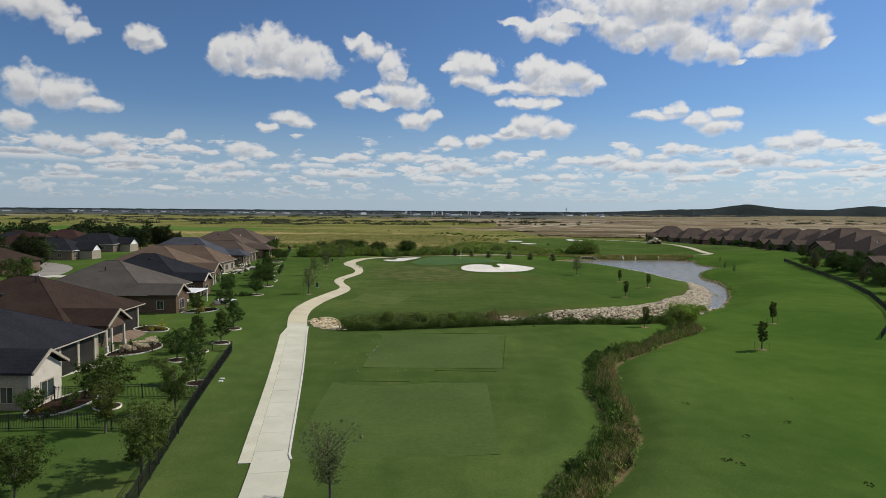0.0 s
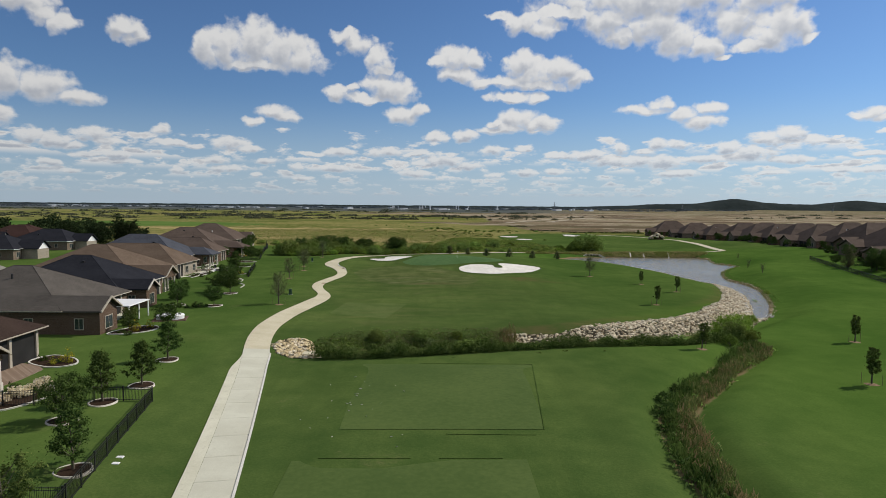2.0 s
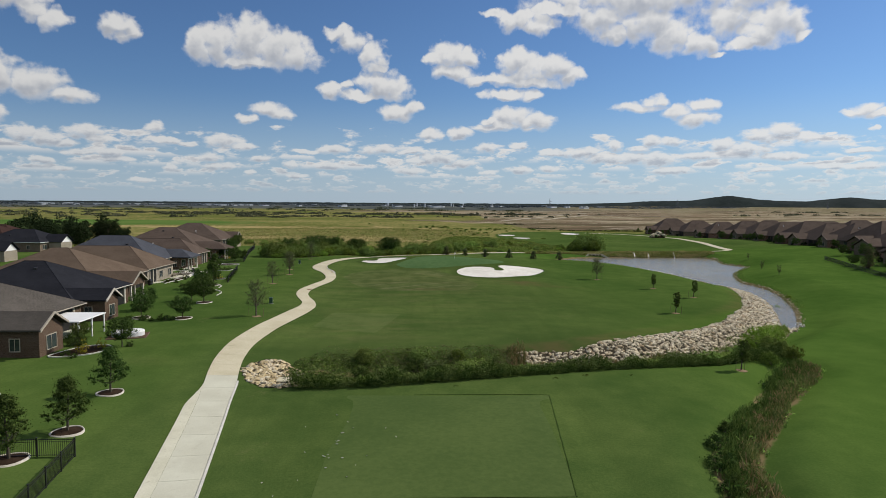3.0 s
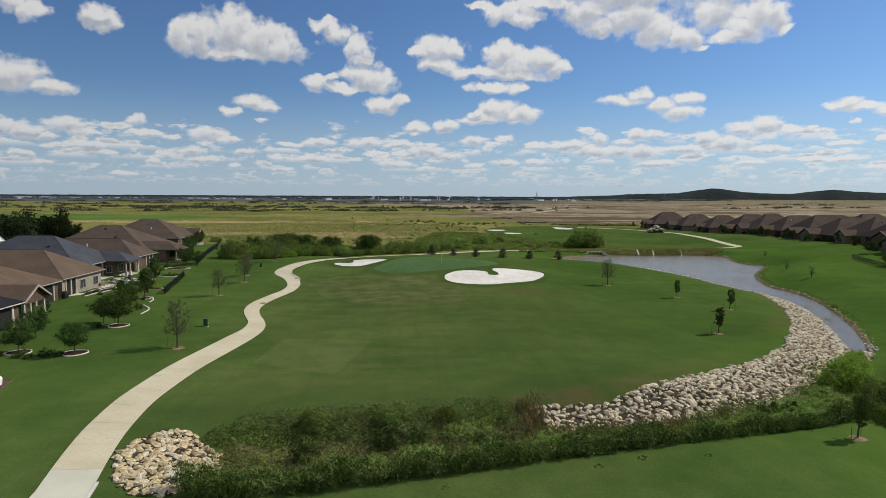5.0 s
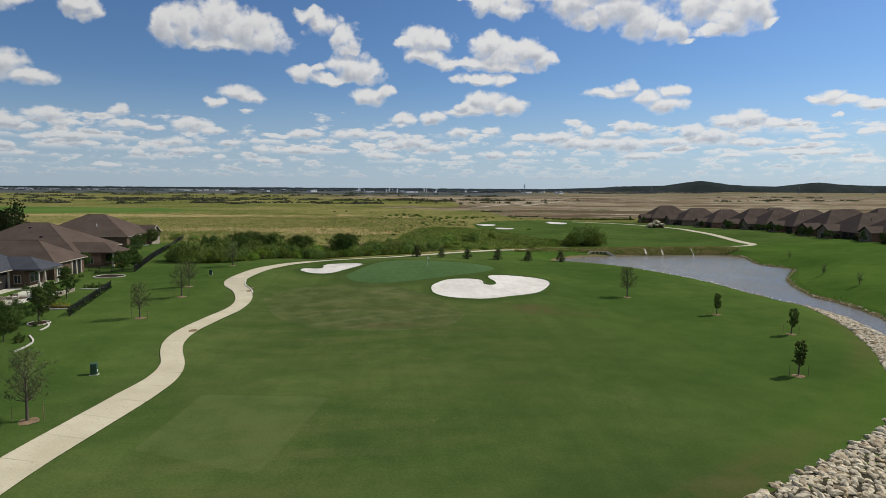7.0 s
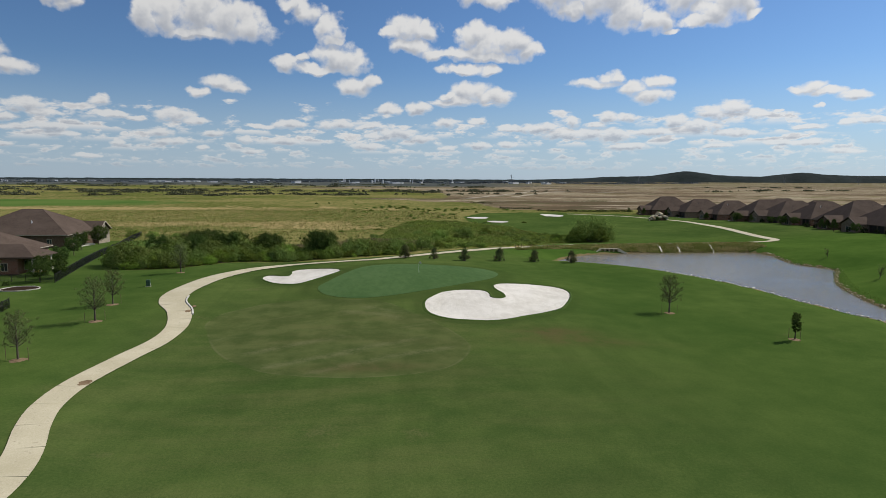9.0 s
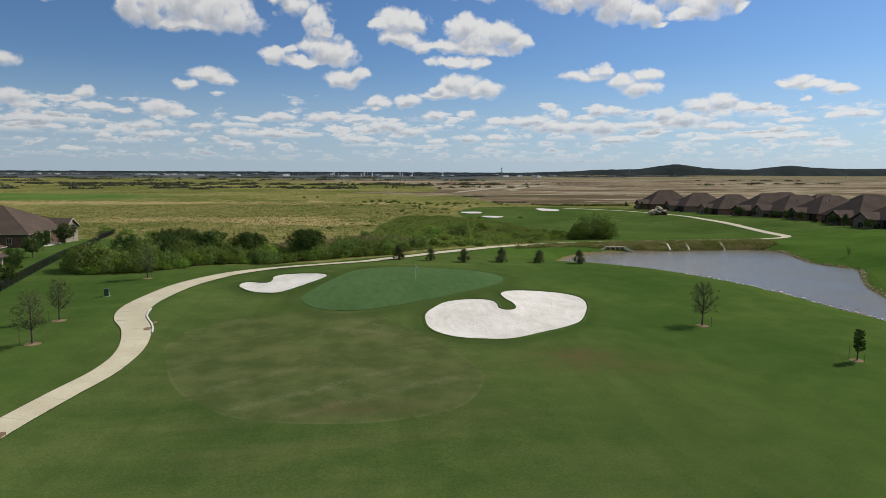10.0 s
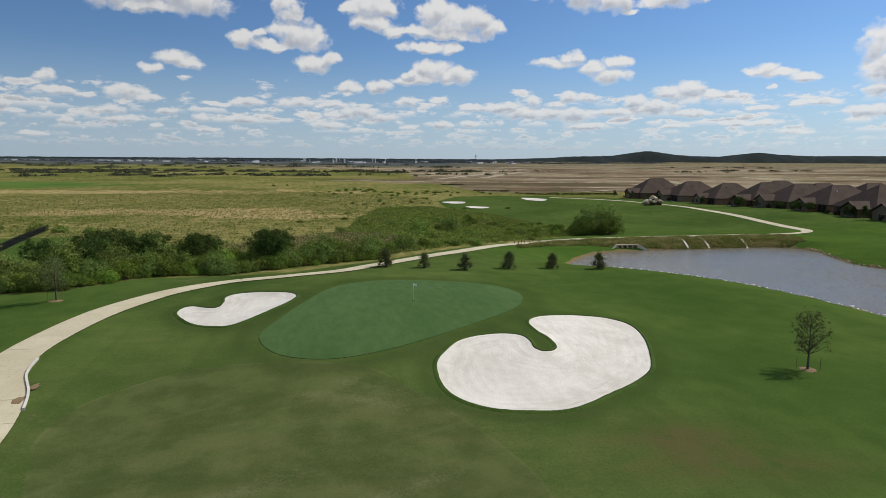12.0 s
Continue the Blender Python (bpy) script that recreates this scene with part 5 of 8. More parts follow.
def tree(name, x, y, tall, wide, mat, seed, clear=0.28, shape="round", leaf=0.2, per=60, limbs=9, sparse=1.0, label="", category="tree", group=""):
    """A tapered trunk with limbs and a loose crown of many leaves."""
    r = random.Random(seed)
    root = base_of(name, x, y, z_at(x, y) - 0.05, r.uniform(0, 360))
    lean = (r.uniform(-0.15, 0.15), r.uniform(-0.15, 0.15))
    thick = 0.013 * tall + 0.014
    top = tall * 0.82
    wood = [tube([(0, 0, -0.1), (lean[0] * 0.3, lean[1] * 0.3, top * 0.35), (lean[0], lean[1], top * 0.7), (lean[0] * 1.3, lean[1] * 1.3, top)],
                 [thick * 1.5, thick, thick * 0.6, thick * 0.15], 7)]
    clumps = []
    count = limbs * 3
    for n in range(count):
        u = (n + 0.5) / count
        h = clear * tall + (tall * 0.97 - clear * tall) * u
        v = (h / tall - clear) / (1 - clear)
        if shape == "round":
            reach = wide / 2 * math.sqrt(max(0.08, 1 - (2 * v - 0.85) ** 2 / 1.5)) * r.uniform(0.45, 1.0)
        elif shape == "cone":
            reach = wide / 2 * (1.04 - v) ** 0.8 * r.uniform(0.55, 1.0)
        else:
            reach = wide / 2 * (0.35 + 0.65 * v) * r.uniform(0.5, 1.0)
        turn = n * 2.4 + r.uniform(-0.5, 0.5)
        p = Vector((lean[0] + math.cos(turn) * reach, lean[1] + math.sin(turn) * reach, h))
        foot = Vector((lean[0] * 0.6, lean[1] * 0.6, max(clear * tall * 0.75, h - reach * 0.9 - 0.2)))
        bend = foot.lerp(p, 0.5) + Vector((0, 0, -0.08 * reach))
        wood.append(tube([foot, bend, p], [thick * 0.42 * (1.1 - 0.6 * v), thick * 0.26, thick * 0.06], 4))
        for _ in range(2):
            q = p + Vector((r.gauss(0, 0.25), r.gauss(0, 0.25), r.gauss(0, 0.2))) * reach
            wood.append(tube([bend.lerp(p, r.uniform(0.2, 0.8)), q], [thick * 0.13, thick * 0.03], 3))
            if r.random() < sparse:
                clumps.append((q.x, q.y, q.z, wide * r.uniform(0.07, 0.14)))
        if r.random() < sparse:
            clumps.append((p.x, p.y, p.z, wide * r.uniform(0.08, 0.16)))
            if r.random() < 0.6:
                clumps.append((*p.lerp(foot, 0.3 + 0.2 * r.random()), wide * r.uniform(0.08, 0.14)))
    v, f = merged(wood)
    part("trunk", quick_mesh("trunk", v, f, "bark", True), "bark", root)
    if clumps:
        spots, facing = crown_spots(clumps, per, 0.8)
        v, f = leaves(spots, leaf, 0.75, facing=facing)
        part("crown", quick_mesh("crown", v, f, mat), mat, root)
    return tagged(root, label, category, group)


def again(ob, x, y, size=1.0, tall=1.0, label=""):
    m = pose(x, y, z_at(x, y) - 0.05, 0, 0, random.uniform(0, 360)) @ Matrix.Diagonal((size, size, size * tall, 1))
    c = copy_thing(ob, m)
    return tagged(c, label) if label else c


def bush(name, x, y, wide, tall, mat, seed, leaf=0.16, count=1500, label="", category="shrub", group="", shape="ball"):
    """A shrub: stems and a ragged mass of leaves down to the ground."""
    r = random.Random(seed)
    root = base_of(name, x, y, z_at(x, y) - 0.03, r.uniform(0, 360))
    lumps, stems = [], []
    for n in range(max(8, int(14 * wide))):
        turn, u = r.uniform(0, 6.28), math.sqrt(r.random())
        if shape == "cone":
            h = r.uniform(0.08, 1.0) * tall
            reach = wide / 2 * (1.05 - h / tall) ** 0.7 * r.uniform(0.5, 1)
        else:
            reach = wide / 2 * u
            h = tall * r.uniform(0.2, 0.95) * math.sqrt(max(0.15, 1 - 0.75 * u * u)) * r.uniform(0.75, 1.15)
        p = (math.cos(turn) * reach, math.sin(turn) * reach, h)
        lumps.append((*p, min(wide, tall) * r.uniform(0.12, 0.24)))
        stems.append(tube([(p[0] * 0.15, p[1] * 0.15, -0.05), (p[0] * 0.6, p[1] * 0.6, h * 0.6), p], [0.012 * tall + 0.012, 0.012, 0.004], 4))
    v, f = merged(stems)
    part("branchwork", quick_mesh("branchwork", v, f, "bark"), "bark", root)
    spots, facing = crown_spots(lumps, max(20, count // len(lumps)), 0.85)
    v, f = leaves(spots, leaf, 0.7, facing=facing)
    v[:, 2] = np.maximum(v[:, 2], -0.02)
    part("foliage", quick_mesh("foliage", v, f, mat), mat, root)
    return tagged(root, label, category, group)


def weeds(name, outline, spacing, tall, mat, per, leaf, slim, upright, label, patch=0.25, lift=0.0, spread=0.35):
    """Growth that nobody could count: tufts of blades and leaves over an outline."""
    x, y = spots_in(outline, spacing)
    wave = np.array([noise.noise((a * patch, b * patch, 3.1)) for a, b in zip(x, y)])
    keep = wave > -0.75
    x, y, wave = x[keep], y[keep], wave[keep]
    n = len(x)
    grow = tall * (0.75 + 0.75 * wave) * rng.uniform(0.7, 1.25, n)
    cx, cy, g = np.repeat(x, per), np.repeat(y, per), np.repeat(grow, per)
    if upright < 0:
        turn, up = rng.uniform(0, 6.28, n * per), rng.uniform(0.0, 1.0, n * per)
        out = np.sqrt(1 - up * up) * spacing * 1.1 * np.repeat(rng.uniform(0.6, 1.5, n), per)
        sx, sy = cx + np.cos(turn) * out, cy + np.sin(turn) * out
        facing = np.stack([np.cos(turn) * np.sqrt(1 - up * up), np.sin(turn) * np.sqrt(1 - up * up), up + 0.2], 1)
        up = up * rng.uniform(0.75, 1.05, n * per)
    else:
        facing = None
        up = rng.uniform(0.05, 1.0, n * per) ** 0.8
        sx, sy = cx + rng.normal(0, spread, n * per) * spacing, cy + rng.normal(0, spread, n * per) * spacing
    at = np.stack([sx, sy, height(sx, sy) + lift + up * g], 1)
    v, f = leaves(at, leaf, slim, upright, facing)
    return tagged(part(name, quick_mesh(name, v, f, mat), mat), label, "weeds", kind="stuff")


# ---------------------------------------------------------------- houses
def hip(x0, x1, y0, y1, ze, pitch, over=0.55, lip=0.22):
    """A hipped roof with its soffit and fascia depth over a rectangle."""
    x0, x1, y0, y1 = x0 - over, x1 + over, y0 - over, y1 + over
    half = min(x1 - x0, y1 - y0) / 2
    zt = ze + lip + pitch * half
    if x1 - x0 >= y1 - y0:
        ridge = [(x0 + half, (y0 + y1) / 2, zt), (x1 - half, (y0 + y1) / 2, zt)]
        sides = [(4, 5, 9, 8), (5, 6, 9), (6, 7, 8, 9), (7, 4, 8)]
    else:
        ridge = [((x0 + x1) / 2, y0 + half, zt), ((x0 + x1) / 2, y1 - half, zt)]
        sides = [(4, 5, 8), (5, 6, 9, 8), (6, 7, 9), (7, 4, 8, 9)]
    ring = [(x0, y0), (x1, y0), (x1, y1), (x0, y1)]
    verts = [(*p, ze) for p in ring] + [(*p, ze + lip) for p in ring] + ridge
    faces = [(3, 2, 1, 0)] + [(n, (n + 1) % 4, 4 + (n + 1) % 4, 4 + n) for n in range(4)] + sides
    return verts, faces


def gable(x0, x1, y0, y1, ze, pitch, over=0.45, lip=0.2):
    """A gabled roof with its ridge along x."""
    y0, y1 = y0 - over, y1 + over
    x1 = x1 + over
    ym, zt = (y0 + y1) / 2, ze + pitch * (y1 - y0) / 2
    verts = [(x, y, z) for x in (x0, x1) for y, z in ((y0, ze), (ym, zt), (y1, ze), (y0, ze + lip), (ym, zt + lip * 1.15), (y1, ze + lip))]
    faces = [(3, 4, 10, 9), (4, 5, 11, 10), (0, 6, 7, 1), (1, 7, 8, 2), (0, 3, 9, 6), (2, 8, 11, 5), (6, 9, 10, 7), (7, 10, 11, 8)]
    return verts, faces


def window_on(house, x, y, z, wide, tall, face, frame_mat="trim"):
    """A window proud of a wall; face: 'x' or 'y', with a sign."""
    axis, sign = face[1], 1 if face[0] == "+" else -1

    def bar(a0, a1, b0, b1, d0, d1):
        if axis == "x":
            return (x + min(sign * d0, sign * d1), x + max(sign * d0, sign * d1), y + a0, y + a1, z + b0, z + b1)
        return (x + a0, x + a1, y + min(sign * d0, sign * d1), y + max(sign * d0, sign * d1), z + b0, z + b1)
    w, h = wide / 2, tall
    frame_bm = boxes(bar(-w, -w + 0.09, 0, h, -0.04, 0.07), bar(w - 0.09, w, 0, h, -0.04, 0.07), bar(-w + 0.09, w - 0.09, h - 0.09, h, -0.04, 0.07),
                     bar(-w + 0.09, w - 0.09, 0, 0.09, -0.04, 0.1), bar(-0.03, 0.03, 0.09, h - 0.09, -0.02, 0.045))
    win = part("window", frame_bm, frame_mat, house)
    part("pane", boxes(bar(-w + 0.09, w - 0.09, 0.09, h - 0.09, -0.03, 0.025)), "glass", win)


def house(x, y, turn, wide, deep, roof, brick, wing=None, patio=None, label="", tall=3.0, pitch=0.52, name="house", group="", side_windows=2, front=True, wing_mat="brick_tan", wing_label="pale stone gabled wing", trim="trim", porch=False):
    """A one-storey house. Its garden front is local x = 0, from y = 0 to wide; the body lies behind it.
    wing: (y0, y1, reach) of a gabled wing; patio: (y0, y1) of a covered recess with posts."""
    r = random.Random(int(abs(x * 13 + y * 7)))
    root = base_of(name, x, y, z_at(x, y) - 0.1, turn)
    rows = []
    if patio:
        p0, p1 = patio
        rows.append((-deep, -3.2, 0, wide, -0.8, tall))
        if p0 > 0.4:
            rows.append((-3.2, 0, 0, p0, -0.8, tall))
        if p1 < wide - 0.4:
            rows.append((-3.2, 0, p1, wide, -0.8, tall))
    else:
        rows.append((-deep, 0, 0, wide, -0.8, tall))
    part("wall", boxes(*rows), brick, root)
    v, f = hip(-deep, 0, 0, wide, tall, pitch)
    top = part("roof", quick_mesh("roof", v, f, roof), roof, root)
    zr = tall + 0.22 + pitch * (min(wide, deep) / 2 + 0.55)
    half = min(wide, deep) / 2 + 0.55
    # ridge and hip caps
    if deep >= wide:
        ends = [(-deep - 0.55 + half, wide / 2, zr), (0.55 - half, wide / 2, zr)]
    else:
        ends = [(-deep / 2, half - 0.55, zr), (-deep / 2, wide + 0.55 - half, zr)]
    caps = [tube(ends, [0.06, 0.06], 4)]
    for ex, ey in ((0.5, -0.5), (0.5, wide + 0.5), (-deep - 0.5, -0.5), (-deep - 0.5, wide + 0.5)):
        e = min(ends, key=lambda q: (q[0] - ex) ** 2 + (q[1] - ey) ** 2)
        caps.append(tube([e, (ex, ey, tall + 0.22)], [0.055, 0.055], 4))
    cv, cf = merged(caps)
    part("ridge_cap", quick_mesh("ridge_cap", cv, cf, roof), roof, top)
    o = 0.57
    rim = boxes((-deep - o, o, -o - 0.03, -o + 0.01, tall + 0.07, tall + 0.2), (-deep - o, o, wide + o - 0.01, wide + o + 0.03, tall + 0.07, tall + 0.2),
                (o - 0.01, o + 0.03, -o, wide + o, tall + 0.07, tall + 0.2))
    part("gutter", rim, trim, root, "painted gutter")
    for n in range(r.randint(2, 4)):
        side = -1 if n % 2 else 1
        vy, vx = wide / 2 + side * r.uniform(1.0, half * 0.55), -r.uniform(half * 0.8, deep - half * 0.8)
        vz = zr - pitch * abs(vy - wide / 2)
        if r.random() < 0.5:
            part("vent", boxes((vx - 0.25, vx + 0.25, vy - 0.25, vy + 0.25, vz - 0.15, vz + 0.2), bevel=0.03), "iron", top)
        else:
            bm = bmesh.new()
            part("flue", post(bm, vx, vy, vz - 0.2, vz + 0.65, 0.12, 8), "white" if r.random() < 0.5 else "iron", top)
    if wing:
        w0, w1, reach = wing
        back = reach - 2.6 if porch else reach - 0.25
        part("wing_wall", boxes((0.0, back, w0, w1, -0.8, tall)), brick, root)
        if porch:
            bm = boxes((reach - 0.25, reach, w0 - 0.02, w1 + 0.02, tall - 0.35, tall))
            for py in (w0 + 0.2, (w0 + w1) / 2 - 0.9, w1 - 0.2):
                part("porch_post", boxes((reach - 0.42, reach - 0.02, py - 0.2, py + 0.2, -0.8, 0.9), (reach - 0.34, reach - 0.1, py - 0.12, py + 0.12, 0.9, tall - 0.35), bevel=0.02), "stone_pale", root, "pale stone porch post")
            part("porch_floor", boxes((back, reach + 0.3, w0, w1, -0.5, 0.08)), "concrete", root)
        else:
            bm = boxes((reach - 0.25, reach, w0 - 0.02, w1 + 0.02, -0.8, tall))
        m = (w0 + w1) / 2
        zt = tall + 0.6 * (w1 - w0 + 0.9) / 2
        tri = [bm.verts.new(p) for p in ((reach - 0.25, w0, tall), (reach - 0.25, w1, tall), (reach - 0.25, m, zt - 0.2), (reach, w0, tall), (reach, w1, tall), (reach, m, zt - 0.2))]
        for face in ((3, 4, 5), (0, 2, 1), (0, 3, 5, 2), (1, 2, 5, 4)):
            bm.faces.new([tri[k] for k in face])
        if porch == "hip":
            bm.free()
            part("porch_beam", boxes((reach - 0.3, reach - 0.05, w0, w1, tall - 0.35, tall - 0.02)), trim, root)
            v, f = hip(-6.0, reach, w0, w1, tall, 0.5)
        else:
            part("gable_front", bm, wing_mat, root, wing_label)
            v, f = gable(-4.0, reach, w0, w1, tall, 0.6)
        part("wing_roof", quick_mesh("wing_roof", v, f, roof), roof, root)
        if porch != "hip":
            v, f = gable(reach + 0.40, reach + 0.1, w0 - 0.03, w1 + 0.03, tall - 0.03, 0.6, lip=0.24)
            part("barge_board", quick_mesh("barge_board", v, f, trim), trim, root, "painted barge board")
        window_on(root, back if porch else reach, m, 0.6, min(2.6, (w1 - w0) * 0.45), 1.7, "+x")
        window_on(root, back / 2, w0, 0.7, 1.2, 1.5, "-y")
    if patio:
        p0, p1 = patio
        for n in range(3):
            py = p0 + 0.25 + (p1 - p0 - 0.5) * n / 2
            part("post", boxes((-0.3, 0.1, py - 0.2, py + 0.2, -0.5, tall), bevel=0.03), trim, root)
        # dark panel in every recess: a screen on some, painted shade on the rest
        part("screen", boxes((-0.14, -0.08, p0 + 0.2, p1 - 0.2, 0.1, tall - 0.05)), "screen", root, "dark panel for porch screen and porch shade")
        part("patio_slab", boxes((-3.2, 2.2, p0, p1, -0.5, 0.1)), "concrete", root, "concrete patio")
        part("patio_door", boxes((-3.22, -3.12, (p0 + p1) / 2 - 1.4, (p0 + p1) / 2 + 1.4, 0.1, 2.3)), "glass", root, "wide glazed patio door")
    if front:
        spans = [wide * 0.15, wide * 0.5, wide * 0.84]
        for wy in spans:
            if patio and patio[0] - 0.9 < wy < patio[1] + 0.9:
                continue
            if wing and wing[0] - 0.9 < wy < wing[1] + 0.9:
                continue
            window_on(root, 0, wy, 0.7, 1.7, 1.6, "+x")
    for n in range(side_windows):
        window_on(root, -4 - 6.5 * n, 0, 0.9, 1.2, 1.3, "-y")
    return tagged(root, label, "house", group)


def build_left_row():
    g = "houses along the west side"
    house(-38.2, 46, 0, 20.5, 24, "roof_slate", "brick_tan", (2.8, 7.0, 4.0), (13, 20), "stone house with a dark slate-grey hipped roof", group=g, tall=3.3, wing_mat="stone_pale")
    house(-43.4, 69, 0, 18, 21, "roof_brown", "brick_brown", (1.2, 5.8, 4.2), (8.5, 17.6), "brick house with a dark brown shingle roof", group=g, tall=3.3, porch=True, wing_mat="brick_brown", wing_label="brown brick porch gable")
    house(-48, 98.5, 0, 17.5, 20, "roof_grey", "brick_brown", (0.0, 4.4, 5.0), (8, 16), "brown brick house with a weathered grey roof", group=g, wing_mat="brick_brown", wing_label="brown brick gabled wing")
    house(-51, 119, 0, 17, 20, "roof_slate", "brick_brown", (0.5, 4.2, 4.5), (9, 16), "brick house with a charcoal shingle roof", group=g, trim="stone_pale", wing_mat="brick_brown", wing_label="brown brick gabled wing")
    house(-57, 137, 0, 19, 22, "roof_tan", "brick_brown", (0.3, 5.2, 6.0), (8, 18), "brick house with a broad brown shingle roof", group=g, porch=True, wing_mat="brick_brown", wing_label="brown brick porch gable")
    house(-57.4, 158, 0, 13, 24, "roof_tan", "brick_tan", None, (0.8, 4.5), "tan house with a brown hipped roof and garden windows", group=g, pitch=0.6)
    house(-64, 175, 0, 17, 24, "roof_blue", "brick_brown", (11.0, 17.0, 4.6), (4, 10.5), "house with a blue-grey hipped roof", group=g, pitch=0.6, porch="hip")
    house(-61.5, 194.5, 0, 11, 26, "roof_umber", "brick_brown", None, (6, 10), "brick house with a brown hipped roof", group=g, pitch=0.62)
    house(-66, 211, 0, 21, 26, "roof_umber", "brick_red", (2, 8.5, 7.0), (10, 18), "red brick house with brown roof and a roofed porch", group=g, porch="hip")
    house(-75.5, 259, 0, 21, 26, "roof_umber", "brick_brown", (14, 20.5, 1.5), (3, 10), "brick house at the row's end with a brown hipped roof", group=g)


def build_back_row():
    g = "houses across the west street"
    near = house(-130, 166, 180, 17, 21, "roof_brown", "brick_brown", None, None, "house with a low brown hipped roof", group=g)
    slate = house(-120, 199, 0, 14, 21, "roof_slate", "brick_dun", None, None, "house with a dark slate roof and a white gable", group=g, trim="white")
    for ob in (slate,):
        v, f = gable(-2.0, 4.5, 4.0, 9.5, 3.0, 0.75)
        part("porch_roof", quick_mesh("porch_roof", v, f, "roof_slate"), "roof_slate", ob)
        part("white_gable", quick_mesh("white_gable", [(4.4, 4.0, 3.0), (4.4, 9.5, 3.0), (4.4, 6.75, 5.2), (4.2, 4.0, 3.0), (4.2, 9.5, 3.0), (4.2, 6.75, 5.2)],
             [(0, 1, 2), (3, 5, 4), (0, 3, 4, 1), (0, 2, 5, 3), (1, 4, 5, 2)], "white"), "white", ob, "white gable boards")
        part("porch_wall", boxes((0, 4.4, 4.0, 9.5, -0.8, 3.0)), "brick_tan", ob)
    red = house(-143, 222, 0, 17, 22, "roof_red", "brick_red", (2, 8, 3), None, "red brick house with russet roof and white gable boards", group=g, trim="white")
    for ob, x, y, turn in ((slate, -163, 247, 4), (red, -150, 256, 0), (slate, -126, 236, -6), (red, -176, 300, 0), (near, -168, 200, 180), (near, -190, 270, 180)):
        copy_thing(ob, pose(x, y, z_at(x, y) - 0.1, 0, 0, turn))


RIGHT_FRONT = [(155, 126), (178, 133), (200, 140), (222, 149), (244, 157), (266, 164), (289, 167), (312, 171), (335, 174), (358, 176), (381, 177), (404, 174), (427, 168), (450, 159)]


def build_right_row():
    g = "houses along the east side"
    kinds = [house(167, 289 + 17, 180, 17.5, 25, "roof_umber", "brick_dun", (2, 9, 4), (10, 17), "dun brick house with brown hipped roof", group=g, pitch=0.74, trim="trim_dark", wing_mat="brick_dun", wing_label="dun brick gabled wing"),
             house(171, 312 + 17, 180, 18, 26, "roof_umber", "brick_brown", (9, 16, 5), (1.5, 8), "brown brick house with brown roof and a wide gable", group=g, pitch=0.8, trim="trim_dark", wing_mat="brick_brown", wing_label="brown brick gabled wing"),
             house(174, 335 + 17, 180, 17, 24, "roof_umber", "brick_red", (5, 11, 4), (12, 16.5), "red brick house with brown roof", group=g, pitch=0.76, trim="trim_dark", wing_mat="brick_dun", wing_label="dun brick gabled wing")]
    for n, (y, x) in enumerate(RIGHT_FRONT):
        if y in (289, 312, 335):
            continue
        copy_thing(kinds[n % 3], pose(x, y + 17, z_at(x, y + 9) - 0.1, 0, 0, 180 + (8 if y < 250 else -2)))
    for n, (y, x) in enumerate([(170, 200), (196, 206), (222, 214), (250, 224), (278, 230), (306, 234), (334, 236), (362, 238), (390, 238), (416, 236)]):
        copy_thing(kinds[(n + 1) % 3], pose(x, y, z_at(x, y) - 0.1, 0, 0, 2))


# ---------------------------------------------------------------- fences and garden things
def fence_panel_mesh(long, tall):
    bm = boxes((0, long, -0.015, 0.015, tall - 0.1, tall - 0.06), (0, long, -0.015, 0.015, 0.12, 0.16), (0, long, -0.015, 0.015, tall - 0.26, tall - 0.23))
    n = int(long / 0.115)
    for k in range(1, n):
        x = long * k / n
        box(bm, x - 0.01, x + 0.01, -0.01, 0.01, 0.05, tall)
    data = bpy.data.meshes.new("panel")
    bm.to_mesh(data)
    bm.free()
    data.materials.append(M["iron"])
    return data


def post_mesh(tall):
    bm = boxes((-0.04, 0.04, -0.04, 0.04, -0.4, tall), (-0.055, 0.055, -0.055, 0.055, tall, tall + 0.05))
    data = bpy.data.meshes.new("post")
    bm.to_mesh(data)
    bm.free()
    data.materials.append(M["iron"])
    return data


def fence(corners, tall, label, group="iron garden fences"):
    run = [corners[0]]
    for a, b in zip(corners, corners[1:]):
        n = max(1, round(math.hypot(b[0] - a[0], b[1] - a[1]) / 2.4))
        run += [(a[0] + (b[0] - a[0]) * k / n, a[1] + (b[1] - a[1]) * k / n) for k in range(1, n + 1)]
    root = base_of("fence", *run[0], z_at(*run[0]))
    back = root.matrix_basis.inverted()
    posts, panels = post_mesh(tall), {}
    for n, (x, y) in enumerate(run):
        ob = new("post", posts)
        ob.parent, ob.matrix_basis = root, back @ pose(x, y, z_at(x, y))
        if n:
            ax, ay = run[n - 1]
            az, bz = z_at(ax, ay), z_at(x, y)
            long = round(math.hypot(x - ax, y - ay), 2)
            if long not in panels:
                panels[long] = fence_panel_mesh(long, tall)
            ob = new("panel", panels[long])
            ob.parent = root
            tagged(ob, kind="stuff")
            ob.matrix_basis = back @ pose(ax, ay, az, 0, -math.degrees(math.atan2(bz - az, long)), math.degrees(math.atan2(y - ay, x - ax)))
    return tagged(root, label, "fence", group)


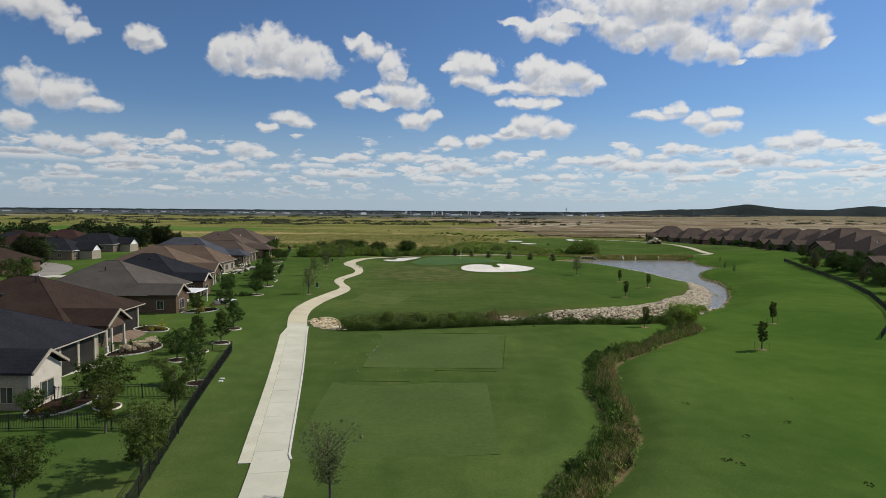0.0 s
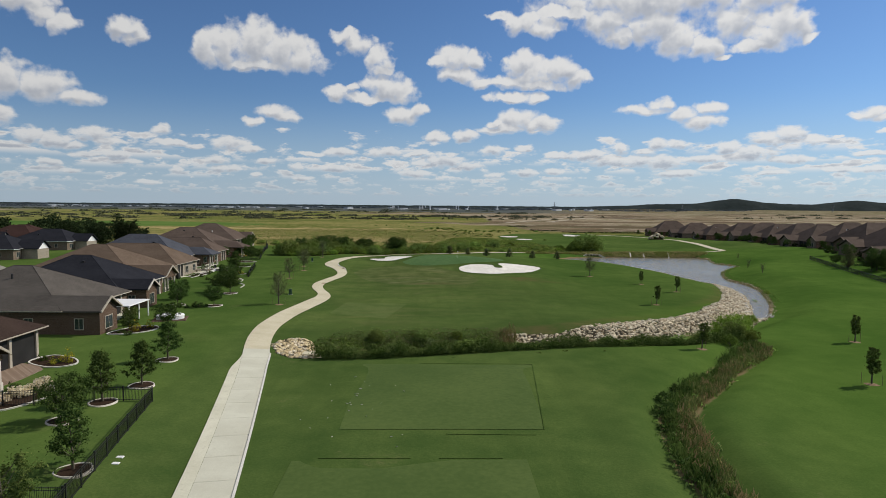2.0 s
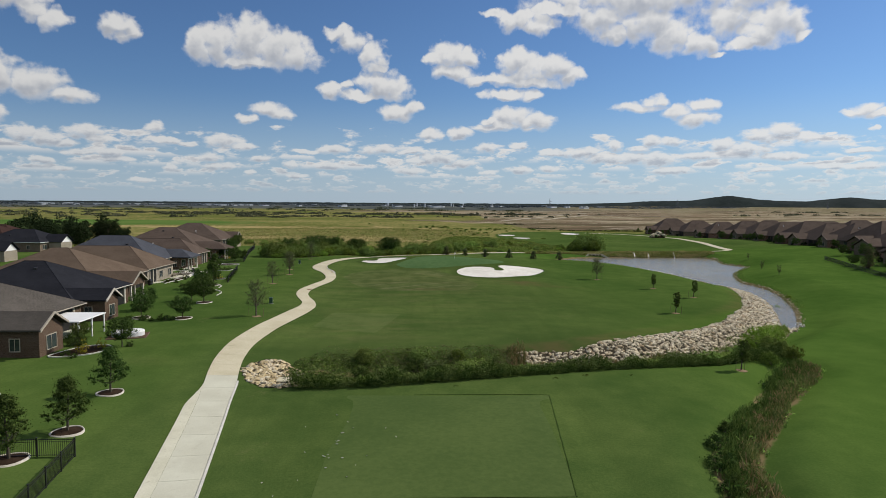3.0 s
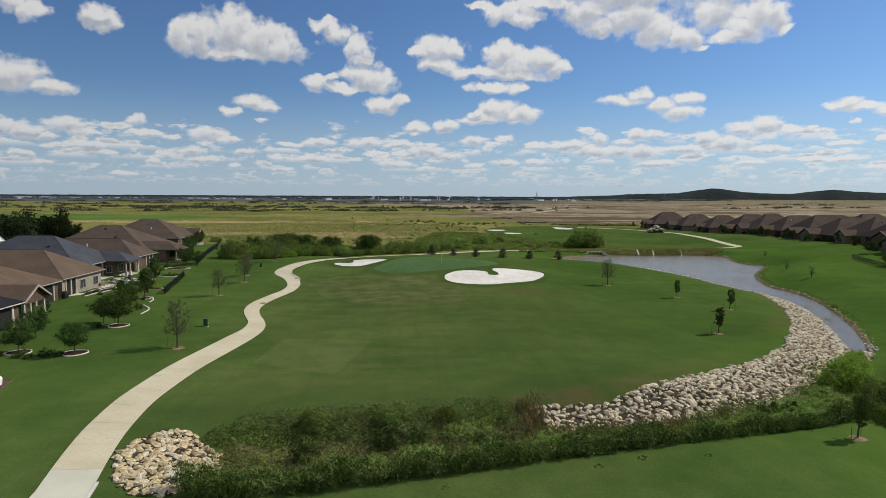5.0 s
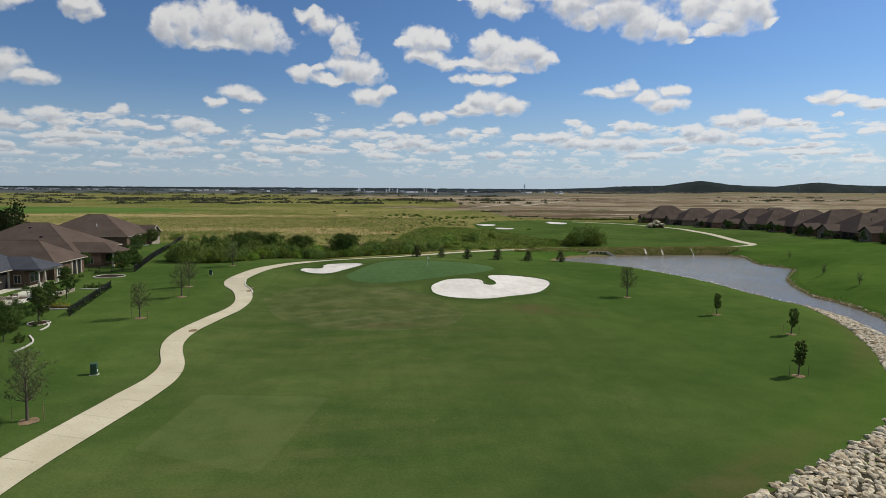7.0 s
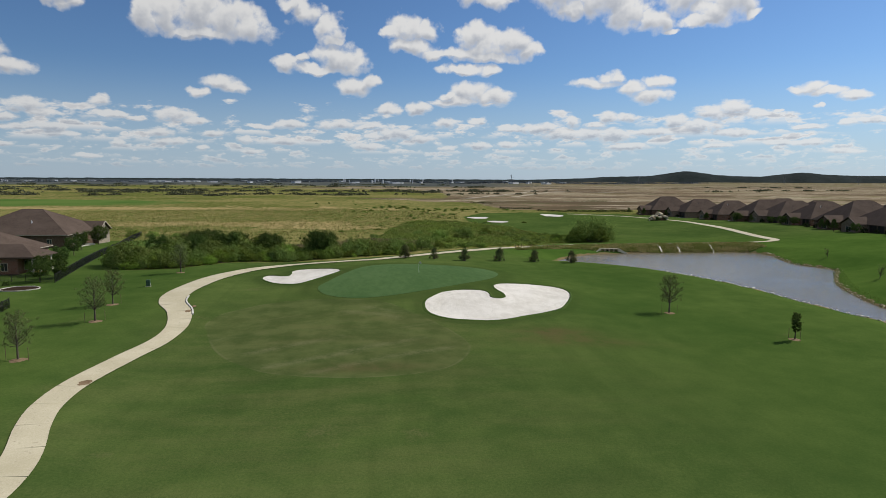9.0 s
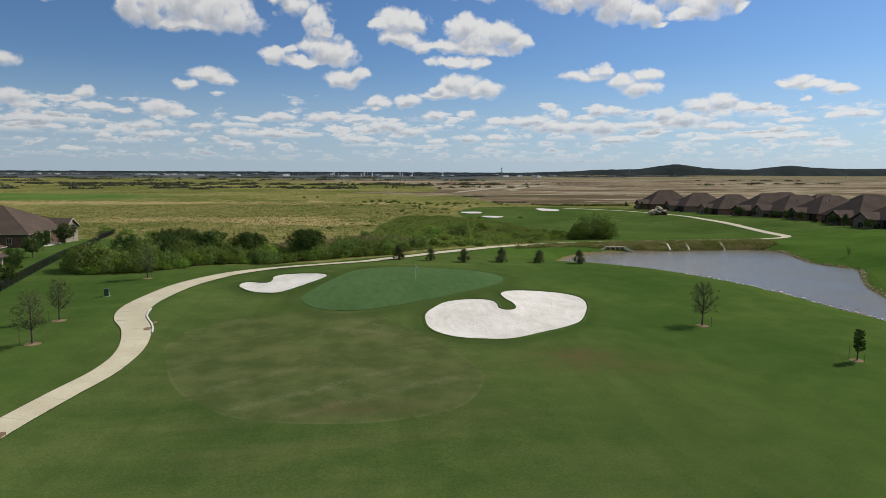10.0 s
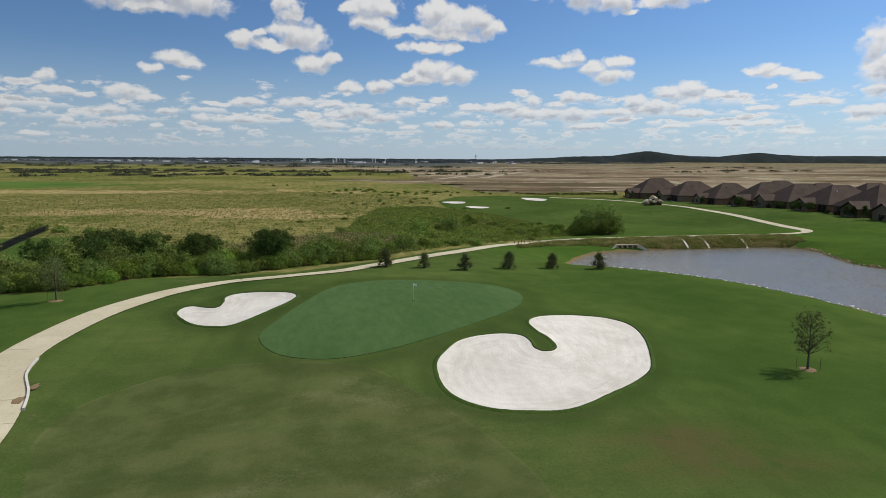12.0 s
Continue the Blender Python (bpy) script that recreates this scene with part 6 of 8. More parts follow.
def ring_bed(x, y, rad=1.25, squash=1.0, mat="mulch", label="round tree bed of brown mulch edged in white concrete"):
    """A mulch bed with a cast kerb round a tree."""
    z = z_at(x, y)
    root = base_of("tree_ring", x, y, z, random.uniform(0, 180))
    verts, faces = [], []
    n = 28
    for k in range(n):
        a = 2 * math.pi * k / n
        wob = rad * (1 + 0.05 * math.sin(3 * a + x))
        for d, h in ((wob - 0.07, -0.1), (wob - 0.06, 0.1), (wob + 0.05, 0.1), (wob + 0.07, -0.25)):
            verts.append((math.cos(a) * d, math.sin(a) * d * squash, h))
    for k in range(n):
        a, b = 4 * k, 4 * ((k + 1) % n)
        faces += [(a + j, b + j, b + j + 1, a + j + 1) for j in range(3)]
    part("edging", quick_mesh("edging", verts, faces, "stone_pale", True), "stone_pale", root)
    verts = [(0, 0, 0.16)] + [(math.cos(2 * math.pi * k / n) * (rad - 0.07), math.sin(2 * math.pi * k / n) * (rad - 0.07) * squash, 0.06) for k in range(n)]
    part("mulch", quick_mesh("mulch", verts, [(0, 1 + k, 1 + (k + 1) % n) for k in range(n)], mat, True), mat, root)
    return tagged(root, label, "tree bed", "tree beds")


def mulch_spot(x, y, rad=0.8, stakes=True):
    """A bare mulch circle with two stakes at a young tree."""
    z = z_at(x, y)
    root = base_of("mulch_bed", x, y, z, random.uniform(0, 180))
    n = 22
    verts = [(0, 0, 0.12)] + [(math.cos(2 * math.pi * k / n) * rad * random.uniform(0.85, 1.1), math.sin(2 * math.pi * k / n) * rad * random.uniform(0.85, 1.1), 0.01) for k in range(n)]
    part("mulch", quick_mesh("mulch", verts, [(0, 1 + k, 1 + (k + 1) % n) for k in range(n)], "dirt", True), "dirt", root)
    if stakes:
        for s in (-1, 1):
            part("stake", post(bmesh.new(), s * (rad + 0.25), 0.1, -0.3, 1.25, 0.025, 6), "wood", root)
    return tagged(root, "reddish mulch circle with wooden stakes at a young tree", "mulch bed", "mulch circles")


def curved_bed(points, label, wide=0.16):
    """A cast edging curve along a planting bed, with mulch inside."""
    line = smooth_line(points, 0.5, True)
    cx, cy = sum(p[0] for p in line) / len(line), sum(p[1] for p in line) / len(line)
    root = base_of("garden_bed", cx, cy, z_at(cx, cy))
    local = [(x - cx, y - cy) for x, y in line]
    z0 = z_at(cx, cy)
    loop = local + local[:1]
    v, f = strip(loop, [(wide / 2, wide / 2)] * len(loop), lambda x, y: z_at(x + cx, y + cy) - z0 + 0.13, 0.3)
    part("edging", quick_mesh("edging", v, f, "kerb"), "kerb", root, "white cast edging")
    part("mulch", quick_mesh("mulch", [(x, y, z_at(x + cx, y + cy) - z0 + 0.06) for x, y in local], [tuple(range(len(local)))], "mulch"), "mulch", root)
    return tagged(root, label, "garden bed", "garden beds")


MUD = [(-23.8, 153.6, 0.55, 0.9), (-23.2, 180.2, 0.4, 0.9), (-23.3, 182.6, 0.35, 0.7)]
SCARS = [(22.8, 42.0), (23.5, 41.4), (25.2, 56.1), (31.5, 39.0), (27.0, 47.5), (38.0, 60.2), (33.0, 52.0), (44.0, 47.0), (12.5, 93.2), (16.0, 94.4), (21.0, 95.0), (2.0, 90.5)]


def thicket_front(x):
    return float(np.interp(x, (-50, -46, -42, -36, -29, -18, -5, 8), (220.5, 217.2, 217.0, 218.3, 225.2, 229.5, 236, 245)))


def build_planting():
    # yard trees in round beds
    g = "yard trees"
    elm = tree("tree", -23.9, 58.6, 4.6, 2.9, "leaf_oak", 11, 0.3, "cone", 0.12, 76, 11, sparse=0.85, label="slim young leafy tree in a ringed bed", group=g)
    oak = tree("tree", -28.3, 49.9, 4.6, 4.4, "leaf_oak", 12, 0.34, "round", 0.125, 115, 11, sparse=0.88, label="young live oak with dense dark leaves", group=g)
    olive = tree("tree", -22.0, 49.2, 5.2, 3.6, "leaf_olive", 13, 0.3, "vase", 0.105, 110, 11, sparse=0.85, label="olive-leaved tree with pale trunk", group=g)
    for x, y in ((-23.9, 58.6), (-28.7, 71.5), (-29.4, 66.9), (-27.8, 76.7), (-29.3, 86.1), (-28.3, 49.9), (-36.3, 121.2), (-42.5, 121.8), (-38.2, 135.5), (-43.8, 157)):
        ring_bed(x, y, 1.1 if y < 90 else 1.25)
    again(elm, -28.7, 71.5, 1.0), again(oak, -29.4, 66.9, 0.8), again(elm, -27.8, 76.7, 0.95), again(elm, -29.3, 86.1, 1.0, 0.95)
    again(olive, -19.1, 37.0, 1.0), again(olive, -19.4, 39.6, 0.9), again(oak, -25.0, 33.2, 0.8), again(olive, -25.4, 44.2, 0.8), again(oak, -33.5, 47.5, 0.5)
    for x, y, s, h in ((-36.3, 121.2, 0.68, 1.1), (-42.5, 121.8, 0.72, 1.1), (-38.2, 135.5, 0.9, 1.05), (-44.6, 128.5, 0.7, 1.1), (-41, 137.5, 0.7, 1.1), (-36.6, 103.6, 0.7, 1.1),
                       (-40.5, 101, 0.5, 1.0), (-54, 205, 0.8, 1), (-53, 209, 0.7, 1), (-65, 240, 0.8, 1.1), (-69, 252, 0.8, 1.2), (-72, 268, 0.9, 1.2), (-75, 276, 1.0, 1.1),
                       (-57, 212, 0.7, 1.1), (-61, 226, 0.7, 1.1)):
        again(oak, x, y, s, h)
    for x, y, s, h in ((-44.1, 152, 0.85, 1.0), (-42.4, 147.7, 0.75, 1.0), (-43.4, 107.4, 0.5, 1.0), (-63, 207, 0.8, 1.0), (-60.7, 216.5, 0.9, 0.9), (-62, 220, 0.8, 0.9), (-59.6, 223, 0.65, 0.9)):
        again(oak, x, y, s, h)
    again(olive, -42.0, 104.6, 0.5)
    for x, y, s in ((-43.8, 157, 1.05), (-49.5, 175, 1.1), (-46.8, 165, 0.9), (-48.2, 168.5, 0.8)):
        again(elm, x, y, s)
    # trees round the street behind the houses
    big = tree("tree", -114, 169.5, 9.0, 9.0, "leaf_woods", 15, 0.2, "round", 0.3, 120, 13, label="broad dark tree behind the street", group="street trees")
    for x, y, s in ((-136, 300, 1.1), (-142, 306, 1.0), (-128, 296, 0.75), (-112, 128, 0.9), (-150, 205, 0.9), (-128, 262, 1.0), (-152, 285, 1.1), (-186, 250, 1.0), (-190, 285, 1.0), (-180, 225, 1.0), (-141, 210, 0.7)):
        again(big, x, y, s)
    for x, y, s in ((-88, 126, 1.5), (-96, 123, 1.4), (-119, 181, 1.7), (-123, 178, 1.5), (-126, 190, 1.3), (-140, 176, 1.3), (-100, 118, 1.4), (-88, 290, 1.3)):
        again(oak, x, y, s, 1.0)

    # open turf trees
    g = "young trees on the turf"
    bare = tree("tree", -26.3, 123.6, 5.7, 3.6, "leaf_dry", 21, 0.36, "round", 0.095, 30, 15, sparse=0.8, label="thin young tree with sparse olive leaves", group=g)
    for x, y, s in ((-32.6, 159.9, 0.85), (-32.3, 175, 0.95), (-34.2, 184.5, 0.85), (-34, 212, 0.95), (42.3, 183.6, 1.0)):
        again(bare, x, y, s)
        mulch_spot(x, y)
    mulch_spot(-26.3, 123.6)
    tree("tree", -6.0, 35.0, 5.0, 3.8, "leaf_dry", 22, 0.26, "vase", 0.1, 20, 20, sparse=0.85, label="nearly leafless young tree with fine twigs", group=g)
    slim = tree("tree", 43.3, 137.4, 3.9, 1.3, "leaf_olive", 23, 0.34, "round", 0.12, 50, 10, sparse=0.92, label="slim upright young tree on the turf", group=g)
    for x, y, s in ((54.4, 155.4, 0.95), (51.0, 168.6, 0.9), (47.3, 84.3, 1.1), (60.1, 105.3, 1.05), (35.3, 99.4, 0.95)):
        again(slim, x, y, s)
        mulch_spot(x, y, 0.7)
    mulch_spot(43.3, 137.4, 0.7)
    twig = tree("tree", 96, 196, 3.0, 2.0, "leaf_dry", 24, 0.25, "vase", 0.1, 10, 10, sparse=0.6, label="thin bank sapling with few leaves", group=g)
    for x, y, s in ((101, 214, 1.0), (114, 246, 0.8)):
        again(twig, x, y, s)

    # row of junipers behind the green
    g = "junipers behind the green"
    jun = bush("juniper", 6.3, 233, 3.0, 2.8, "leaf_juniper", 31, 0.17, 3200, "dark rounded juniper shrub behind the green", "shrub", g, "cone")
    for x, y, s in ((12.5, 232.3, 0.82), (18.9, 230.5, 0.92), (27.4, 234.8, 1.0), (35.9, 237.2, 0.92), (44.6, 237.5, 0.95)):
        again(jun, x, y, s)

    # thicket
    g = "thicket shrubs"
    kinds = [bush("thicket_shrub", -40, 228, 5.5, 4.2, "leaf_thicket", 41, 0.24, 5200, "dense green thicket shrub", "shrub", g),
             bush("thicket_shrub", -30, 236, 6.5, 5.2, "leaf_elm", 42, 0.26, 6000, "tall olive-green thicket shrub", "shrub", g),
             bush("thicket_shrub", -20, 236, 5.0, 3.4, "leaf_willow", 43, 0.22, 4200, "bright green thicket shrub", "shrub", g)]
    r = random.Random(5)
    for n in range(100):
        u = r.random()
        x = -50 + 56 * u
        front = thicket_front(x)
        deepness = r.random()
        y = front + 1.5 + deepness * (17 - 9 * u) * (0.2 + 0.8 * float(ease(-47, -38, x)))
        s = (0.5 + 0.5 * deepness + r.uniform(-0.1, 0.2)) * (1.0 - 0.3 * u)
        again(kinds[r.choice((0, 0, 1, 1, 2))], x, y, s, r.uniform(0.85, 1.1))
    for n in range(46):
        u = (n + r.random()) / 46
        x = -49.5 + 57 * u
        front = thicket_front(x)
        again(kinds[r.choice((0, 0, 1, 2))], x, front + r.uniform(0.8, 2.4), (0.5 + r.uniform(-0.1, 0.12)) * (1 - 0.3 * u), r.uniform(0.8, 1.05))
    for n in range(16):
        x = r.uniform(-46, -8)
        again(oak, x, 232 + r.uniform(0, 9) + 6 * float(ease(-40, -8, x)), r.uniform(0.9, 1.3), 1.0)
    for x, y, s in ((2, 250, 0.8), (5, 254, 0.9), (8, 252, 0.6), (12, 258, 0.7), (16, 262, 0.5), (-4, 262, 0.6)):
        again(kinds[r.choice((0, 1, 2))], x, y, s)
    for x, y, s, k in ((66, 299, 1.25, 0), (70, 301, 1.55, 1), (75, 303, 1.45, 1), (73, 298, 1.15, 0), (63, 297, 0.75, 0), (58, 298, 0.55, 2), (60, 304, 0.7, 0)):
        again(kinds[k], x, y, s)
    # scattered brush of the wild ground
    g = "wild shrubs"
    wild = [bush("wild_shrub", 20, 300, 5.0, 3.6, "leaf_wild", 44, 0.22, 3600, "bright green shrub of the wild ground", "shrub", g),
            bush("wild_shrub", 30, 310, 5.5, 4.6, "leaf_elm", 45, 0.24, 3800, "olive-green shrub of the wild ground", "shrub", g),
            bush("wild_shrub", 40, 330, 4.6, 3.0, "leaf_thicket", 46, 0.22, 3200, "low green shrub of the wild ground", "shrub", g)]
    for n in range(70):
        x, y = r.uniform(-10, 66), r.uniform(262, 385)
        if inside(np.array([x]), np.array([y]), LAWN)[0]:
            continue
        if x < -25 + (y - 262) * 0.25:
            continue
        again(wild[r.choice((0, 2, 2))], x, y, r.uniform(0.25, 0.6), r.uniform(0.5, 0.9))
    for n in range(26):
        x = r.uniform(-20, 90)
        again(wild[r.choice((0, 2))], x, 505 + r.gauss(0, 14) + (x - 40) * 0.2, r.uniform(0.4, 0.8), 0.6)
    for x, y, s in ((-70, 300, 0.8), (-78, 306, 0.9), (-62, 298, 0.6), (-90, 312, 0.6)):
        again(wild[0], x, y, s, 0.8)
    for n in range(120):
        u, side = r.random(), r.random()
        x = 12 + 56 * u
        near, far_edge = float(np.interp(x, (12, 24, 38, 52, 70), (257, 266, 283, 292, 300))), float(np.interp(x, (12, 40, 56, 70), (330, 372, 345, 312)))
        y = near + (far_edge - near) * side ** 1.4
        if inside(np.array([x]), np.array([y]), LAWN)[0]:
            continue
        again(wild[r.choice((0, 0, 1, 2))], x, y, r.uniform(0.22, 0.55) + (0.12 if side < 0.12 else 0.0), r.uniform(0.6, 1.0))
    # ragged brush along the far lawn and in the meadow
    for cx, cy, n, far in ((10, 400, 5, 7), (28, 425, 7, 8), (-8, 470, 3, 6), (36, 455, 7, 9), (4, 520, 5, 12), (44, 500, 8, 14), (-36, 580, 4, 10), (70, 520, 8, 16), (14, 330, 8, 12), (34, 350, 8, 12), (0, 300, 6, 10), (46, 318, 7, 9), (24, 292, 6, 8), (50, 395, 6, 6)):
        for _ in range(n):
            again(wild[r.choice((0, 2, 2, 1))], cx + r.gauss(0, far), cy + r.gauss(0, far * 0.7), r.uniform(0.2, 0.55), r.uniform(0.5, 0.9))

    # the creek: weeds, reeds and a willow
    weeds("creek_weeds", [(-15.5, 101.5), (-10, 104), (0, 105.5), (9, 106.5), (12, 103.6), (18, 104), (24, 106.6), (31, 110), (38, 114), (45, 120.5), (51, 126), (50, 116), (46, 108), (40, 105), (30, 101.5),
                          (18, 98), (8, 95.8), (-4, 93), (-13.5, 92)], 1.15, 0.75, "leaf_weeds", 150, 0.17, 0.6, -0.55, "tangle of green weeds filling the creek", patch=0.35)
    weeds("creek_brush", [(-15.5, 101.5), (-10, 104.4), (-2, 106), (9, 107), (10, 104), (4, 101), (-4, 99), (-13, 96)], 1.3, 0.95, "leaf_umber", 90, 0.17, 0.35, -0.4,
          "brown and olive brush at the back of the creek", patch=0.3)
    weeds("creek_vines", [(3, 97.5), (6, 101), (12, 102.4), (20, 104), (27, 107.4), (34, 110.6), (42, 116), (46, 115), (44, 109.5), (38, 106.2), (28, 103), (16, 99.4), (8, 97)], 1.5, 0.95, "leaf_vine", 260, 0.15, 0.7, -0.6,
          "blanket of bright green vines over the creek bed", patch=0.3)
    front = [(-14.8, 91.4), (-13.8, 89.5), (-6, 90.1), (5, 92.9), (18, 96.4), (30, 100.4), (40, 104.1), (45, 107)]
    weeds("creek_hedge", front + [(45, 108.6), (40, 106), (30, 102.4), (18, 98.6), (5, 95.4), (-6, 93), (-13, 93.2)], 0.42, 1.55,
          "leaf_rushes", 120, 0.16, 0.45, 0.3, "dense leafy rushes along the creek edge", patch=0.3, spread=0.45)
    weeds("creek_sedge", [(9, 106.4), (11.5, 107.4), (12.4, 103.8), (22, 105), (30, 109), (29, 106.4), (20, 102.4), (10, 101)], 0.6, 1.1,
          "leaf_reed", 34, 0.5, 0.14, 0.7, "brown-tipped sedge below the riprap", patch=0.4)
    def band(half, shift=0.0):
        left, right = [], []
        for n, (x, y) in enumerate(DITCH):
            ax, ay = DITCH[max(n - 1, 0)]
            bx, by = DITCH[min(n + 1, len(DITCH) - 1)]
            d = math.hypot(bx - ax, by - ay)
            w = half * (1 + 0.3 * math.sin(n * 0.9)) * (1.4 if n < 5 else 1.0)
            nx, ny = -(by - ay) / d, (bx - ax) / d
            left.append((x + nx * (w + shift), y + ny * (w + shift))), right.append((x - nx * (w - shift), y - ny * (w - shift)))
        return left + right[::-1]
    weeds("reed_bed", band(0.85, 0.5), 0.5, 1.3, "leaf_reed", 34, 0.5, 0.16, 0.7, "brown-tipped reeds filling a curved ditch")
    weeds("ditch_rushes", band(0.8, -0.5), 0.55, 1.2, "leaf_rush", 30, 0.6, 0.16, 0.7, "dark green rushes along the ditch")
    weeds("ditch_weeds", band(0.9, -0.2), 1.0, 1.15, "leaf_weeds", 44, 0.26, 0.6, -0.35, "green weeds along the ditch")
    willow = bush("willow_shrub", 48.2, 118.5, 5.6, 3.6, "leaf_willow", 51, 0.2, 7000, "feathery bright green willow shrub at the creek mouth", "shrub", "creek shrubs")
    again(willow, 53, 124, 0.75), again(willow, 57.5, 129, 0.45), again(willow, 73.2, 157.5, 0.4), again(willow, 81.2, 166.7, 0.25)
    again(kinds[1], 44, 108, 0.55), again(kinds[0], 45.8, 106.5, 0.42), again(kinds[0], 41, 103.5, 0.4), again(kinds[1], -8, 102.5, 0.35), again(kinds[0], 3, 104.5, 0.3), again(kinds[1], -2, 103.5, 0.3)
    # mounds and thin patches that break up the creek growth
    mounds = [bush("creek_shrub", 30, 106, 3.4, 1.7, "leaf_vine", 52, 0.13, 3000, "mound of pale green vines in the creek", "shrub", "creek shrubs"),
              bush("creek_shrub", -2, 101, 2.4, 2.0, "leaf_oak", 53, 0.13, 2000, "dark leafy shrub in the creek", "shrub", "creek shrubs"),
              bush("creek_shrub", 8, 100, 2.6, 1.6, "leaf_dry", 54, 0.13, 1600, "olive-brown brush in the creek", "shrub", "creek shrubs")]
    # leafy shrubs and low greenery among the ditch reeds
    for n, (x, y, s) in enumerate(((24.4, 80.5, 0.75), (22.0, 77, 0.9), (20.4, 73.2, 1.0), (19.4, 69.6, 0.85), (27.6, 84.5, 0.5), (17.6, 48.8, 0.75), (16.4, 46.4, 0.8), (15.0, 42.6, 0.7), (36.5, 95.5, 0.6), (41.5, 100, 0.8))):
        again(mounds[1], x, y, s, 0.85)
    rg = random.Random(23)
    for n in range(26):
        u = rg.random()
        x, y = 6.0 + 9.6 * u + rg.gauss(0, 0.7), 31.5 + 14.5 * u + rg.gauss(0, 0.7)
        again(mounds[rg.choice((1, 2, 2))], x, y, rg.uniform(0.35, 0.6), rg.uniform(0.8, 1.2))
    rr = random.Random(17)
    for n in range(84):
        x = rr.uniform(-12, 44)
        south = float(np.interp(x, (-12, -4, 8, 18, 30, 40, 46), (92.5, 93.4, 96, 98.2, 101.8, 105.4, 109)))
        north = float(np.interp(x, (-12, 0, 9, 11, 18, 26, 31, 38, 45), (102, 104.5, 105.5, 102.8, 103, 106, 109, 113, 119)))
        y = south + 1.2 + (north - south - 2.6) * rr.random()
        again(mounds[rr.choice((0, 0, 0, 1)) if x > 16 else rr.choice((0, 0, 1, 2, 2))], x, y, rr.uniform(0.55, 1.0), rr.uniform(0.7, 1.15))
    weeds("umber_weeds", [(-24, 246), (-8, 244), (4, 248), (14, 258), (18, 272), (10, 296), (-4, 300), (-16, 284), (-26, 262)], 1.6, 0.75, "leaf_umber", 26, 0.36, 0.5, -0.4,
          "purple-brown dry weeds behind the thicket", 0.1)
    weeds("wild_growth", [(8, 256), (12, 254), (22, 264), (37, 281), (55, 292), (72, 302), (62, 336), (57, 362), (48, 384), (36, 402), (14, 385), (4, 340), (0, 300), (14, 290)],
          1.35, 0.9, "leaf_wild", 40, 0.34, 0.6, -0.5, "tall mixed weeds of the wild ground", 0.07)
    weeds("meadow_tufts", [(-130, 292), (-70, 296), (-52, 262), (-44, 244), (-14, 246), (-6, 300), (12, 390), (40, 420), (46, 470), (-60, 520), (-170, 470)], 2.9, 0.5, "leaf_meadow", 9, 0.5, 0.5, -0.2,
          "rough tufts of dry meadow grass", 0.05)
    weeds("dam_grass", [(38, 266), (46, 271), (60, 272), (114, 271.5), (118, 284), (97, 286), (76, 285.8), (57, 282.6), (46, 277.5), (39, 271.5)], 0.6, 0.5, "leaf_meadow", 26, 0.4, 0.3, 0.3, "rough tawny grass on the dam bank")
    weeds("shore_sedge", [(111, 268), (110, 256), (107.5, 246), (110.5, 237), (102.5, 225), (96, 216), (91, 205), (88, 196), (87.8, 186), (85.5, 175), (80.5, 162), (75.5, 151), (73.8, 152), (78, 163),
                          (83, 176), (85.4, 187), (85.4, 196), (88, 205.5), (93, 217), (100, 227), (107.8, 237), (105, 246), (107.5, 256), (109, 267)], 0.7, 0.4, "leaf_reed_dark", 5, 0.3, 0.2, 0.6,
          "sedge along the pond edge")

    # along the east gardens
    r = random.Random(9)
    hedge = bush("garden_shrub", 163, 300, 1.9, 1.6, "leaf_woods", 62, 0.16, 900, "dark shrub along a house front", "shrub", "east garden shrubs")
    for y, x in RIGHT_FRONT:
        for n in range(2):
            px, py = x - r.uniform(4.5, 8), y + r.uniform(-2, 20)
            again((oak, elm)[r.randrange(2)], px, py, r.uniform(0.75, 1.1), r.uniform(0.85, 1.1))
        for n in range(4):
            again(hedge, x - r.uniform(0.8, 3.0), y + 5 * n + r.uniform(0, 4), r.uniform(0.6, 1.3))
    for x, y, s in ((129, 195, 1.4), (131, 186, 1.5), (124, 168, 1.2), (123, 178, 1.3), (118, 160, 1.1), (110, 146, 1.2), (104, 132, 1.2), (95, 116, 1.1), (90, 101, 1.1), (128, 212, 0.7)):
        again(oak, x, y, s)
    blue = bush("blue_spruce", 127.5, 205, 5.0, 5.8, "leaf_juniper", 61, 0.2, 4200, "broad blue-grey conifer behind the fence", "conifer", "", "cone")
    again(blue, 120, 170, 0.6)


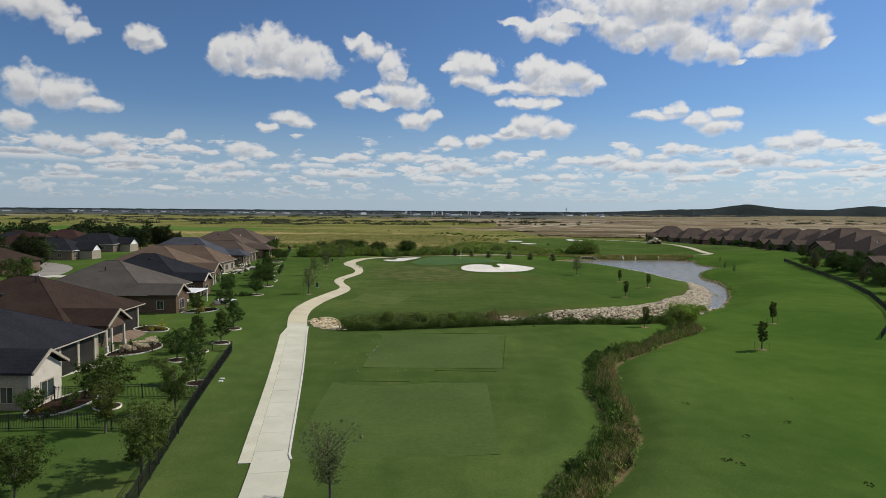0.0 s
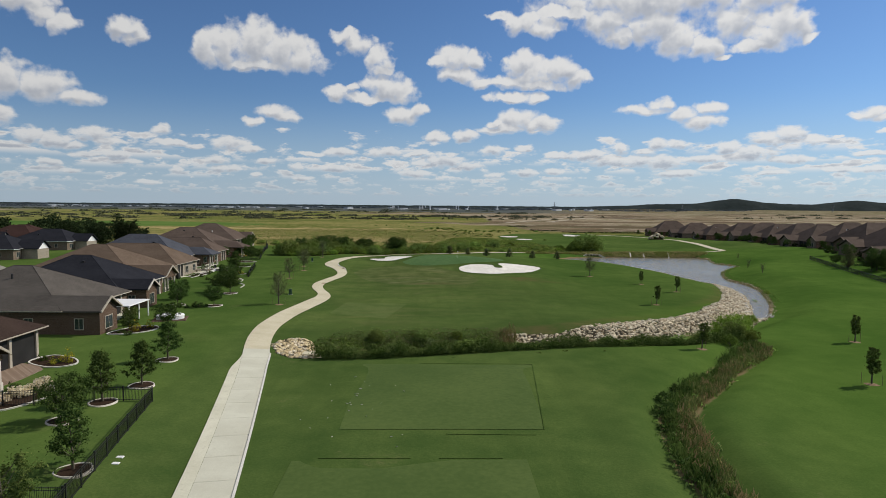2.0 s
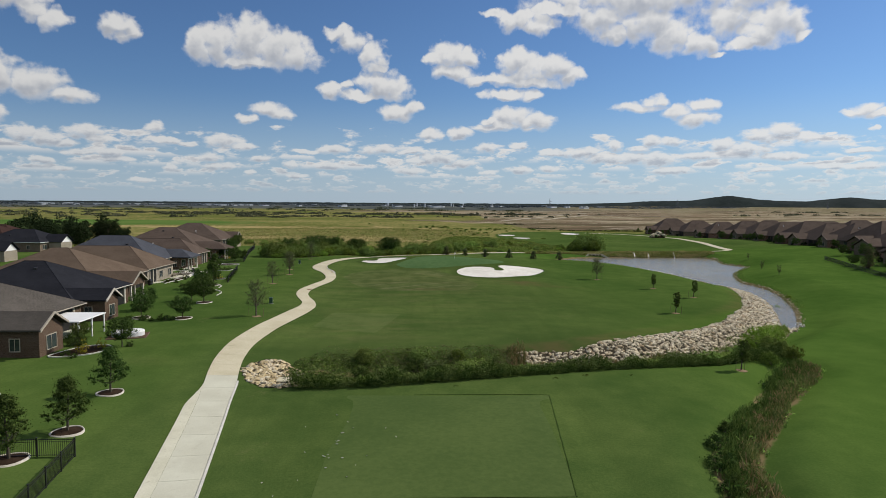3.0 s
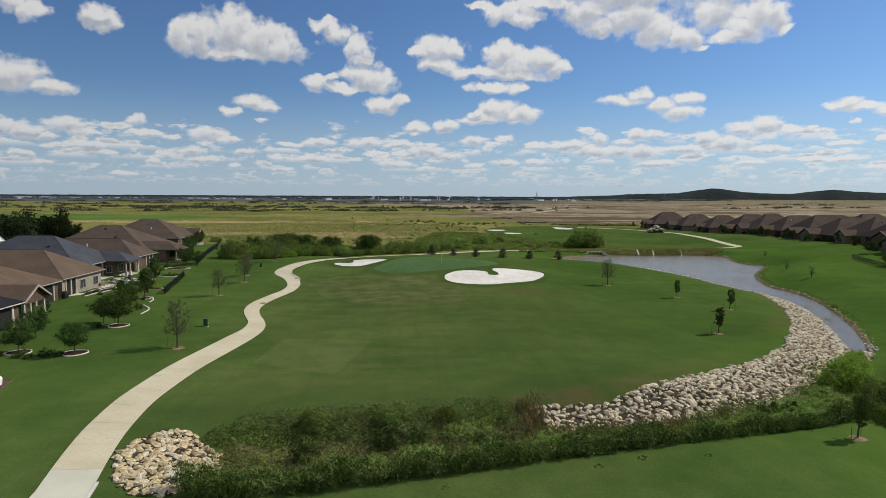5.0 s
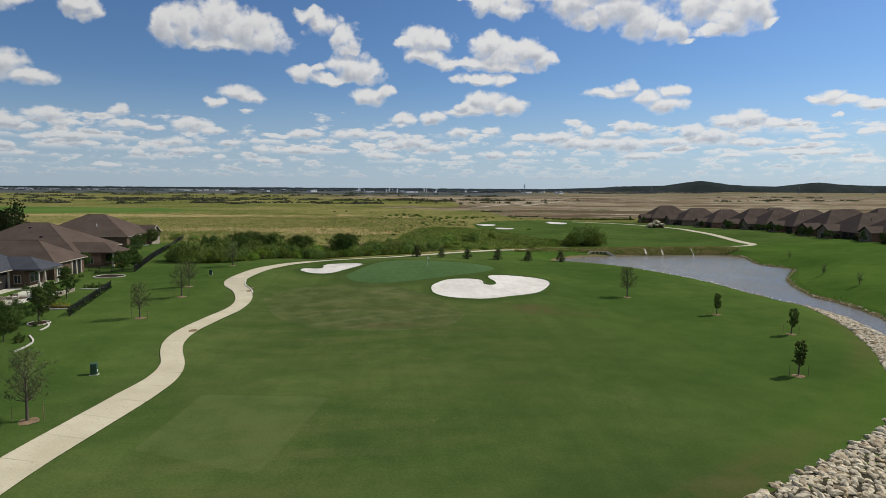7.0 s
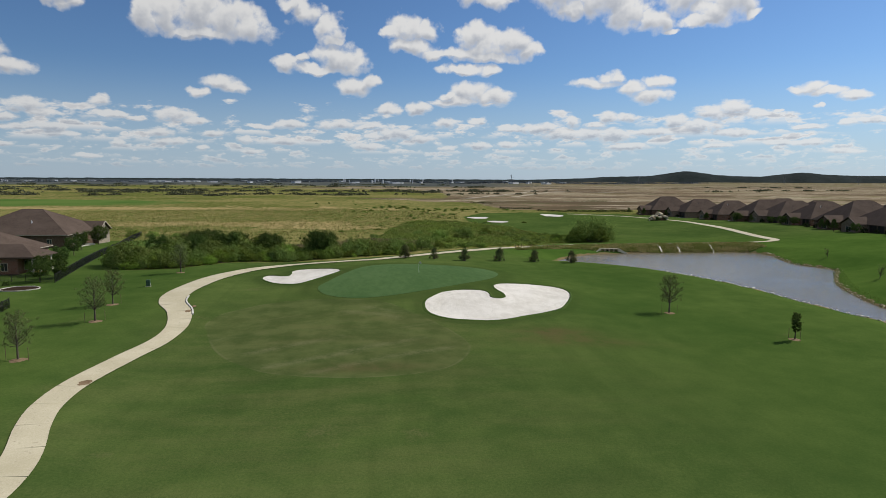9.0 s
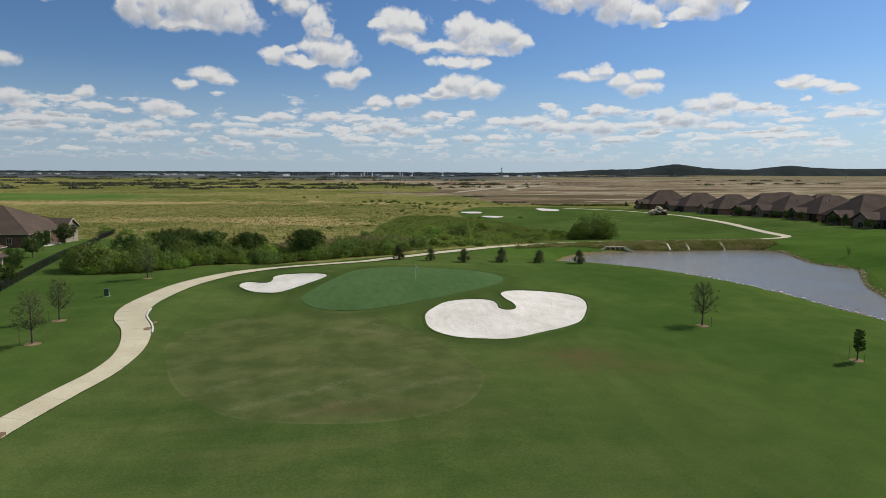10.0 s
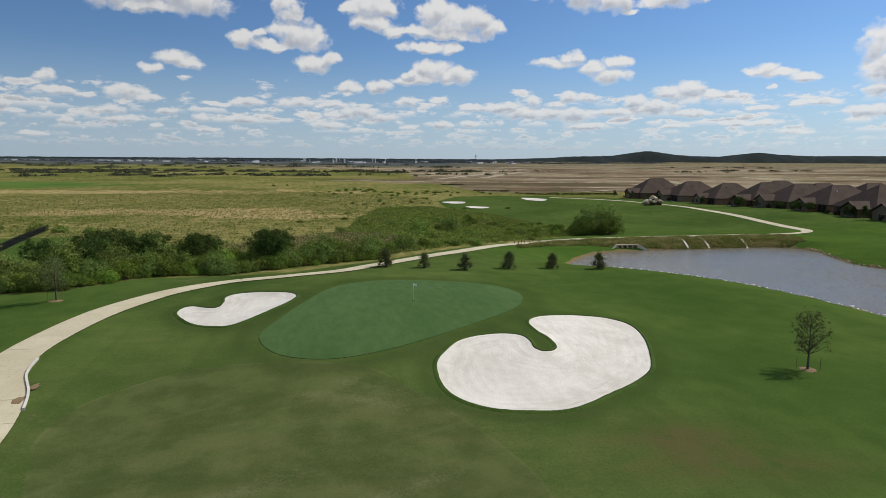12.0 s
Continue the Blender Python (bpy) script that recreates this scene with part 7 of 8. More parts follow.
def build_garden_things():
    fence([(-14.6, 10), (-17.3, 30), (-21.5, 52), (-25.0, 72.6), (-38.6, 70.0)], 1.3, "black iron picket fence round a back garden")
    fence([(-21.9, 54), (-34.0, 51.6)], 1.3, "black iron picket fence between gardens")
    fence([(-20.2, 45.5), (-38, 43.5)], 1.3, "black iron picket fence between gardens")
    fence([(-42.1, 161), (-47.1, 184.5)], 1.3, "black iron fence along the turf")
    fence([(-51.2, 204.2), (-57, 230), (-62.4, 257), (-70, 284), (-76.5, 309)], 1.5, "dark iron fence on the rising ground")
    fence([(-51.2, 204.2), (-61, 206)], 1.3, "black iron picket fence between gardens")
    fence([(70, 92), (82, 106), (89.6, 118), (101.2, 139.7), (110.3, 161.7), (118.5, 186.7), (126, 214), (130.2, 228.8)], 1.3, "black iron fence along the east gardens")
    # drain lids beside the fence
    for x, y in ((-22.2, 61.2), (-22.0, 60.2)):
        tagged(part("valve_lid", boxes((x - 0.24, x + 0.24, y - 0.16, y + 0.16, z_at(x, y) - 0.1, z_at(x, y) + 0.05), bevel=0.02), "white"), "white valve box lid set in the turf", "lid", "valve lids")
    # service boxes
    for x, y, h in ((-26.9, 135.2, 1.0), (-34.5, 198, 0.95)):
        root = base_of("service_box", x, y, z_at(x, y) - 0.03, 10)
        part("cabinet", boxes((-0.28, 0.28, -0.25, 0.25, 0, h), bevel=0.04), "box_green", root)
        part("lid", boxes((-0.31, 0.31, -0.28, 0.28, h, h + 0.08), bevel=0.03), "box_green", root)
        part("footing", boxes((-0.36, 0.36, -0.33, 0.33, -0.15, 0.06)), "concrete", root, "concrete footing")
        part("tag", boxes((0.281, 0.287, -0.12, 0.12, 0.3, 0.5)), "white", root, "small white tag")
        tagged(root, "green enamelled service box on the turf", "service box", "service boxes")
    # flag on the green
    x, y = 7.5, 203.3
    root = base_of("flagstick", x, y, z_at(x, y) + 0.05)
    part("pole", post(bmesh.new(), 0, 0, 0, 2.0, 0.016, 8), "white", root)
    v = [(0.02 + 0.36 * u, 0.05 * math.sin(5 * u), 1.98 - 0.27 * w - 0.06 * u) for u in np.linspace(0, 1, 6) for w in (0, 1)]
    v += [(a, b + 0.012, c) for a, b, c in v]
    f = [(2 * k, 2 * k + 2, 2 * k + 3, 2 * k + 1) for k in range(5)] + [(12 + 2 * k, 13 + 2 * k, 15 + 2 * k, 14 + 2 * k) for k in range(5)]
    part("flag", quick_mesh("flag", v, f, "white"), "white", root)
    part("cup", post(bmesh.new(), 0, 0, -0.05, 0.012, 0.06, 14), "iron", root)
    tagged(root, "white flag on a thin pole in the green", "flag")
    # patio roof, garden beds and loose things of the west gardens
    root = base_of("patio_cover", -47.5, 106.2, z_at(-45, 110), 0)
    part("canopy", boxes((-2.0, 4.6, 0, 6.4, 2.35, 2.5), bevel=0.03), "white", root)
    for px, py in ((4.4, 0.2), (4.4, 3.2), (4.4, 6.2)):
        part("post", boxes((px - 0.08, px + 0.08, py - 0.08, py + 0.08, -0.3, 2.35)), "white", root)
    tagged(root, "flat white patio cover on slim posts", "patio cover")
    root = base_of("hot_tub", -38.6, 109.4, z_at(-38.6, 109.4), 15)
    rim = [(1.9 * math.cos(a), 1.35 * math.sin(a)) for a in np.linspace(0, 2 * math.pi, 25)[:-1]]
    bm = bmesh.new()
    rings = []
    for k, h in ((1.0, 0.0), (1.03, 0.62), (1.0, 0.74), (0.6, 0.86)):
        rings.append([bm.verts.new((a * k, b * k, h)) for a, b in rim])
    for lo, hi in zip(rings, rings[1:]):
        for n in range(24):
            bm.faces.new((lo[n], lo[(n + 1) % 24], hi[(n + 1) % 24], hi[n]))
    bm.faces.new(rings[-1])
    part("cover", bm, "white", root)
    part("plinth", boxes((-2.3, 2.3, -1.8, 1.8, -0.2, 0.1), bevel=0.04), "brick_brown", root)
    tagged(root, "oval white-covered spa on a brick plinth", "spa")
    curved_bed([(-42.4, 99.0), (-40.2, 98.8), (-38.2, 100.2), (-37.4, 102.6), (-38.6, 104.2), (-41, 103.4)], "curved garden bed with white edging beside a house")
    curved_bed([(-33.6, 47), (-31.2, 48), (-30.4, 52), (-32.8, 54.5), (-34.5, 50)], "narrow garden bed along a bay window")
    curved_bed([(-38.6, 68.4), (-35.4, 69.5), (-34.2, 73.5), (-36.2, 76.4), (-38.4, 74)], "garden bed of plume grasses")
    curved_bed([(-48.8, 166.2), (-45.2, 166.2), (-44.8, 168), (-48.4, 168.6)], "narrow garden bed of golden shrubs with pale edging")
    curved_bed([(-55.8, 161), (-54, 162), (-53.2, 166), (-54, 169.5), (-55.8, 168)], "garden bed in front of tall windows")
    curved_bed([(-56, 197.4), (-53, 196.6), (-50.8, 198.6), (-52.4, 200.6), (-55.4, 200.4)], "garden bed with pale stones")
    gold = bush("golden_shrub", -39.6, 100.6, 1.4, 1.5, "leaf_gold", 71, 0.1, 900, "bright golden-yellow shrub in a garden bed", "shrub", "golden shrubs")
    again(gold, -38.6, 102.8, 0.8), again(gold, -33.2, 48.3, 0.6), again(gold, -47.6, 167.3, 0.7), again(gold, -46.6, 167.2, 0.8), again(gold, -45.6, 167.2, 0.65)
    plume = bush("plume_grass", -37.2, 71, 1.6, 1.3, "plume", 72, 0.22, 900, "pale plume grass clump", "grass", "plume grasses")
    again(plume, -36.6, 73, 1.05), again(plume, -36.4, 75, 0.95), again(plume, -37, 76.8, 0.8)
    # paved patio and planting bed beside the brown-roofed house
    rim = [(-43.6, 76.2), (-40.2, 76.0), (-39.9, 78.3), (-40.0, 81.8), (-41.5, 83.4), (-43.6, 84.0)]
    v = [(x, y, z_at(x, y) + 0.09) for x, y in rim] + [(x, y, z_at(x, y) - 0.3) for x, y in rim]
    f = [tuple(range(6))] + [(n, n + 6, (n + 1) % 6 + 6, (n + 1) % 6) for n in range(6)]
    tagged(part("patio", quick_mesh("patio", v, f, "pavers"), "pavers"), "brown paved patio beside the house", "patio", kind="structure")
    curved_bed([(-43.2, 84.6), (-40.2, 82.6), (-38.5, 83.0), (-38.0, 84.4), (-39.6, 86.4), (-42.5, 87.4)], "planting bed with golden and dark shrubs beside the patio")
    again(gold, -39.2, 84.6, 1.0), again(gold, -40.2, 83.8, 0.6)
    dark = bush("round_shrub", -32.2, 51, 1.2, 0.95, "leaf_oak", 73, 0.1, 900, "clipped dark round shrub", "shrub", "round shrubs")
    for x, y, s in ((-31.6, 49.5, 0.9), (-32.8, 52.6, 0.9), (-40.4, 84.6, 0.8), (-42.2, 85.4, 0.9), (-38.6, 75.2, 0.9), (-39.5, 98.6, 0.8), (-40.8, 99.4, 0.8), (-37.4, 120.2, 0.9), (-39, 120.4, 1.0), (-41.5, 120.6, 0.9), (-40.5, 134.8, 1.0),
                    (-54, 163, 0.8), (-53, 166, 0.9), (-53.5, 169, 0.8), (-58, 176, 1.0), (-56.8, 180, 0.9), (-54.5, 148, 1.0), (-52.5, 145, 0.8), (-46.5, 151, 0.8), (-45.3, 154, 0.8), (-58.5, 198, 0.9), (-57.5, 202, 1.0),
                    (-60.2, 226, 0.9), (-58.5, 232, 1.0), (-35.8, 104, 0.8), (-43.6, 68.5, 0.7), (-41.4, 119.8, 0.9), (-40.2, 119.5, 0.8), (-38.3, 119.9, 1.0), (-43.6, 120.2, 0.8), (-31.9, 47.4, 0.9), (-32.6, 46.4, 0.7), (-49.4, 155.5, 0.9), (-47.6, 158.6, 0.8), (-52.6, 160.6, 0.8)):
        again(dark, x, y, s)
    # climbing shrubs along the garden fence
    for x, y in ((-51.4, 185.2), (-50.3, 185.4), (-49.4, 186), (-60.6, 184.2), (-59.6, 184.4), (-54.6, 160.4), (-54.8, 163.4), (-40.6, 147.4), (-41.4, 149), (-43.2, 155.6)):
        again(dark, x, y, random.uniform(0.6, 1.0))
    vine = bush("hedge_shrub", -42.6, 162.5, 1.0, 1.5, "leaf_oak", 74, 0.12, 700, "dark shrub grown against the iron fence", "shrub", "fence shrubs")
    for n in range(1, 14):
        again(vine, -42.5 - 4.6 * n / 13, 162 + 22 * n / 13, random.uniform(0.7, 1.05), random.uniform(0.7, 1.1))
    # two clipped cones by the gabled wing
    cone = bush("topiary", -53.2, 142.9, 0.9, 2.0, "leaf_juniper", 75, 0.09, 900, "clipped narrow evergreen beside the house wall", "shrub", "topiaries", "cone")
    again(cone, -55.0, 149.8, 1.05)
    # covered grill by the house corner
    root = base_of("covered_grill", -56.4, 156.9, z_at(-56.4, 156.9), 90)
    part("cover", boxes((-0.55, 0.55, -0.32, 0.32, 0.15, 0.95), (-0.4, 0.4, -0.28, 0.28, 0.95, 1.2), bevel=0.08), "iron", root)
    for s in (-0.42, 0.42):
        part("leg", boxes((s - 0.04, s + 0.04, -0.24, 0.24, -0.02, 0.16)), "iron", root)
    tagged(root, "black covered grill beside the house wall", "grill")
    # terrace with furniture by the blue-grey roof
    root = base_of("terrace", -55.5, 178, z_at(-55.5, 178), 5)
    part("paving", boxes((-4, 4, -4, 4, -0.3, 0.06), bevel=0.02), "concrete", root)
    part("low_wall", boxes((3.6, 4.0, -4, 4, -0.3, 0.5), (-4, 3.6, -4, -3.6, -0.3, 0.5), bevel=0.03), "brick_tan", root, "low stone garden wall")
    tagged(root, "paved terrace behind a low stone wall", "terrace")
    table = base_of("patio_table", -55.6, 178.4, z_at(-55.5, 178) + 0.06, 20)
    part("tabletop", post(bmesh.new(), 0, 0, 0.7, 0.75, 0.7, 20), "iron", table)
    part("pedestal", post(bmesh.new(), 0, 0, 0, 0.7, 0.06, 8), "iron", table)
    tagged(table, "round dark patio table on the terrace", "table")
    first = None
    for n in range(4):
        a = n * math.pi / 2 + 0.4
        m = pose(-55.6 + 1.2 * math.cos(a), 178.4 + 1.2 * math.sin(a), z_at(-55.5, 178) + 0.06, 0, 0, math.degrees(a) + 90)
        if first is None:
            first = base_of("patio_chair", 0, 0, 0)
            first.matrix_basis = m
            part("seat", boxes((-0.25, 0.25, -0.25, 0.25, 0.42, 0.47), bevel=0.01), "iron", first)
            part("backrest", boxes((-0.25, 0.25, -0.27, -0.23, 0.47, 0.95), bevel=0.01), "iron", first)
            for px in (-0.22, 0.22):
                for py in (-0.22, 0.22):
                    part("leg", boxes((px - 0.02, px + 0.02, py - 0.02, py + 0.02, 0, 0.42)), "iron", first)
            tagged(first, "dark metal patio chair at the round table", "chair", "patio chairs")
        else:
            copy_thing(first, m)
    # small pale patio with woven chairs and cast edging curves on the lawn
    root = base_of("patio", -56.2, 171.6, z_at(-56.2, 171.6), 8)
    part("paving", boxes((-1.6, 2.6, -2.6, 3.0, -0.3, 0.07), bevel=0.02), "side_concrete", root)
    part("seat_wall", boxes((2.2, 2.6, -2.6, 3.0, 0.07, 0.5), bevel=0.03), "kerb", root, "low pale seat wall")
    tagged(root, "small pale patio with a low seat wall", "patio")
    woven = None
    for x, y, turn in ((-57.0, 170.4, 40), (-56.2, 173.6, 200), (-55.0, 171.4, 120), (-57.2, 172.2, 300)):
        m = pose(x, y, z_at(-56.2, 171.6) + 0.07, 0, 0, turn)
        if woven is None:
            woven = base_of("woven_chair", 0, 0, 0)
            woven.matrix_basis = m
            part("seat", boxes((-0.34, 0.34, -0.34, 0.34, 0.22, 0.42), bevel=0.03), "brick_tan", woven)
            part("cushion", boxes((-0.3, 0.3, -0.28, 0.32, 0.42, 0.52), bevel=0.03), "kerb", woven, "cream cushion")
            part("backrest", boxes((-0.34, 0.34, -0.4, -0.3, 0.3, 0.9), bevel=0.03), "brick_tan", woven)
            for s in (-1, 1):
                part("armrest", boxes((s * 0.37 - 0.05, s * 0.37 + 0.05, -0.36, 0.34, 0.22, 0.62), bevel=0.02), "brick_tan", woven)
                for q in (-0.3, 0.28):
                    part("leg", boxes((s * 0.32 - 0.03, s * 0.32 + 0.03, q - 0.03, q + 0.03, 0, 0.22)), "iron", woven)
            tagged(woven, "tan woven patio chair with a cream cushion", "chair", "woven chairs")
        else:
            copy_thing(woven, m)
    for points in ([(-54.3, 158.7), (-54.0, 162.5), (-55.0, 166.4), (-54.0, 168.4)], [(-38.6, 143.2), (-39.0, 147.1), (-41.2, 150.4)], [(-41.4, 153.0), (-41.7, 155.4), (-43.0, 157.4)],
                   [(-52.0, 184.0), (-49.2, 183.6), (-48.6, 185.6)], [(-61.5, 183), (-59.3, 182.6), (-58.6, 184.4)]):
        line = smooth_line(points, 0.5)
        v, f = strip(line, [(0.09, 0.09)] * len(line), lambda a, b: z_at(a, b) + 0.14, 0.3)
        tagged(part("garden_edging", quick_mesh("garden_edging", v, f, "kerb"), "kerb"), "curved white cast edging on the lawn", "edging", "lawn edgings")
    # yellow chairs under the far porch
    lounge = None
    for x, y in ((-59.5, 214.6), (-58.9, 216.2)):
        m = pose(x, y, z_at(x, y) + 0.02, 0, 0, -80)
        if lounge is None:
            lounge = base_of("garden_chair", 0, 0, 0)
            lounge.matrix_basis = m
            part("seat", boxes((-0.35, 0.35, -0.35, 0.35, 0.3, 0.38), bevel=0.02), "yellow", lounge)
            part("backrest", boxes((-0.35, 0.35, -0.4, -0.32, 0.38, 1.0), bevel=0.02), "yellow", lounge)
            for px in (-0.3, 0.3):
                part("side_frame", boxes((px - 0.03, px + 0.03, -0.38, 0.35, 0, 0.3)), "yellow", lounge)
            tagged(lounge, "yellow wooden garden chair on the porch", "chair", "yellow garden chairs")
        else:
            copy_thing(lounge, m)
    # litter of broken tees and divots on the tee
    bits = []
    r = random.Random(3)
    for n in range(26):
        x, y = r.gauss(-7.5, 2.2), r.gauss(74.5, 4.5)
        z = z_at(x, y) + 0.06
        v, f = tube([(x, y, z), (x + r.uniform(-0.25, 0.25), y + r.uniform(-0.12, 0.12), z + 0.03)], [0.024, 0.02], 5)
        bits.append((v, f))
    v, f = merged(bits)
    tagged(part("tee_litter", quick_mesh("tee_litter", v, f, "kerb"), "kerb"), "scattered pale sand and broken tees on the turf", "litter", kind="stuff")
    # washed mud on the path and scars in the turf
    r = random.Random(21)
    for x, y, a, b in MUD:
        rim = [(x + a * math.cos(t) * r.uniform(0.6, 1.1), y + b * math.sin(t) * r.uniform(0.6, 1.1)) for t in np.linspace(0, 2 * math.pi, 15)[:-1]]
        tagged(part("mud_stain", quick_mesh("mud_stain", [(p, q, z_at(p, q) + 0.108) for p, q in rim], [tuple(range(14))], "dirt"), "dirt"), "thin film of dried mud on the concrete path", "stain", kind="structure")
    tuft = bush("grass_tuft", *SCARS[0], 0.9, 0.16, "leaf_weeds", 92, 0.12, 260, "ragged tuft of long grass in the mown turf", "grass", "grass tufts")
    for x, y in SCARS[1:]:
        again(tuft, x, y, r.uniform(0.5, 1.0))
    # street behind the west houses
    line = smooth_line([(-88, 60), (-93, 115), (-99, 150), (-108, 172), (-124, 186), (-150, 192)], 4.0)
    v, f = strip(line, [(3.6, 3.6)] * len(line), lambda x, y: z_at(x, y) + 0.12, 0.3)
    tagged(part("street", quick_mesh("street", v, f, "asphalt"), "asphalt"), "pale grey residential street behind the houses", "street", kind="structure")
    for k, (x, y, l) in enumerate(((-90, 150, 16), (-94, 186, 12), (-88, 118, 14))):
        v, f = strip([(x - l / 2, y + 1), (x, y), (x + l / 2, y - 1)], [(2.2, 2.2)] * 3, lambda a, b: z_at(a, b) + 0.15, 0.3)
        tagged(part("driveway", quick_mesh("driveway", v, f, "concrete"), "concrete"), "concrete driveway beside a house", "driveway", kind="structure")


def build_dam():
    """Culvert, concrete chutes and stumps on the bank across the pond's head."""
    z = WATER
    root = base_of("culvert", 66.5, 271.8, z, 0)
    bm = boxes((-3.4, 3.4, -0.1, 0.5, 1.6, 1.95), bevel=0.03)
    part("headwall_cap", bm, "old_concrete", root)
    for n in range(5):
        px = -3.4 + 6.8 * n / 4
        part("pier", boxes((px - 0.16, px + 0.16, -0.1, 0.5, -0.8, 1.6), bevel=0.02), "old_concrete", root)
    # near-black panel behind the piers stands for the shade inside the barrels
    part("barrel_back", boxes((-3.2, 3.2, 0.45, 0.55, -0.8, 1.55)), "iron", root, "near-black panel for the shaded culvert mouths")
    for s in (-1, 1):
        v = [(s * 3.4, 0.2, -0.8), (s * 6.4, -1.5, -0.8), (s * 6.4, -1.5, 0.1), (s * 3.4, 0.2, 2.1), (s * 3.4, 0.5, -0.8), (s * 6.4, -1.2, -0.8), (s * 6.4, -1.2, 0.1), (s * 3.4, 0.5, 2.1)]
        part("wing_wall", quick_mesh("wing_wall", v, [(0, 1, 2, 3), (4, 7, 6, 5), (3, 2, 6, 7), (1, 5, 6, 2), (0, 3, 7, 4)], "concrete"), "concrete", root)
    root.matrix_basis = root.matrix_basis @ Matrix.Diagonal((0.78, 0.9, 0.74, 1))
    tagged(root, "concrete culvert with four dark mouths at the pond", "culvert")
    for x in (85.8, 91.4, 101.8):
        line = smooth_line([(x - 0.6, 285.6), (x - 1.4, 281), (x - 2.4, 276.5), (x - 3.4, 272.2)], 0.6)
        v, f = strip(line, [(0.22, 0.22)] * len(line), lambda a, b: z_at(a, b) + 0.3, 0.5)
        tagged(part("chute", quick_mesh("chute", v, f, "kerb"), "kerb"), "narrow concrete drain chute down the bank", "chute", "drain chutes")
    r = random.Random(4)
    for n in range(13):
        x, y = 40 + n * 0.95 + r.uniform(-0.3, 0.3), 277 + r.uniform(-1.2, 1.6)
        zz = z_at(x, y)
        tagged(part("stump_post", post(bmesh.new(), x, y, zz - 0.4, zz + r.uniform(0.5, 1.1), 0.13, 8, 0.11), "wood"), "weathered wooden bollard on the bank", "bollard", "bank bollards")


def build_rockery():
    root = base_of("rockery", 142, 404, z_at(142, 404))
    back = root.matrix_basis.inverted()
    r = random.Random(8)
    for n in range(30):
        a, d = r.uniform(0, 6.28), r.uniform(0, 5.0)
        s = r.uniform(1.3, 2.8)
        x, y = 142 + d * math.cos(a), 404 + d * 0.6 * math.sin(a)
        ob = new("boulder", STONES[n % 8])
        ob.parent = root
        ob.matrix_basis = back @ pose(x, y, z_at(x, y) + 0.3 * s + (5 - d) * 0.62, r.uniform(-20, 20), r.uniform(-20, 20), r.uniform(0, 360)) @ Matrix.Diagonal((s, s * 0.8, s, 1))
    # a core of earth under the boulders
    bm = bmesh.new()
    bmesh.ops.create_cone(bm, cap_ends=True, segments=14, radius1=5.2, radius2=0.8, depth=3.6, matrix=Matrix.Translation((0, 0, 1.2)) @ Matrix.Diagonal((1, 0.62, 1, 1)))
    part("earth", bm, "mulch", root, "dark earth core")
    tagged(root, "mound of pale boulders and dark earth by the far path", "rockery")
    shrub = bush("rockery_shrub", 139.5, 401.5, 2.4, 2.2, "leaf_oak", 91, 0.2, 900, "dark shrub growing on the rock mound", "shrub", "rockery shrubs")
    again(shrub, 144.5, 402.2, 0.8), again(shrub, 137.2, 403, 0.7)


# ---------------------------------------------------------------- distance
def belt(name, places, tall, mat, leaf, per, label, clump=30.0):
    """A far belt of trees: ragged clumps of all sizes along a line, with gaps."""
    at = []
    for x, y, w in places:
        for _ in range(max(3, int(w / clump * 0.8))):
            cx, cy, cw = x + rng.uniform(-0.5, 0.5) * w, y + rng.normal(0, w * 0.03 + 4), clump * rng.uniform(0.15, 1.1) ** 1.5
            n = max(6, int(per * cw))
            u = rng.normal(0, 0.45, n)
            grown = tall * rng.uniform(0.35, 1.0) * np.exp(-u * u * 2.2)
            at.append(np.stack([cx + u * cw, cy + rng.normal(0, 3, n), z_far(y) + rng.uniform(0, 1, n) * grown], 1))
    v, f = leaves(np.concatenate(at), leaf, 0.9)
    return tagged(part(name, quick_mesh(name, v, f, mat), mat), label, "trees", kind="stuff")


def z_far(y):
    return -2.4


# along the crest: place across the view and height
HILL_LINE = [-3400, 6, 900, 8, 1200, 17, 1310, 21, 1345, 27, 1520, 31, 1690, 35, 1752, 46, 1806, 58, 1860, 63.5, 1913, 64, 1987, 54, 2060, 44,
             2206, 36, 2425, 33, 2500, 41, 2572, 54, 2626, 60.5, 2700, 58, 2794, 50, 2906, 45, 3050, 42, 3400, 46, 4300, 40]


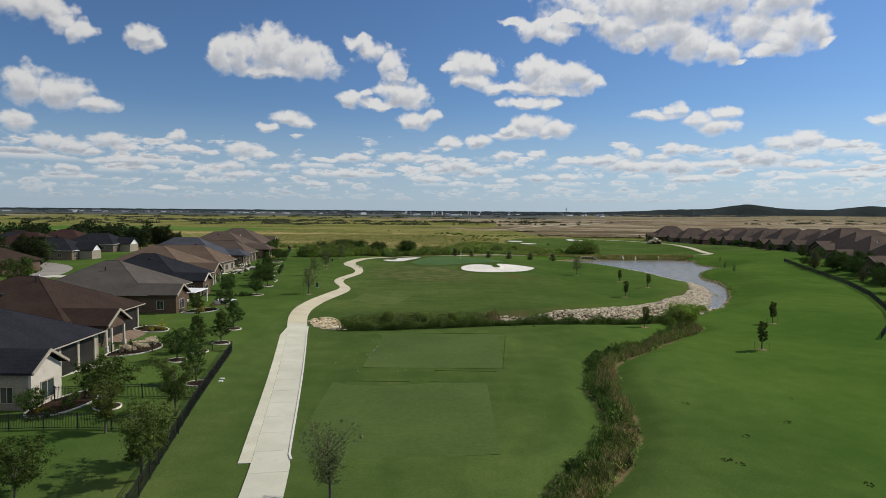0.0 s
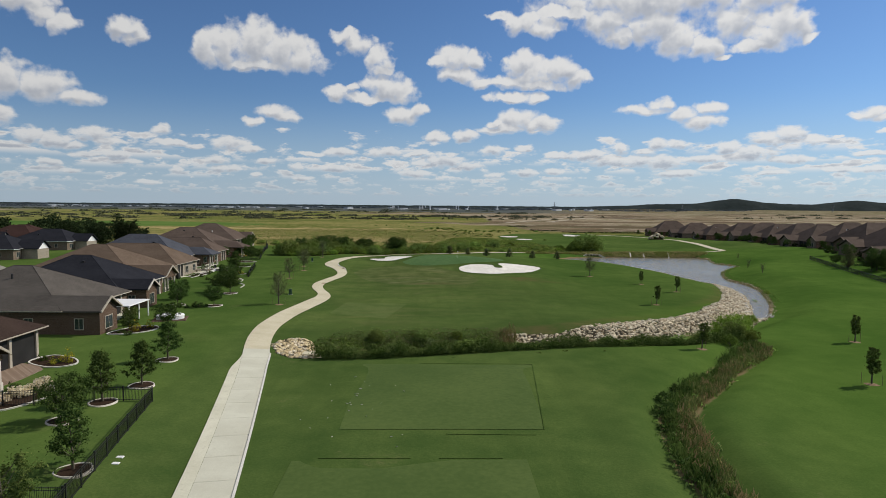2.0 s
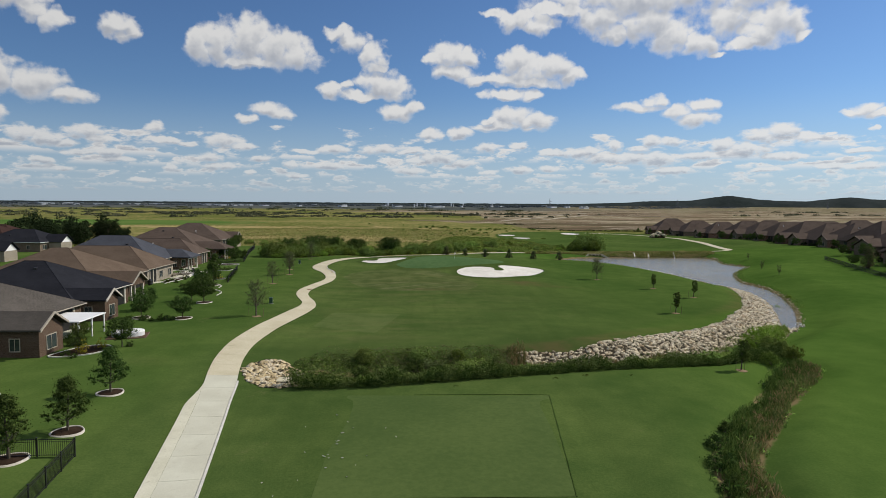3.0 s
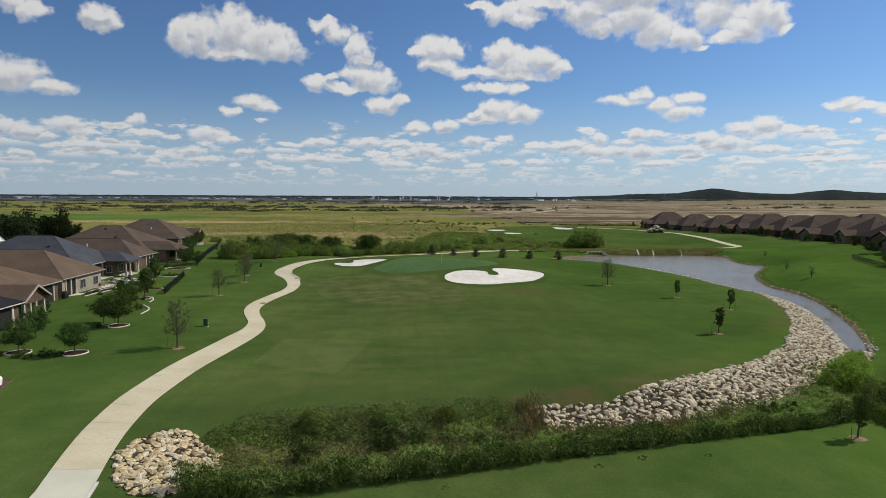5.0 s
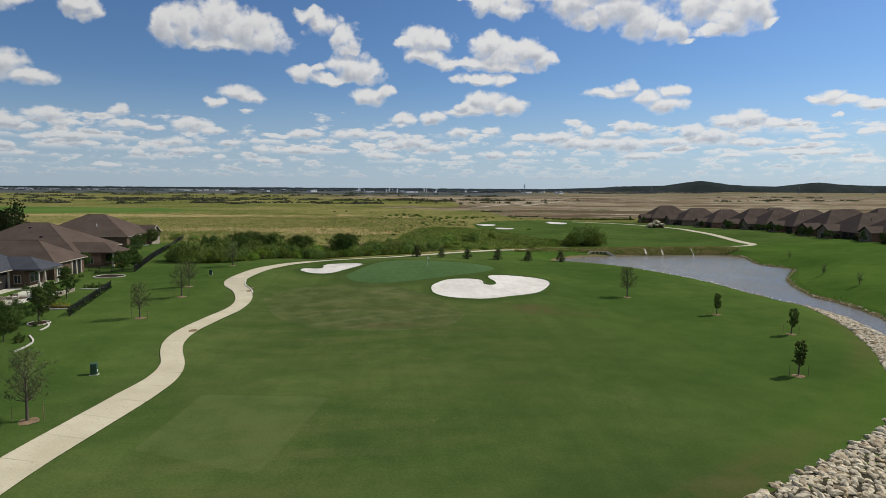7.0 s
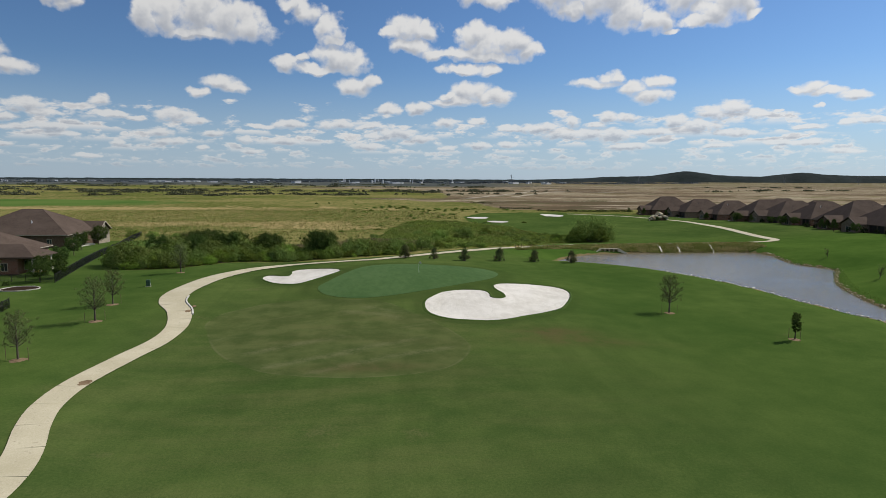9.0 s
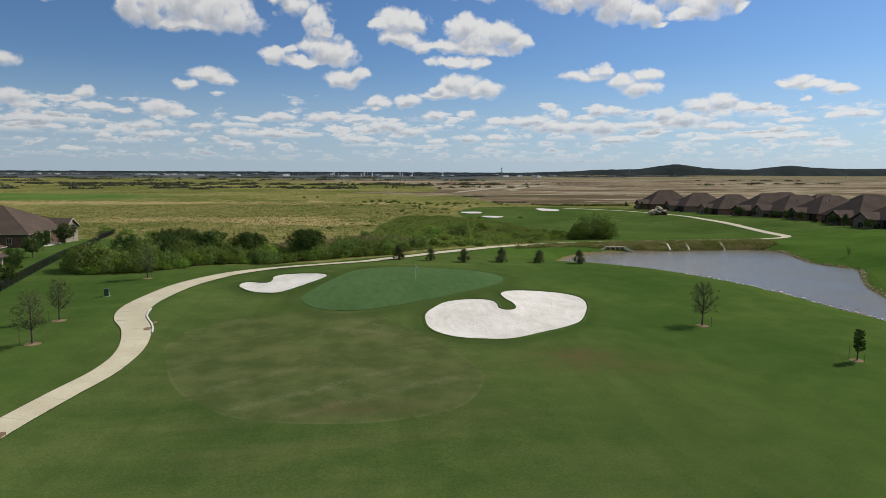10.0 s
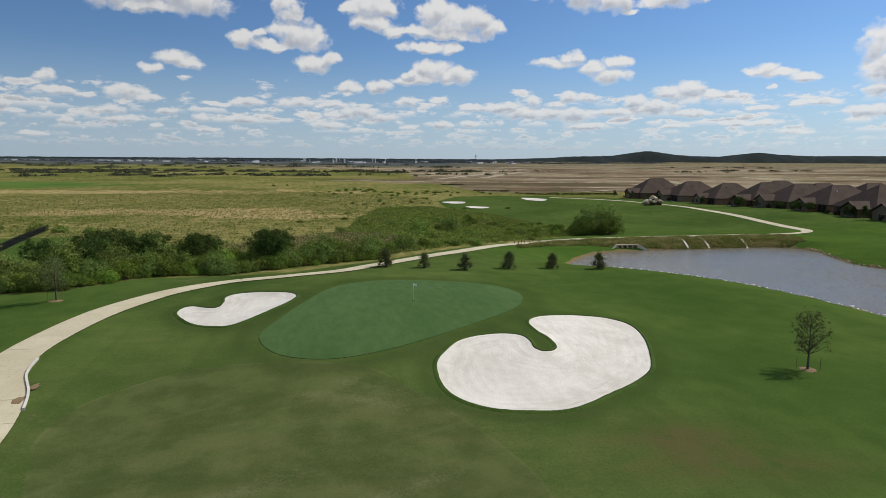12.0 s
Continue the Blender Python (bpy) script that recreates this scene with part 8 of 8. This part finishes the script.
def build_distance():
    belt("woods", [(-228, 362, 70), (-250, 400, 110), (-290, 430, 200), (-262, 345, 130), (-310, 380, 240), (-240, 335, 70), (-340, 430, 260), (-192, 352, 34)], 13, "leaf_woods", 1.4, 60, "dark wood beyond the west houses", 12)
    belt("tree_belt", [(-300, 800, 520), (-60, 830, 360), (-420, 900, 400), (-150, 960, 460), (120, 880, 160), (-250, 1010, 900), (-250, 1030, 900), (-300, 990, 800), (-100, 1060, 800)], 3.0, "leaf_hedge", 1.9, 6, "broken belt of dark trees across the plain", 16)
    belt("tree_belt", [(-700, 1250, 1100), (-200, 1400, 900), (-1100, 1600, 900), (-300, 1750, 1000)], 5, "leaf_hedge", 3.0, 3, "far dark belt of trees", 34)
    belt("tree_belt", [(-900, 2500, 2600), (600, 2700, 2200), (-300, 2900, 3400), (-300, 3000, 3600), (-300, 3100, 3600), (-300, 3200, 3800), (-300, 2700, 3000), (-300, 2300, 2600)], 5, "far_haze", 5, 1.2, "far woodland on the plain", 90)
    belt("tree_belt", [(560, 1040, 100), (760, 1150, 200), (900, 1500, 300)], 2.8, "leaf_hedge", 2.2, 4, "hedge line on the tan fields", 20)
    # wooded hills on the horizon
    xs = np.arange(-3400, 4300, 22.0)
    rows = []
    for k, (back, lift) in enumerate(((0, 0.0), (60, 0.55), (160, 1.0), (420, 0.75), (700, 0.0))):
        crest = np.interp(xs, HILL_LINE[0::2], HILL_LINE[1::2])
        crest = crest + np.array([2.2 * noise.noise((float(x) * 0.02, k * 3.0, 0)) + 2.2 * noise.noise((float(x) * 0.09, k * 3.0, 5)) for x in xs])
        rows.append(np.stack([xs, np.full_like(xs, 3650 + back), -6 + (crest + 6) * lift], 1))
    verts = np.concatenate(rows)
    w = len(xs)
    a = (np.arange(4)[:, None] * w + np.arange(w - 1)).ravel()
    tagged(part("hills", quick_mesh("hills", verts, np.stack([a, a + 1, a + w + 1, a + w], 1), "far_woods", True), "far_woods"), "low dark wooded hills along the horizon", "hills", kind="structure")
    # pale town far out on the plain
    r = random.Random(12)
    for n in range(70):
        x = r.uniform(-2300, 1100) if n < 58 else r.gauss(-60, 220)
        x, y = x * 0.72, 2450 + r.uniform(-300, 420)
        w, h = 9 + 34 * r.random() ** 2, r.uniform(1.5, 4.5)
        if n >= 58:
            w, h = r.uniform(2, 5), r.uniform(8, 14)
        root = base_of("town_building", x, y, -2, 42 + r.uniform(-8, 8))
        d = min(w / 2, 10)
        part("wall", boxes((-w / 2, w / 2, -d, d, -12, h)), "far_town", root)
        part("roof", boxes((-w / 2 - 0.2, w / 2 + 0.2, -d - 0.2, d + 0.2, h, h + 0.8)), "far_town", root)
        tagged(root, "pale low building of a far town" if n < 58 else "far tall town building", "building", "far town")


TRACKS = [[(67, 1089), (152, 1267), (179, 1088), (260, 1139), (341, 1284)], [(90, 732), (132, 822), (183, 931), (254, 1107)], [(147, 780), (217, 938), (280, 1057), (325, 1016), (377, 970)]]
BANKS = [[(77, 622), (93, 615)], [(83, 532), (104, 522)], [(103, 516), (107, 493), (131, 489), (163, 489)]]


def build_field_tracks():
    """Pale dirt tracks over the bare fields and low dark hedge banks beside the far turf."""
    for run in TRACKS:
        track = smooth_line(run, 12.0)
        v, f = strip(track, [(4.5 + 1.5 * math.sin(n), 4.5 + 1.5 * math.cos(1.7 * n)) for n in range(len(track))], lambda x, y: z_at(x, y) + 0.35, 0.6)
        tagged(part("dirt_track", quick_mesh("dirt_track", v, f, "track"), "track"), "pale dry dirt track across the bare fields", "track", kind="structure")
    for run in BANKS:
        hedge = smooth_line(run, 6.0)
        weeds("hedge_bank", [(x, y + 1.2) for x, y in hedge] + [(x, y - 1.2) for x, y in hedge[::-1]], 1.3, 1.3, "leaf_woods", 22, 0.5, 0.7, -0.4, "low dark hedge bank behind the far turf")


def build_pylons():
    """Far lattice pylons of the power line."""
    first = None
    for x, y in ((1020, 2500), (1650, 2520), (2010, 2560), (500, 2480)):
        m = pose(x, y, -3, 0, 0, 20)
        if first is None:
            first = base_of("pylon", 0, 0, 0)
            first.matrix_basis = m
            for sx in (-1, 1):
                for sy in (-1, 1):
                    v, f = tube([(sx * 3.2, sy * 3.2, -2), (sx * 0.9, sy * 0.9, 22), (sx * 0.3, sy * 0.3, 34)], [0.35, 0.3, 0.22], 4)
                    part("leg", quick_mesh("leg", v, f, "far_dark"), "far_dark", first)
            braces = [tube([(s * (3.2 - 0.1 * h), -(3.2 - 0.1 * h), h), (-s * (2.7 - 0.1 * h), 2.7 - 0.1 * h, h + 5)], [0.15, 0.15], 3) for h in (0, 5, 10, 15) for s in (-1, 1)]
            v, f = merged(braces)
            part("bracing", quick_mesh("bracing", v, f, "far_dark"), "far_dark", first)
            for h, w in ((24, 7.5), (29, 6.0)):
                v, f = tube([(-w, 0, h), (0, 0, h + 0.9), (w, 0, h)], [0.2, 0.4, 0.2], 4)
                part("crossarm", quick_mesh("crossarm", v, f, "far_dark"), "far_dark", first)
            tagged(first, "grey steel lattice pylon far on the plain", "pylon", "pylons")
        else:
            copy_thing(first, m)


build_pylons()
build_field_tracks()
build_riprap()
build_outfall()
build_shore_stones()
build_left_row()
build_back_row()
build_right_row()
build_garden_things()
build_dam()
build_rockery()
build_planting()
build_distance()
